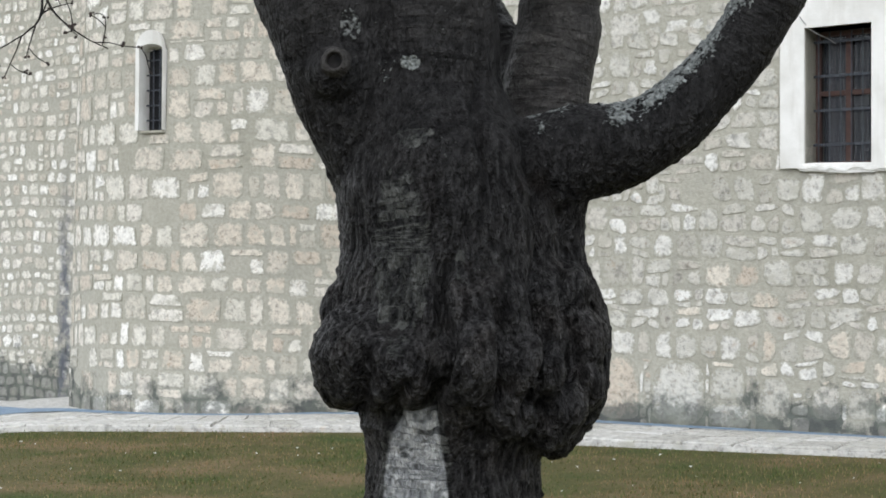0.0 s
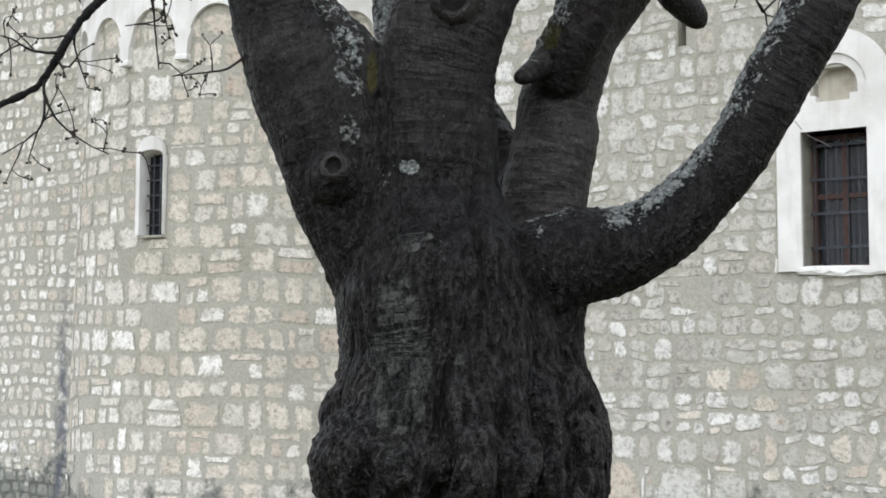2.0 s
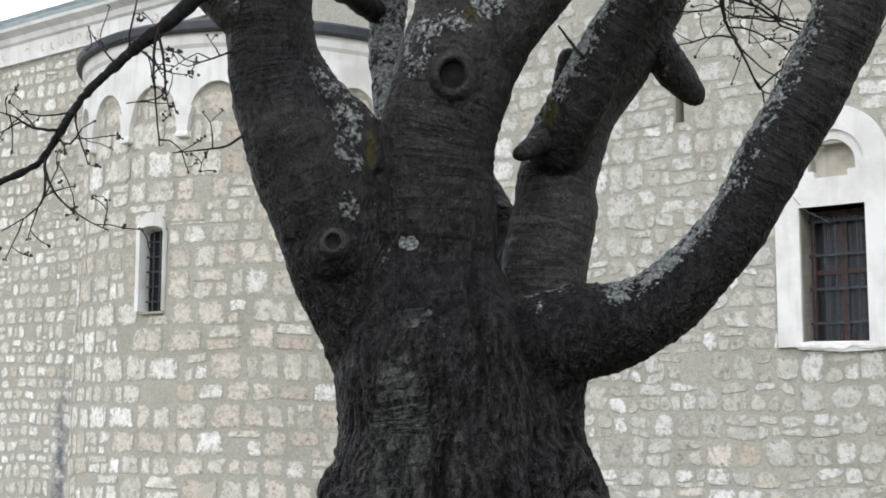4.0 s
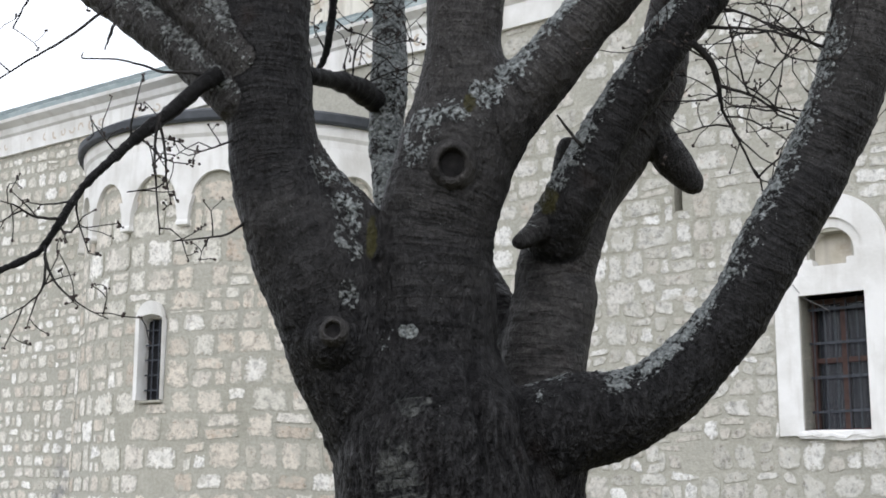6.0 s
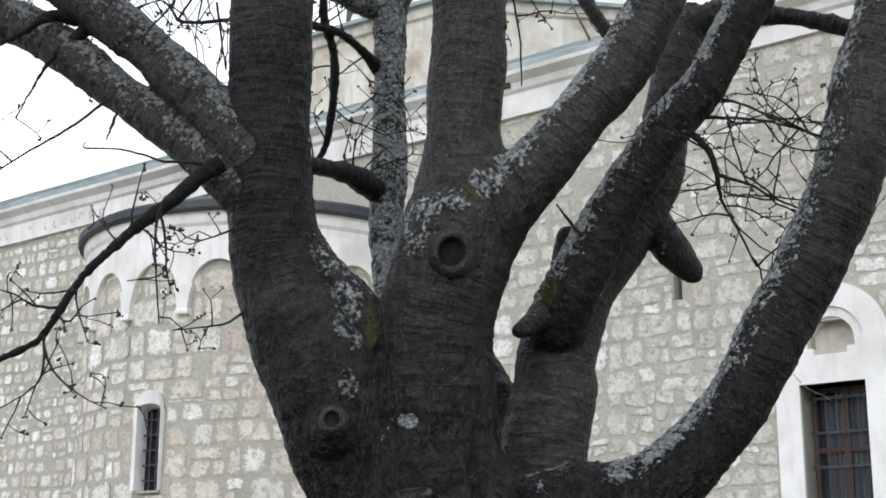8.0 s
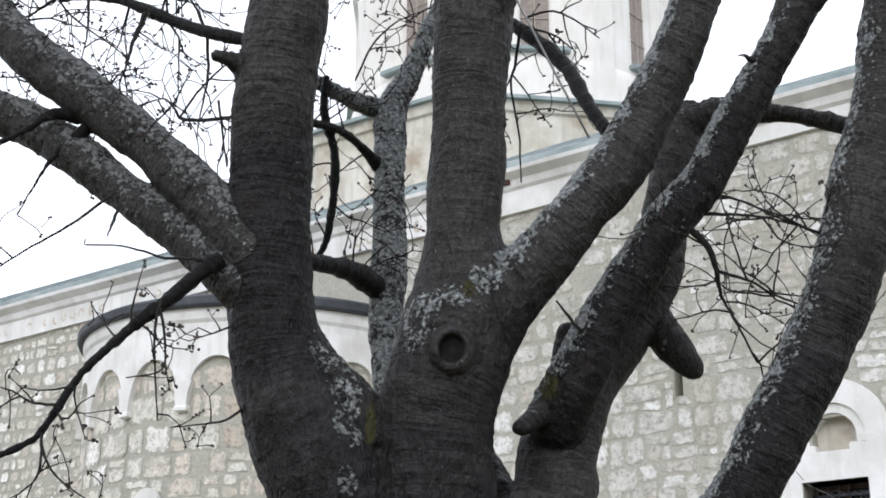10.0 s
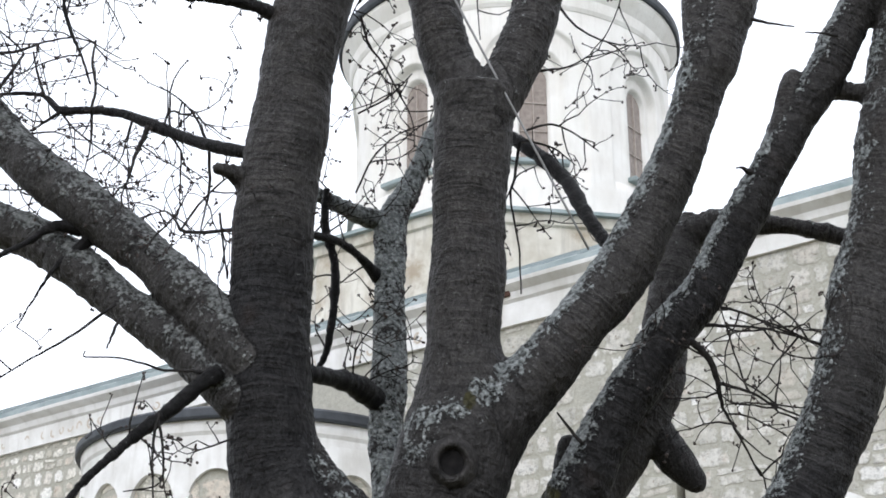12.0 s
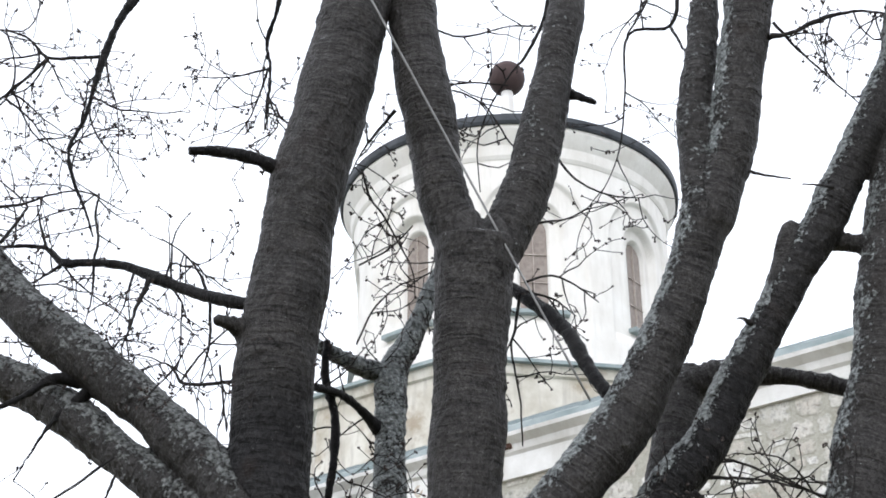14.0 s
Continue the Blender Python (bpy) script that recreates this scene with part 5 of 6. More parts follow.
branch("thorn", (0.871, 3.760, 3.219, 0.0115), (0.844, 3.743, 3.224, 0.0059), (0.823, 3.730, 3.218, 0.0029))
# swellings of the graft collar and old wounds: x, y, z, radius
LUMPS = (
    (-0.195, 3.84, 1.195, 0.145), (-0.235, 3.90, 1.15, 0.105), (-0.10, 3.74, 1.17, 0.112), (-0.185, 3.79, 1.115, 0.07), (0.075, 3.71, 1.18, 0.115),
    (0.115, 3.73, 1.085, 0.085), (0.215, 3.755, 1.16, 0.10), (0.285, 3.84, 1.06, 0.09), (0.275, 3.83, 1.02, 0.068), (0.332, 3.92, 1.12, 0.096),
    (0.342, 3.92, 1.23, 0.095), (0.306, 3.93, 1.36, 0.088), (0.17, 3.74, 1.055, 0.07), (-0.03, 3.745, 1.165, 0.06),
    (-0.225, 3.95, 1.30, 0.10), (-0.28, 3.845, 1.93, 0.078), (0.027, 3.93, 2.39, 0.115),
)


SCARS = ((-0.279, 1.942, 0.026), (0.027, 2.395, 0.036))


# folds in the bark of the trunk and collar: x, lean, lowest and highest z, depth, width
CREASES = (
    (-0.005, 0.05, 0.98, 1.45, 0.055, 0.017), (0.16, -0.12, 1.04, 1.34, 0.045, 0.017), (0.272, -0.06, 1.02, 1.78, 0.060, 0.022),
    (-0.20, -0.10, 1.00, 1.22, 0.035, 0.025), (0.24, 0.35, 1.00, 1.18, 0.040, 0.018), (-0.10, 0.25, 1.00, 1.15, 0.035, 0.02),
    (0.33, -0.05, 1.05, 1.45, 0.022, 0.012), (0.11, 0.05, 0.96, 1.08, 0.04, 0.03), (0.165, -0.10, 1.55, 1.98, 0.022, 0.012),
)


def add_ball(verts, faces, c, r, rings=8, sides=14):
    start = len(verts)
    verts.append((c[0], c[1], c[2] - r))
    for i in range(1, rings):
        t = math.pi * i / rings
        for k in range(sides):
            a = 2 * math.pi * k / sides
            verts.append((c[0] + r * math.sin(t) * math.cos(a), c[1] + r * math.sin(t) * math.sin(a), c[2] - r * math.cos(t)))
    verts.append((c[0], c[1], c[2] + r))
    last = len(verts) - 1
    for k in range(sides):
        j = (k + 1) % sides
        faces.append((start, start + 1 + j, start + 1 + k))
        faces.append((last, last - sides + k, last - sides + j))
        for i in range(rings - 2):
            a = start + 1 + i * sides
            faces.append((a + k, a + j, a + sides + j, a + sides + k))


def build_tree():
    tree = thing("cherry_tree", "old dark-barked cherry tree with swollen graft collar, grey lichen, bare twigs", "tree")
    names = list(STEMS)
    curves = {n: spline(STEMS[n]) for n in names}
    verts, faces = [], []
    for n in names:
        add_tube(verts, faces, curves[n], 28)
        if not n.startswith("stub"):
            add_ball(verts, faces, curves[n][0][:3], curves[n][0][3] * 0.98)
        else:
            q = curves[n][-1]
            add_ball(verts, faces, q[:3], q[3] * 0.97)
    for x, y, z, r in LUMPS:
        add_ball(verts, faces, (x, y, z), r)
    # one skin over all the stems
    ob = new("skin", quad_mesh("skin", verts, faces))
    mod = ob.modifiers.new("skin", "REMESH")
    mod.mode, mod.voxel_size, mod.adaptivity = "VOXEL", 0.0060, 0.0
    mod = ob.modifiers.new("soft", "SMOOTH")
    mod.factor, mod.iterations = 0.5, 12
    me = bpy.data.meshes.new_from_object(ob.evaluated_get(bpy.context.evaluated_depsgraph_get()))
    bpy.data.objects.remove(ob)
    nv = len(me.vertices)
    co = np.empty(nv * 3)
    me.vertices.foreach_get("co", co)
    co = co.reshape(-1, 3)
    no = np.empty(nv * 3)
    me.vertices.foreach_get("normal", no)
    no = no.reshape(-1, 3)
    # which stem each point belongs to, and how far along it
    best, owner, along, ang = np.full(nv, 9e9), np.zeros(nv, int), np.zeros(nv), np.zeros(nv)
    for idx, n in enumerate(names):
        c = np.array(curves[n])
        run = np.concatenate([[0], np.cumsum(np.linalg.norm(np.diff(c[:, :3], axis=0), axis=1))])
        wide = c[:, 3].max() + 0.12
        inside = np.nonzero(np.all((co > c[:, :3].min(axis=0) - wide) & (co < c[:, :3].max(axis=0) + wide), axis=1))[0]
        box = co[inside]
        for a in range(len(c) - 1):
            ab = c[a + 1, :3] - c[a, :3]
            reach = c[a, 3] + 0.12
            lo, hi = np.minimum(c[a, :3], c[a + 1, :3]) - reach, np.maximum(c[a, :3], c[a + 1, :3]) + reach
            sel = inside[(box[:, 0] > lo[0]) & (box[:, 0] < hi[0]) & (box[:, 1] > lo[1]) & (box[:, 1] < hi[1]) & (box[:, 2] > lo[2]) & (box[:, 2] < hi[2])]
            if not len(sel):
                continue
            pts = co[sel]
            t = np.clip(((pts - c[a, :3]) @ ab) / (ab @ ab), 0, 1)
            q = c[a, :3] + t[:, None] * ab
            d = np.linalg.norm(pts - q, axis=1) - (c[a, 3] + t * (c[a + 1, 3] - c[a, 3]))
            hit = d < best[sel]
            w = sel[hit]
            best[w], owner[w] = d[hit], idx
            along[w] = run[a] + t[hit] * (run[a + 1] - run[a])
    trunk_i, ridge_i = names.index("trunk"), names.index("ridge")
    rough = np.zeros(nv)
    low = np.clip((2.15 - co[:, 2]) / 0.8, 0, 1)
    rough[:] = 0.15 + 0.85 * low
    rough[owner == names.index("back_stem")] = 0.1
    rough[owner == names.index("low_limb")] *= 0.8
    front = np.clip(-no[:, 1], 0, 1)
    # silvery bare bark: below the collar, and a worn strip up the front
    peel = np.zeros(nv)
    def patch(x, z, w, h, amount):
        d = ((co[:, 0] - x) / w) ** 2 + ((co[:, 2] - z) / h) ** 2
        peel[:] = np.maximum(peel, amount * np.clip(1.6 - d, 0, 1) * front)
    patch(-0.074, 0.66, 0.094, 0.44, 1.4)
    peel *= np.clip((1.09 - co[:, 2]) / 0.035, 0, 1)
    patch(-0.105, 1.45, 0.070, 0.21, 0.58)
    patch(-0.11, 1.235, 0.035, 0.04, 0.45)
    patch(0.042, 1.42, 0.014, 0.05, 0.34)
    patch(-0.075, 1.755, 0.05, 0.035, 0.45)
    lichen = np.clip(0.35 + 0.55 * no[:, 2], 0, 1) * np.clip((co[:, 2] - 1.7) / 0.8, 0, 1)
    def crust(x, z, w, h, amount):
        d = ((co[:, 0] - x) / w) ** 2 + ((co[:, 2] - z) / h) ** 2
        lichen[:] = np.maximum(lichen, amount * np.clip(1.7 - d, 0, 1))
    crust(-0.242, 2.045, 0.030, 0.045, 0.92)
    crust(-0.255, 2.30, 0.045, 0.15, 0.80)
    crust(-0.31, 2.42, 0.045, 0.07, 0.78)
    crust(-0.228, 2.17, 0.022, 0.035, 0.85)
    crust(-0.084, 1.95, 0.026, 0.020, 0.95)
    crust(-0.15, 1.99, 0.035, 0.11, 0.55)
    crust(-0.05, 2.49, 0.055, 0.085, 0.86)
    crust(-0.085, 2.42, 0.025, 0.035, 0.75)
    crust(0.03, 2.555, 0.06, 0.04, 0.80)
    crust(0.12, 2.61, 0.055, 0.05, 0.84)
    crust(0.185, 2.67, 0.045, 0.05, 0.82)
    crust(0.10, 2.52, 0.03, 0.02, 0.62)
    crust(0.29, 1.785, 0.05, 0.03, 0.62)
    for key, amount in (("back_spur", 1.25), ("left_limb_low", 1.0), ("left_limb_high", 0.95), ("low_limb", 0.45), ("right_stem", 0.45), ("right_fork", 0.80), ("fork_right", 0.68), ("front_arm", 0.45), ("left_stem", 0.36), ("fork_left", 0.40)):
        k = owner == names.index(key)
        lichen[k] = np.maximum(lichen[k], amount * np.clip(0.75 + 0.5 * no[k, 2], 0, 1))
    for key in ("right_stem", "front_arm"):
        k = owner == names.index(key)
        lichen[k] = np.maximum(lichen[k], np.clip(0.38 + 0.55 * no[k, 2] - 0.55 * no[k, 0], 0, 1.05))
    k = owner == names.index("low_limb")
    lichen[k] = np.maximum(lichen[k], np.clip(0.30 + 0.62 * no[k, 2] - 0.45 * no[k, 0], 0, 1.05) - 0.2 * (co[k, 0] < 0.42))
    crusty = np.zeros(nv)
    for key, amount in (("left_limb_low", 0.55), ("left_limb_high", 0.6), ("right_fork", 0.3), ("fork_right", 0.3), ("fork_left", 0.6), ("left_stem", 0.45)):
        crusty[owner == names.index(key)] = amount
    moss = np.zeros(nv)
    for x, z, w, h in ((-0.188, 2.215, 0.017, 0.085), (0.30, 2.36, 0.03, 0.06), (0.075, 2.575, 0.022, 0.035)):
        moss = np.maximum(moss, np.clip(1.3 - ((co[:, 0] - x) / w) ** 2 - ((co[:, 2] - z) / h) ** 2, 0, 1))
    # darker towards the ground, with painted shade on faces that look down
    tone_shade = np.clip((3.15 - co[:, 2]) / 1.3, 0, 1) * np.clip(0.95 - 0.35 * no[:, 2], 0, 1)
    tone_shade[owner == names.index("back_stem")] *= 0.35
    # low limb darkened further for the shade along its underside
    tone_shade[owner == names.index("low_limb")] *= 1.35
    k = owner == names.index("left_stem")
    tone_shade[k] = np.maximum(tone_shade[k], 1.1 * np.clip(1.5 - np.abs(co[k, 2] - 2.65) / 0.4, 0, 1))
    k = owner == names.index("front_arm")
    tone_shade[k] = np.clip(1.5 - 0.7 * (co[k, 2] - 2.2), 0.6, 1.5)
    tone_shade *= np.clip((co[:, 2] - 0.9) / 0.9, 0.35, 1)
    # relief of the bark: folds, long flakes with torn edges and knobs low down, ring-like swellings on the stems
    swirl = np.stack([grain(co * 7.0 + k) for k in (0.0, 31.7, 57.3)], axis=1) * (0.045 * rough)[:, None]
    bent = co + swirl
    cords = 1 - 2.4 * np.abs(grain(bent * (38, 38, 7)))
    steps_in = grain(bent * (27, 27, 6.0) + 17.0) * 2.4
    flakes = steps_in - np.floor(steps_in)
    fine = grain(co * 85)
    collar = np.clip((co[:, 2] - 0.90) / 0.06, 0, 1) * np.clip((1.42 - co[:, 2]) / 0.14, 0, 1)
    shift = 0.010 * grain(co * 5.5)
    shift += rough * (0.008 * (crests(bent * (9, 9, 2.0)) - 1.1) + 0.0028 * cords + 0.0036 * (flakes - 0.5) + 0.0012 * fine)
    shift += collar * 0.013 * (crests(co * (7, 7, 5), 2) - 1.05)
    shift += (0.0055 + 0.0035 * rough) * np.maximum(0.0, grain(co * 42 + 5.0) - 0.2)
    rings = grain(np.stack([co[:, 0] * 7, co[:, 1] * 7, along * 48], axis=1))
    shift += (1 - rough) * (0.0014 * rings + 0.0035 * grain(co * 22) + 0.0022 * (flakes - 0.5))
    shift += np.where(lichen > 0.6, 0.005, 0.0) * np.maximum(0.0, grain(co * 58 + 9.0))
    for x, lean, z0, z1, deep, wide in CREASES:
        f = np.sqrt(np.sin(np.pi * np.clip((co[:, 2] - z0) / (z1 - z0), 0, 1)))
        wander = 0.03 * grain(np.stack([co[:, 2] * 7, np.full(nv, x), np.zeros(nv)], axis=1))
        shift -= np.where(front > 0.1, deep * f * np.exp(-(((co[:, 0] - x - lean * (co[:, 2] - 1.1) + wander) / wide) ** 2)), 0.0)
    for x, z, r in SCARS:
        shift -= np.where((front > 0.1) & (np.hypot(co[:, 0] - x, co[:, 2] - z) < r), 0.03, 0.0)
    # relief height, by which the bark colour gets shaded hollows and lighter crests
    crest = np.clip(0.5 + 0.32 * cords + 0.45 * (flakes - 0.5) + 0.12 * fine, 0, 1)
    co = co + no * shift[:, None]
    me.vertices.foreach_set("co", co.ravel())
    me.update()
    no = np.empty(nv * 3)
    me.vertices.foreach_get("normal", no)
    no = no.reshape(-1, 3)
    ne = len(me.polygons)
    loops = np.empty(ne * 4, int)
    me.loops.foreach_get("vertex_index", loops)
    quads = loops.reshape(-1, 4)
    face_owner = owner[quads[:, 0]]
    merged = {"ridge": "trunk", "left_web": "left_stem"}
    groups = {}
    for i, n in enumerate(names):
        groups.setdefault(merged.get(n, n), []).append(i)
    plain = {"trunk": "trunk", "left_stem": "stem", "middle_stem": "stem", "right_stem": "stem", "back_stem": "stem"}
    for n, ids in groups.items():
        q = quads[np.isin(face_owner, ids)]
        if not len(q):
            continue
        used, inverse = np.unique(q.ravel(), return_inverse=True)
        sub = bpy.data.meshes.new(n)
        sub.from_pydata(co[used].tolist(), [], inverse.reshape(-1, 4).tolist())
        for key, val in (("along", along), ("lichen", lichen), ("peel", peel), ("rough", rough), ("moss", moss), ("tone_shade", tone_shade), ("crusty", crusty), ("crest", crest)):
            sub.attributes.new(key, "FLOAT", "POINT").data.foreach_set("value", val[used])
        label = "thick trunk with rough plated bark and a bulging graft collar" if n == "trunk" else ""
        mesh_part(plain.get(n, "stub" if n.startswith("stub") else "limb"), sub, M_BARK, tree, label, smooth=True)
        sub.normals_split_custom_set_from_vertices(no[used].tolist())
    bpy.data.meshes.remove(me)
    return tree


tree = build_tree()


def knot(x, y, z, r, out, rim, turn):
    """A sawn-off branch scar: a raised bark ring round a dark hollow."""
    bm = bmesh.new()
    n = 26
    profile = [(1.62, -0.030), (1.38, -0.006), (1.22, 0.008), (1.06, 0.014), (0.92, 0.013), (0.82, 0.004), (0.76, -0.008), (0.70, -0.02), (0.62, -0.03)]
    m = Matrix.Translation((x, y, z)) @ Vector(out).to_track_quat("Z", "Y").to_matrix().to_4x4() @ pose(0, 0, 0, 0, 0, turn)
    rings = []
    for f, h in profile:
        ring = []
        for k in range(n):
            a = 2 * math.pi * k / n
            wob = 1 + 0.07 * noise.noise((3 * math.cos(a), 3 * math.sin(a), f * 3 + x))
            ring.append(bm.verts.new(m @ Vector((r * f * wob * math.cos(a), r * f * wob * math.sin(a) * rim, h * r / 0.045))))
        rings.append(ring)
    for a, b in zip(rings, rings[1:]):
        for k in range(n):
            bm.faces.new((a[k], a[(k + 1) % n], b[(k + 1) % n], b[k]))
    bmesh.ops.recalc_face_normals(bm, faces=bm.faces)
    n_ring = len(bm.verts)
    ring = part("knot", bm, M_BARK, tree, "raised bark ring round an old branch scar", smooth=True)
    for key, val in (("tone_shade", 0.15), ("rough", 0.2), ("crest", 0.5)):
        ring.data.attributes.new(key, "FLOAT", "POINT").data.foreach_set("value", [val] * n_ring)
    bm = bmesh.new()
    bm.faces.new([bm.verts.new(m @ Vector((r * 0.72 * math.cos(2 * math.pi * k / n), r * 0.72 * rim * math.sin(2 * math.pi * k / n), -0.3 * r))) for k in range(n)])
    part("hollow", bm, M_SCAR, ring, "dark rotten hollow")


knot(-0.279, 3.752, 1.942, 0.025, (-0.15, -1, 0.05), 1.0, 20)
knot(0.027, 3.802, 2.395, 0.042, (0.02, -1, -0.12), 1.12, 0)


def build_branches():
    rng = random.Random(11)
    for n, pts in BRANCHES.items():
        c = spline(pts, 5)
        for q in c[1:-1]:
            q[:3] += np.array([rng.uniform(-1, 1) for _ in range(3)]) * min(0.0022, q[3] * 0.25)
        verts, faces = [], []
        thick = max(q[3] for q in c)
        if thick < 0.012:
            for k, q in enumerate(c):
                q[3] = max(0.0016, q[3] * (0.95 - 0.45 * k / len(c)))
            add_tube(verts, faces, c, 10)
            mesh_part("branch", quad_mesh("branch", verts, faces), M_TWIG, tree, smooth=True)
            continue
        # thicker branches have knobbly bark of their own
        c = spline(pts, 14)
        for q in c:
            q[3] *= 1 + 0.20 * noise.noise(Vector(q[:3]) * 21) + 0.12 * noise.noise(Vector(q[:3]) * 55)
        add_tube(verts, faces, c, 18)
        verts = [Vector(v) + Vector((noise.noise(Vector(v) * 70), noise.noise(Vector(v) * 70 + Vector((9, 0, 0))), noise.noise(Vector(v) * 70 + Vector((0, 9, 0))))) * 0.0035 for v in verts]
        me = quad_mesh("branch", verts, faces)
        run = np.repeat(np.linspace(0, 0.05 * len(c), len(c)), 18)
        pale = n == "spur_left"
        for key, val in (("along", run), ("tone_shade", np.full(len(verts), 0.0 if pale else 1.0)), ("crusty", np.full(len(verts), 0.0 if pale else 1.0)), ("lichen", np.full(len(verts), 1.0 if pale else 0.42))):
            me.attributes.new(key, "FLOAT", "POINT").data.foreach_set("value", val)
        mesh_part("branch", me, M_BARK, tree, smooth=True)


build_branches()


def grow_twigs():
    """Fine bare twigs with bud clusters, grown from the thin branches and from the stems out of view above."""
    rng = random.Random(4)
    verts, faces, bv, bf = [], [], [], []

    def bud(p, r):
        add_ball(bv, bf, p, r * rng.uniform(0.7, 1.2), 4, 5)

    def grow(p, d, length, r, level):
        pts = [np.array([*p, r])]
        n = max(3, int(length / 0.036))
        pos, way = Vector(p), Vector(d).normalized()
        bow = Vector((rng.gauss(0, 1), rng.gauss(0, 0.5), rng.gauss(0, 1))) * 0.10
        for i in range(n):
            kink = Vector((rng.gauss(0, 1), rng.gauss(0, 0.8), rng.gauss(0, 1))) * 0.20
            way = (way + kink + bow).normalized()
            pos = pos + way * (length / n)
            rad = max(0.0014, r * (1 - 0.6 * (i + 1) / n))
            pts.append(np.array([*pos, rad]))
            if rng.random() < 0.26:
                side = Vector((rng.gauss(0, 1), rng.gauss(0, 1), rng.gauss(0, 1))).normalized()
                q = pos + side * (rad + 0.003)
                if rng.random() < 0.45:
                    # a short spur with a cluster of buds
                    tip = pos + side * rng.uniform(0.008, 0.018)
                    add_tube(verts, faces, [np.array([*pos, 0.0018]), np.array([*pos.lerp(tip, 0.5), 0.0022]), np.array([*tip, 0.0020])], 4)
                    for _ in range(rng.randint(2, 4)):
                        bud(tip + Vector((rng.gauss(0, 1), rng.gauss(0, 1), rng.gauss(0, 1))) * 0.0035, 0.0040)
                else:
                    bud(q, 0.0036)
            if level > 0 and i > 0 and rng.random() < 0.55:
                side = Vector((rng.gauss(0, 1), rng.gauss(0, 0.7), rng.gauss(0, 1)))
                side = (side - way * side.dot(way)).normalized()
                grow(pos, way * 0.5 + side * 0.9, length * rng.uniform(0.3, 0.6), rad * 0.75, level - 1)
        add_tube(verts, faces, pts, 5 if r > 0.002 else 4, cap=True)
        for _ in range(2):
            bud(pos + Vector((rng.gauss(0, 1), rng.gauss(0, 1), rng.gauss(0, 1))) * 0.003, 0.0036)

    def sprout(names, count, length, r, level, lo=0.2):
        for n in names:
            src = STEMS.get(n) or BRANCHES[n]
            c = spline(src, 8)
            for _ in range(count):
                q = c[rng.randrange(int(lo * len(c)), len(c))]
                d = Vector((rng.gauss(0, 1), rng.gauss(0, 0.6), rng.gauss(0, 1) - 0.1))
                rr = min(r, max(0.0016, q[3] * 0.7))
                grow(Vector(q[:3]), d, length * rng.uniform(0.6, 1.3), rr, level)

    sprout(("side_branch", "sky_branch", "sky_branch_side", "sky_branch_low"), 6, 0.34, 0.0042, 2)
    sprout(("side_a", "side_b", "side_c", "side_d", "side_e", "side_f", "side_g", "side_h", "side_j", "cross_b"), 4, 0.18, 0.0030, 1)
    sprout(("sky_c", "sky_d", "sky_e", "sky_f", "top_b", "top_c", "top_d"), 5, 0.20, 0.0030, 1)
    sprout(("top_branch", "right_branch", "right_branch_low"), 6, 0.24, 0.0034, 2)
    sprout(("droop_branch", "droop_b", "middle_branch", "fine_branch"), 4, 0.24, 0.0034, 2)
    sprout(("arc_a", "arc_b", "arc_c", "arc_d", "arc_e", "arc_f", "arc_g", "arc_h", "mid_b", "mid_c", "mid_d", "droop_c"), 4, 0.22, 0.0030, 1)
    sprout(("wall_branch", "wall_branch_side", "high_twig", "mid_twig"), 7, 0.26, 0.0034, 1)
    sprout(("hanging_branch", "spur_left", "spur_twin", "bridge"), 4, 0.22, 0.0034, 2)
    sprout(("low_branch",), 8, 0.18, 0.0034, 1, 0.3)
    sprout(("fan_a", "fan_b", "fan_c", "drop_a", "drop_b", "wall_spray", "wall_spray_b", "thread"), 4, 0.10, 0.0026, 1, 0.3)
    sprout(("left_limb_high",), 12, 0.36, 0.0042, 2, 0.3)
    sprout(("back_spur",), 9, 0.28, 0.0036, 2, 0.3)
    me = quad_mesh("twigs", verts, faces)
    tagged(mesh_part("twig_growth", me, M_TWIG, tree, "bare dark twigs"), kind="stuff")
    me = quad_mesh("buds", bv, bf)
    tagged(mesh_part("bud_growth", me, M_BUD, tree, "small closed brown buds"), kind="stuff")


grow_twigs()

# stay cable that runs up through the crown
verts, faces = [], []
cable = [np.array([*Vector((0.422, 3.92, 3.05)).lerp(Vector((-0.294, 3.73, 4.50)), k / 8), 0.0035]) for k in range(9)]
add_tube(verts, faces, cable, 8)
wire = mesh_part("stay_cable", quad_mesh("stay_cable", verts, faces), M_WIRE, None, smooth=True)
tagged(wire, "thin taut grey stay cable running up through the tree", "cable")


# ---- paving along the foot of the church ----
def path_edge(u):
    """Outer edge of the paved strip, u from 0 (far end) to 1."""
    pts = ((-13.0, 15.6), (-7.6, 14.3), (-4.2, 13.85), (-2.4, 13.66), (-0.73, 13.50), (1.2, 12.32), (3.4, 11.38), (5.6, 10.2))
    f = u * (len(pts) - 1)
    i = min(int(f), len(pts) - 2)
    t = f - i
    a, b = pts[i], pts[i + 1]
    return Vector((a[0] + (b[0] - a[0]) * t, a[1] + (b[1] - a[1]) * t, 0))


def wall_foot(p):
    """The point of the building's foot behind a point of the edge."""
    c = Vector((APSE_X, APSE_Y, 0))
    s = (p - WALL_AT).dot(ALONG)
    q = WALL_AT + ALONG * s
    r = p - c
    a = c + r.normalized() * (APSE_R + 0.06)
    return a if (a - p).length < (q - p).length else q


paving = thing("pavement", "strip of pale worn stone slabs along the foot of the church", "paving", kind="structure")
rng = random.Random(21)
cols = 42
bm = bmesh.new()
prev = None
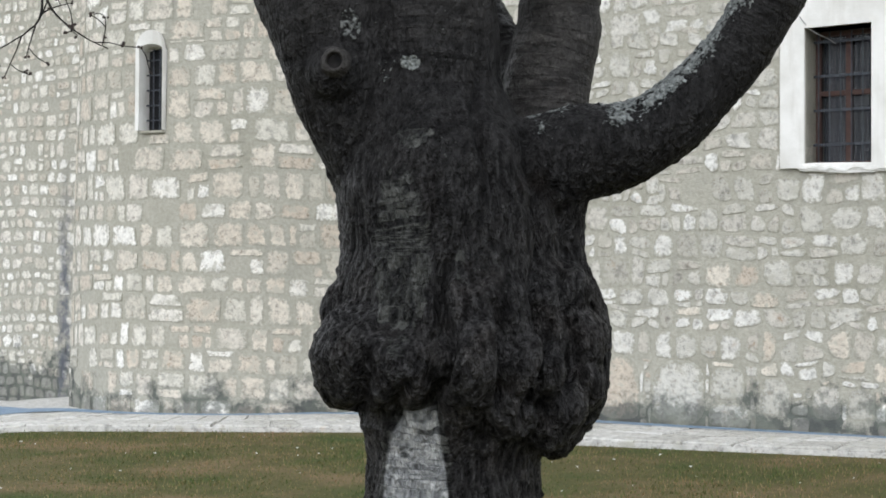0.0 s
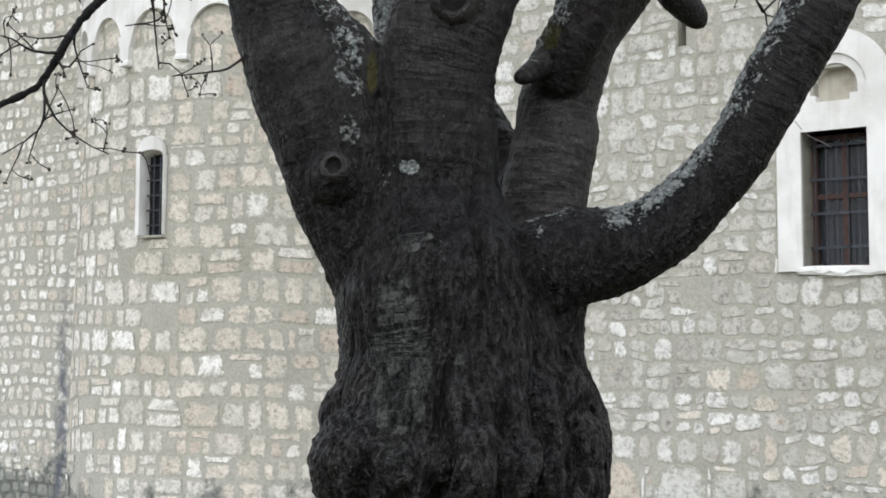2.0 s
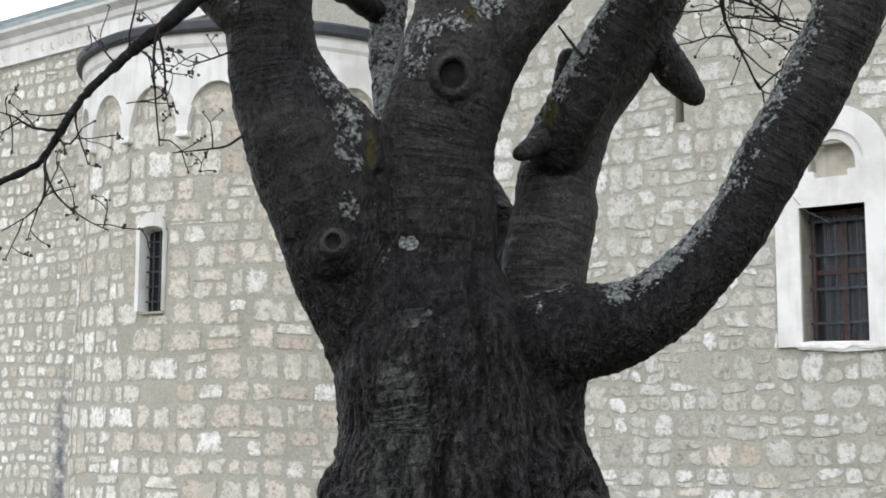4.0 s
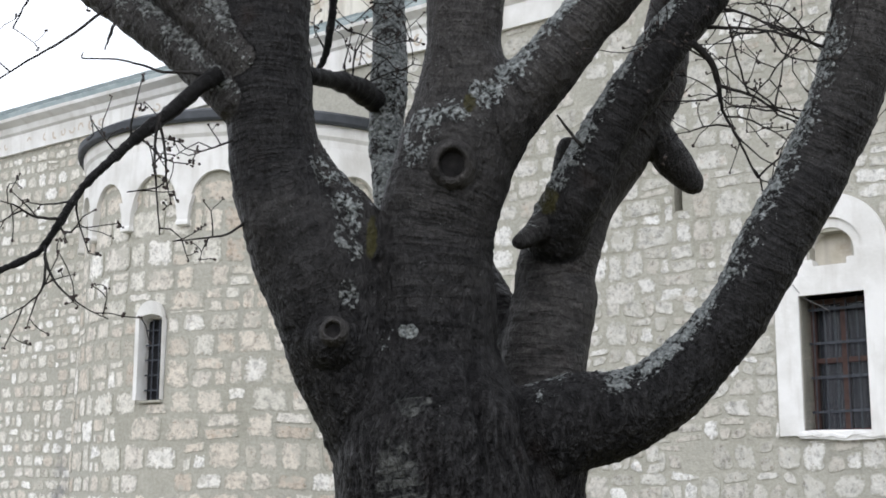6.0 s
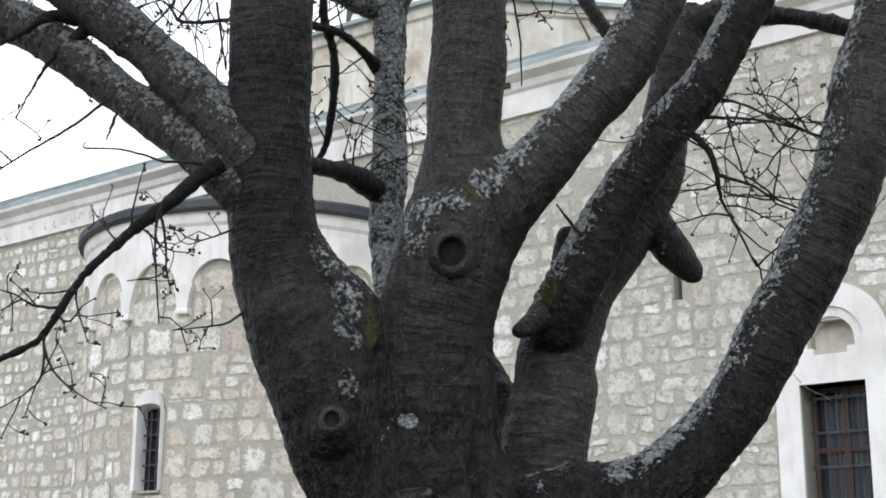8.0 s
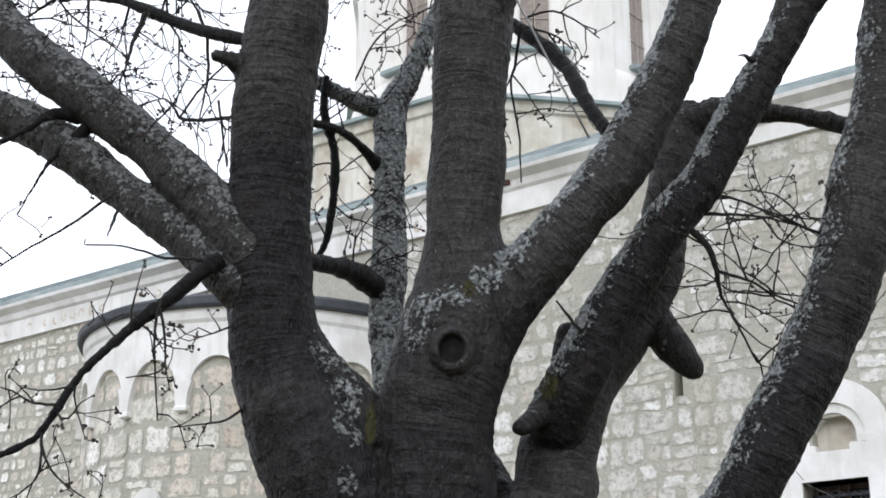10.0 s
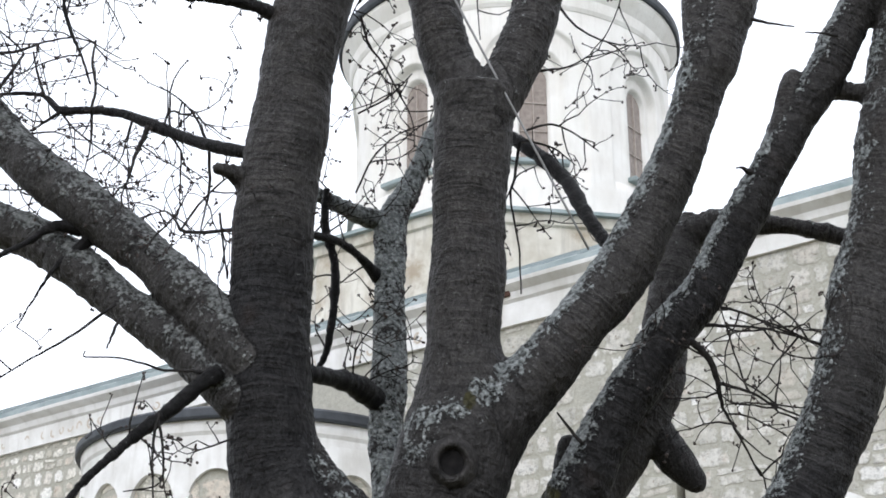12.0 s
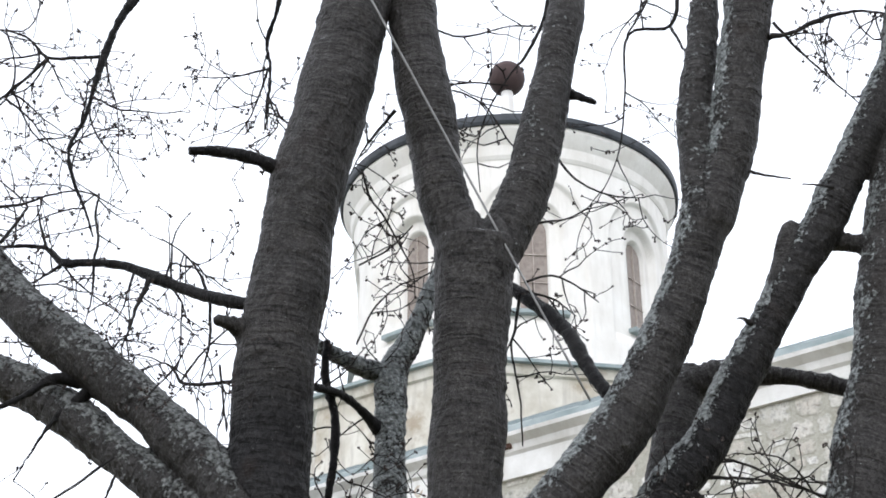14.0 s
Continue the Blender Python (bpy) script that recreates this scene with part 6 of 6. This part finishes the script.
for i in range(cols + 1):
    p = path_edge(i / cols)
    q = WALL_AT + ALONG * (p - WALL_AT).dot(ALONG) - OUT * 0.2
    row = [bm.verts.new((p.x, p.y, ground_z(p.x, p.y) - 0.1))]
    for f in steps(0.0, 1.0, 8):
        v = p.lerp(q, f)
        row.append(bm.verts.new((v.x, v.y, ground_z(v.x, v.y) + 0.04)))
    if prev:
        for a, b, c, d in zip(prev, row, row[1:], prev[1:]):
            bm.faces.new((a, b, c, d))
    prev = row
bmesh.ops.recalc_face_normals(bm, faces=bm.faces)
part("bed", bm, M_SLAB, paving)
for i in range(cols):
    cuts = (0.0, rng.uniform(0.32, 0.48), 0.80)
    for a, b in zip(cuts, cuts[1:]):
        u0, u1 = (i + rng.uniform(0.0, 0.03)) / cols, (i + 1 - rng.uniform(0.01, 0.03)) / cols
        ring = []
        for u, f in ((u0, a + 0.012), (u1, a + 0.012), (u1, b - 0.012), (u0, b - 0.012)):
            p = path_edge(u)
            q = p.lerp(wall_foot(p), f)
            ring.append(Vector((q.x + rng.uniform(-0.02, 0.02), q.y + rng.uniform(-0.02, 0.02), ground_z(q.x, q.y) + 0.062 + rng.uniform(-0.006, 0.008))))
        mid = sum(ring, Vector()) / 4
        bm = bmesh.new()
        lo = [bm.verts.new(v - Vector((0, 0, 0.04))) for v in ring]
        md = [bm.verts.new(v - Vector((0, 0, 0.012))) for v in ring]
        hi = [bm.verts.new(v.lerp(mid, 0.05)) for v in ring]
        for k in range(4):
            j = (k + 1) % 4
            bm.faces.new((lo[k], lo[j], md[j], md[k]))
            bm.faces.new((md[k], md[j], hi[j], hi[k]))
        bm.faces.new(hi)
        bmesh.ops.recalc_face_normals(bm, faces=bm.faces)
        part("slab", bm, M_SLAB, paving)
# dark drain channel between slabs and wall
bm = bmesh.new()
prev = None
for i in range(cols + 1):
    p = path_edge(i / cols)
    q = wall_foot(p)
    row = [bm.verts.new((*p.lerp(q, f).xy, ground_z(*p.lerp(q, f).xy) + 0.064)) for f in (0.80, 0.92)]
    if prev:
        bm.faces.new((prev[0], row[0], row[1], prev[1]))
    prev = row
part("drain_channel", bm, M_CHANNEL, paving, "narrow blue-grey drain channel")


# ---- masonry: every stone by itself ----
def cut_by(poly, px, pz, nx, nz):
    """The part of a convex outline on the inner side of a line."""
    out = []
    for (ax, az), (bx, bz) in zip(poly, poly[1:] + poly[:1]):
        da, db = (ax - px) * nx + (az - pz) * nz, (bx - px) * nx + (bz - pz) * nz
        if da <= 0:
            out.append((ax, az))
        if da * db < 0:
            t = da / (da - db)
            out.append((ax + (bx - ax) * t, az + (bz - az) * t))
    return out


def area_of(poly):
    return abs(sum(a[0] * b[1] - b[0] * a[1] for a, b in zip(poly, poly[1:] + poly[:1]))) / 2


def courses(s0, s1, z0, z1, low, high, wide, loose, seed, trim, split=0.35):
    """Outlines of the stones: uneven courses, some stones split or stacked, corners shaken by loose."""
    r = random.Random(seed)

    def shaken(x, z):
        k = Vector((x * 5.3, z * 6.1, seed))
        return x + loose * noise.noise(k), z + loose * noise.noise(k + Vector((7.3, 2.1, 0))) + 0.07 * noise.noise((x * 0.7, z * 0.6, seed))

    out, z = [], z0
    while z < z1:
        h = r.uniform(low, high)
        s = s0 - r.uniform(0, 0.3)
        while s < s1:
            w = r.uniform(*wide) * (0.65 + 0.35 * h / high)
            f = r.uniform(0.3, 0.7)
            if h > 0.15 and r.random() < split:
                boxes = [(s, z, w, h * f), (s, z + h * f, w, h * (1 - f))]
                if w > 0.2 and r.random() < 0.6:
                    g = r.uniform(0.35, 0.65)
                    boxes = [(s, z, w * g, h * f), (s + w * g, z, w * (1 - g), h * f), (s, z + h * f, w, h * (1 - f))]
            elif w > 0.3 and r.random() < split:
                boxes = [(s, z, w * f, h), (s + w * f, z, w * (1 - f), h)]
            else:
                boxes = [(s, z, w, h)]
            for a, b, cw, ch in boxes:
                if r.random() < 0.03:
                    continue
                sx, sz = cw * r.uniform(0.0, 0.10), ch * r.uniform(0.0, 0.10)
                poly = [shaken(a + sx * r.random(), b + sz * r.random()), shaken(a + cw - sx * r.random(), b + sz * r.random()),
                        shaken(a + cw - sx * r.random() * 2, b + ch - sz * r.random() * 2), shaken(a + sx * r.random() * 2, b + ch - sz * r.random() * 2)]
                poly = trim(poly)
                if len(poly) >= 3 and area_of(poly) > 0.0025:
                    out.append(poly)
            s += w
        z += h
    return out


def keep_off(poly, x0, x1, z0, z1):
    """Cuts an outline back from a rectangle by the side that leaves the most of it."""
    if max(p[0] for p in poly) <= x0 or min(p[0] for p in poly) >= x1 or max(p[1] for p in poly) <= z0 or min(p[1] for p in poly) >= z1:
        return poly
    tries = [cut_by(poly, x0, 0, 1, 0), cut_by(poly, x1, 0, -1, 0), cut_by(poly, 0, z0, 0, 1), cut_by(poly, 0, z1, 0, -1)]
    return max(tries, key=lambda q: area_of(q) if len(q) > 2 else 0.0)


def stone_from(poly, joint, round_off, proud, r):
    """A stone with worn corners inside its outline: middle, points and faces."""
    cx, cz = sum(p[0] for p in poly) / len(poly), sum(p[1] for p in poly) / len(poly)
    keep = [p for k, p in enumerate(poly) if math.hypot(p[0] - poly[k - 1][0], p[1] - poly[k - 1][1]) > 0.012]
    if len(keep) < 3:
        return None
    line = []
    for a, b in zip(keep, keep[1:] + keep[:1]):
        f = round_off * r.uniform(0.6, 1.3)
        line += [(a[0] + (b[0] - a[0]) * f, a[1] + (b[1] - a[1]) * f), (a[0] + (b[0] - a[0]) * (1 - f), a[1] + (b[1] - a[1]) * (1 - f))]
    big = []
    for a, b in zip(line, line[1:] + line[:1]):
        big.append(a)
        if math.hypot(b[0] - a[0], b[1] - a[1]) > 0.07:
            big.append(((a[0] + b[0]) / 2, (a[1] + b[1]) / 2))
    if round_off > 0.2:
        big = [((1 - f) * a[0] + f * b[0], (1 - f) * a[1] + f * b[1]) for a, b in zip(line, line[1:] + line[:1]) for f in (0.25, 0.75)]
    n = len(big)
    outline = []
    for x, z in big:
        d = math.hypot(x - cx, z - cz) + 1e-6
        f = max(0.35, 1 - joint * r.uniform(0.5, 1.5) / d)
        outline.append(((x - cx) * f, (z - cz) * f))
    p = proud * r.uniform(0.6, 1.4)
    verts = [(x, -0.02, z) for x, z in outline] + [(x, p * 0.5, z) for x, z in outline]
    verts += [(x * 0.88 + r.uniform(-0.004, 0.004), p * r.uniform(0.75, 1.15), z * 0.86 + r.uniform(-0.004, 0.004)) for x, z in outline]
    verts.append((0.0, p * r.uniform(0.8, 1.3), 0.0))
    faces = [tuple(b + v for v in (k, (k + 1) % n, n + (k + 1) % n, n + k)) for b in (0, n) for k in range(n)]
    faces += [(2 * n + k, 2 * n + (k + 1) % n, 3 * n) for k in range(n)]
    return (cx, cz), verts, faces, [1.0] * (2 * n) + [0.80] * n + [0.0]


def lay_stones(parent, place, cells, joint, round_off, proud, nearest, seed, stuff_name, warm=lambda s, z, r: False, rest=M_RUBBLE, singles=300, cool=M_STONE):
    """Stones as parts where the place is seen nearest, the rest joined."""
    r = random.Random(seed)
    stones = [q for q in (stone_from(c, joint, round_off, proud, r) for c in cells) if q]
    stones.sort(key=lambda q: nearest(*q[0]))
    verts, faces, rim = [], [], []
    for idx, ((s, z), v, f, e) in enumerate(stones):
        m = place(s, z)
        if idx < singles:
            me = quad_mesh("stone", v, f)
            me.attributes.new("edge", "FLOAT", "POINT").data.foreach_set("value", e)
            me.materials.append(M_STONE_WARM if warm(s, z, r) else cool)
            ob = new("stone", me)
            ob.parent = parent
            ob.matrix_basis = m
        else:
            start = len(verts)
            verts += [m @ Vector(p) for p in v]
            faces += [tuple(start + i for i in q) for q in f]
            rim += e
    if verts:
        me = quad_mesh(stuff_name, verts, faces)
        me.attributes.new("edge", "FLOAT", "POINT").data.foreach_set("value", rim)
        tagged(mesh_part(stuff_name, me, rest, parent), kind="stuff")


def off_window(poly):
    poly = keep_off(poly, 3.595, 4.655, WIN[2] - 0.06, 3.92)
    if len(poly) < 3:
        return poly
    cx, cz = sum(p[0] for p in poly) / len(poly) - 4.125, sum(p[1] for p in poly) / len(poly) - 3.92
    d = math.hypot(cx, cz)
    if cz > -0.1 and d < 1.2:
        poly = cut_by(poly, 4.125 + cx / d * 0.53, 3.92 + cz / d * 0.53, -cx, -cz)
    if len(poly) > 2:
        poly = keep_off(poly, SLOT[0] - 0.02, SLOT[1] + 0.02, SLOT[2], SLOT[3])
    if len(poly) > 2:
        mid = sum(p[0] for p in poly) / len(poly)
        poly = cut_by(poly, 0, (6.56 if mid < 1.9 else 6.64) + eave_rise(mid), 0, 1)
    return poly


# the tall upright slabs along the foot of the wall: s, z, width, height
FOOT = ((1.52, 0.32, 0.40, 0.44), (2.02, 0.36, 0.42, 0.60), (2.62, 0.34, 0.54, 0.60), (3.10, 0.44, 0.34, 0.30), (3.12, 0.16, 0.40, 0.22), (3.55, 0.34, 0.30, 0.36), (4.02, 0.32, 0.26, 0.30), (4.32, 0.32, 0.24, 0.28), (4.74, 0.24, 0.36, 0.30))


def off_foot(poly):
    for a, b, w, h in FOOT:
        if len(poly) > 2:
            poly = keep_off(poly, a - w / 2, a + w / 2, b - h / 2 - 0.1, b + h / 2)
    return off_window(poly) if len(poly) > 2 else poly


def off_slit(poly):
    k = APSE_R * math.pi / 180
    poly = keep_off(poly, SLIT[0] * k - 0.055, SLIT[1] * k + 0.015, SLIT[2] - 0.03, SLIT[3] + 0.13)
    for a, b, w, h in LINTELS:
        if len(poly) > 2:
            poly = keep_off(poly, a - w / 2, a + w / 2, b - h / 2, b + h / 2)
    return cut_by(poly, 0, 5.46, 0, 1) if len(poly) > 2 else poly


LINTELS = ((-1.16, 3.80, 0.18, 0.20), (-0.58, 3.88, 0.40, 0.22))


def slab_outline(a, b, w, h):
    return [(a - w / 2, b - h / 2), (a + w / 2, b - h / 2), (a + w / 2, b + h * 0.30), (a + w * 0.28, b + h / 2), (a - w * 0.24, b + h / 2), (a - w / 2, b + h * 0.26)]


lower = courses(-0.4, 5.4, 0.02, 3.6, 0.16, 0.27, (0.15, 0.36), 0.075, 31, off_foot, 0.34) + [slab_outline(*f) for f in FOOT]
upper = courses(-0.4, 5.6, 3.62, 6.6, 0.17, 0.30, (0.18, 0.50), 0.035, 37, off_window, 0.30)
lay_stones(church_wall, wall_matrix, lower, 0.005, 0.205, 0.0065, lambda s, z: z, 5, "rubble_stones", lambda s, z, r: r.random() < 0.07, M_RUBBLE_GREY, cool=M_STONE_GREY)
lay_stones(church_wall, wall_matrix, upper, 0.007, 0.16, 0.005, lambda s, z: z, 9, "upper_stones", rest=M_RUBBLE_GREY, singles=0)
left_wall = thing("wall_west", "stretch of small pale rubble stones west of the apse", "wall", kind="structure")
left_end = courses(-8.0, -3.4, -0.36, 6.5, 0.12, 0.21, (0.11, 0.28), 0.035, 41, off_window, 0.25)
lay_stones(left_wall, wall_matrix, left_end, 0.008, 0.205, 0.006, lambda s, z: z - 0.2 * s, 6, "upper_stones")
blocks = courses(-2.9, 2.9, -0.1, 5.5, 0.19, 0.34, (0.18, 0.48), 0.028, 51, off_slit, 0.22) + [slab_outline(*f) for f in LINTELS]
lay_stones(apse, lambda p, z: apse_matrix(math.degrees(p / APSE_R), z), blocks, 0.009, 0.13, 0.0045, lambda p, z: abs(p + 0.6) + 0.2 * z, 7, "edge_stones",
           lambda p, z, r: r.random() < (0.5 if p > -0.75 else 0.12), M_RUBBLE_WARM)


# ---- winter grass, and fallen white petals ----
def build_grass():
    r = np.random.RandomState(8)
    n = 42000
    y = 7.5 + 6.5 * r.rand(n) ** 0.8
    x = (r.rand(n) - 0.5) * 0.66 * y + 0.0
    verts, faces = [], []
    edge = [path_edge(i / 60) for i in range(61)]
    ex, ey = [e.x for e in edge], [e.y for e in edge]
    lim = np.interp(x, ex, ey)
    for i in range(n):
        if y[i] > lim[i] - 0.02:
            continue
        d = noise.noise((x[i] * 0.8, y[i] * 0.8, 2.0))
        if r.rand() > 0.75 + 0.6 * d:
            continue
        z = ground_z(x[i], y[i])
        h = (0.010 + 0.016 * r.rand()) * (1 + 0.5 * d)
        a, lean = r.rand() * 6.28, 0.8 * r.rand()
        w = 0.003 + 0.003 * r.rand()
        dx, dy = math.cos(a) * w, math.sin(a) * w
        lx, ly = -math.sin(a) * lean * h, math.cos(a) * lean * h
        k = len(verts)
        verts += [(x[i] - dx, y[i] - dy, z - 0.005), (x[i] + dx, y[i] + dy, z - 0.005), (x[i] + dx * 0.6 + lx * 0.4, y[i] + dy * 0.6 + ly * 0.4, z + h * 0.6), (x[i] + lx, y[i] + ly, z + h)]
        faces += [(k, k + 1, k + 2), (k, k + 2, k + 3)]
    tagged(mesh_part("lawn_grass", quad_mesh("lawn_grass", verts, faces), M_BLADE), "short patchy green and straw-brown winter grass blades", "grass", kind="stuff")
    verts, faces = [], []
    for i in range(110):
        yy = 8.0 + 5.5 * r.rand()
        xx = (r.rand() - 0.5) * 0.66 * yy
        if yy > np.interp(xx, ex, ey) - 0.1:
            continue
        z = ground_z(xx, yy) + 0.015
        k = len(verts)
        w = 0.005 + 0.009 * r.rand()
        for a in range(5):
            t = a * 1.257 + r.rand()
            verts.append((xx + w * math.cos(t), yy + w * math.sin(t), z + 0.012 * r.rand()))
        faces.append(tuple(range(k, k + 5)))
    tagged(mesh_part("fallen_petals", quad_mesh("fallen_petals", verts, faces), M_PLASTER), "small white petals scattered over the lawn", "petals", kind="stuff")


build_grass()
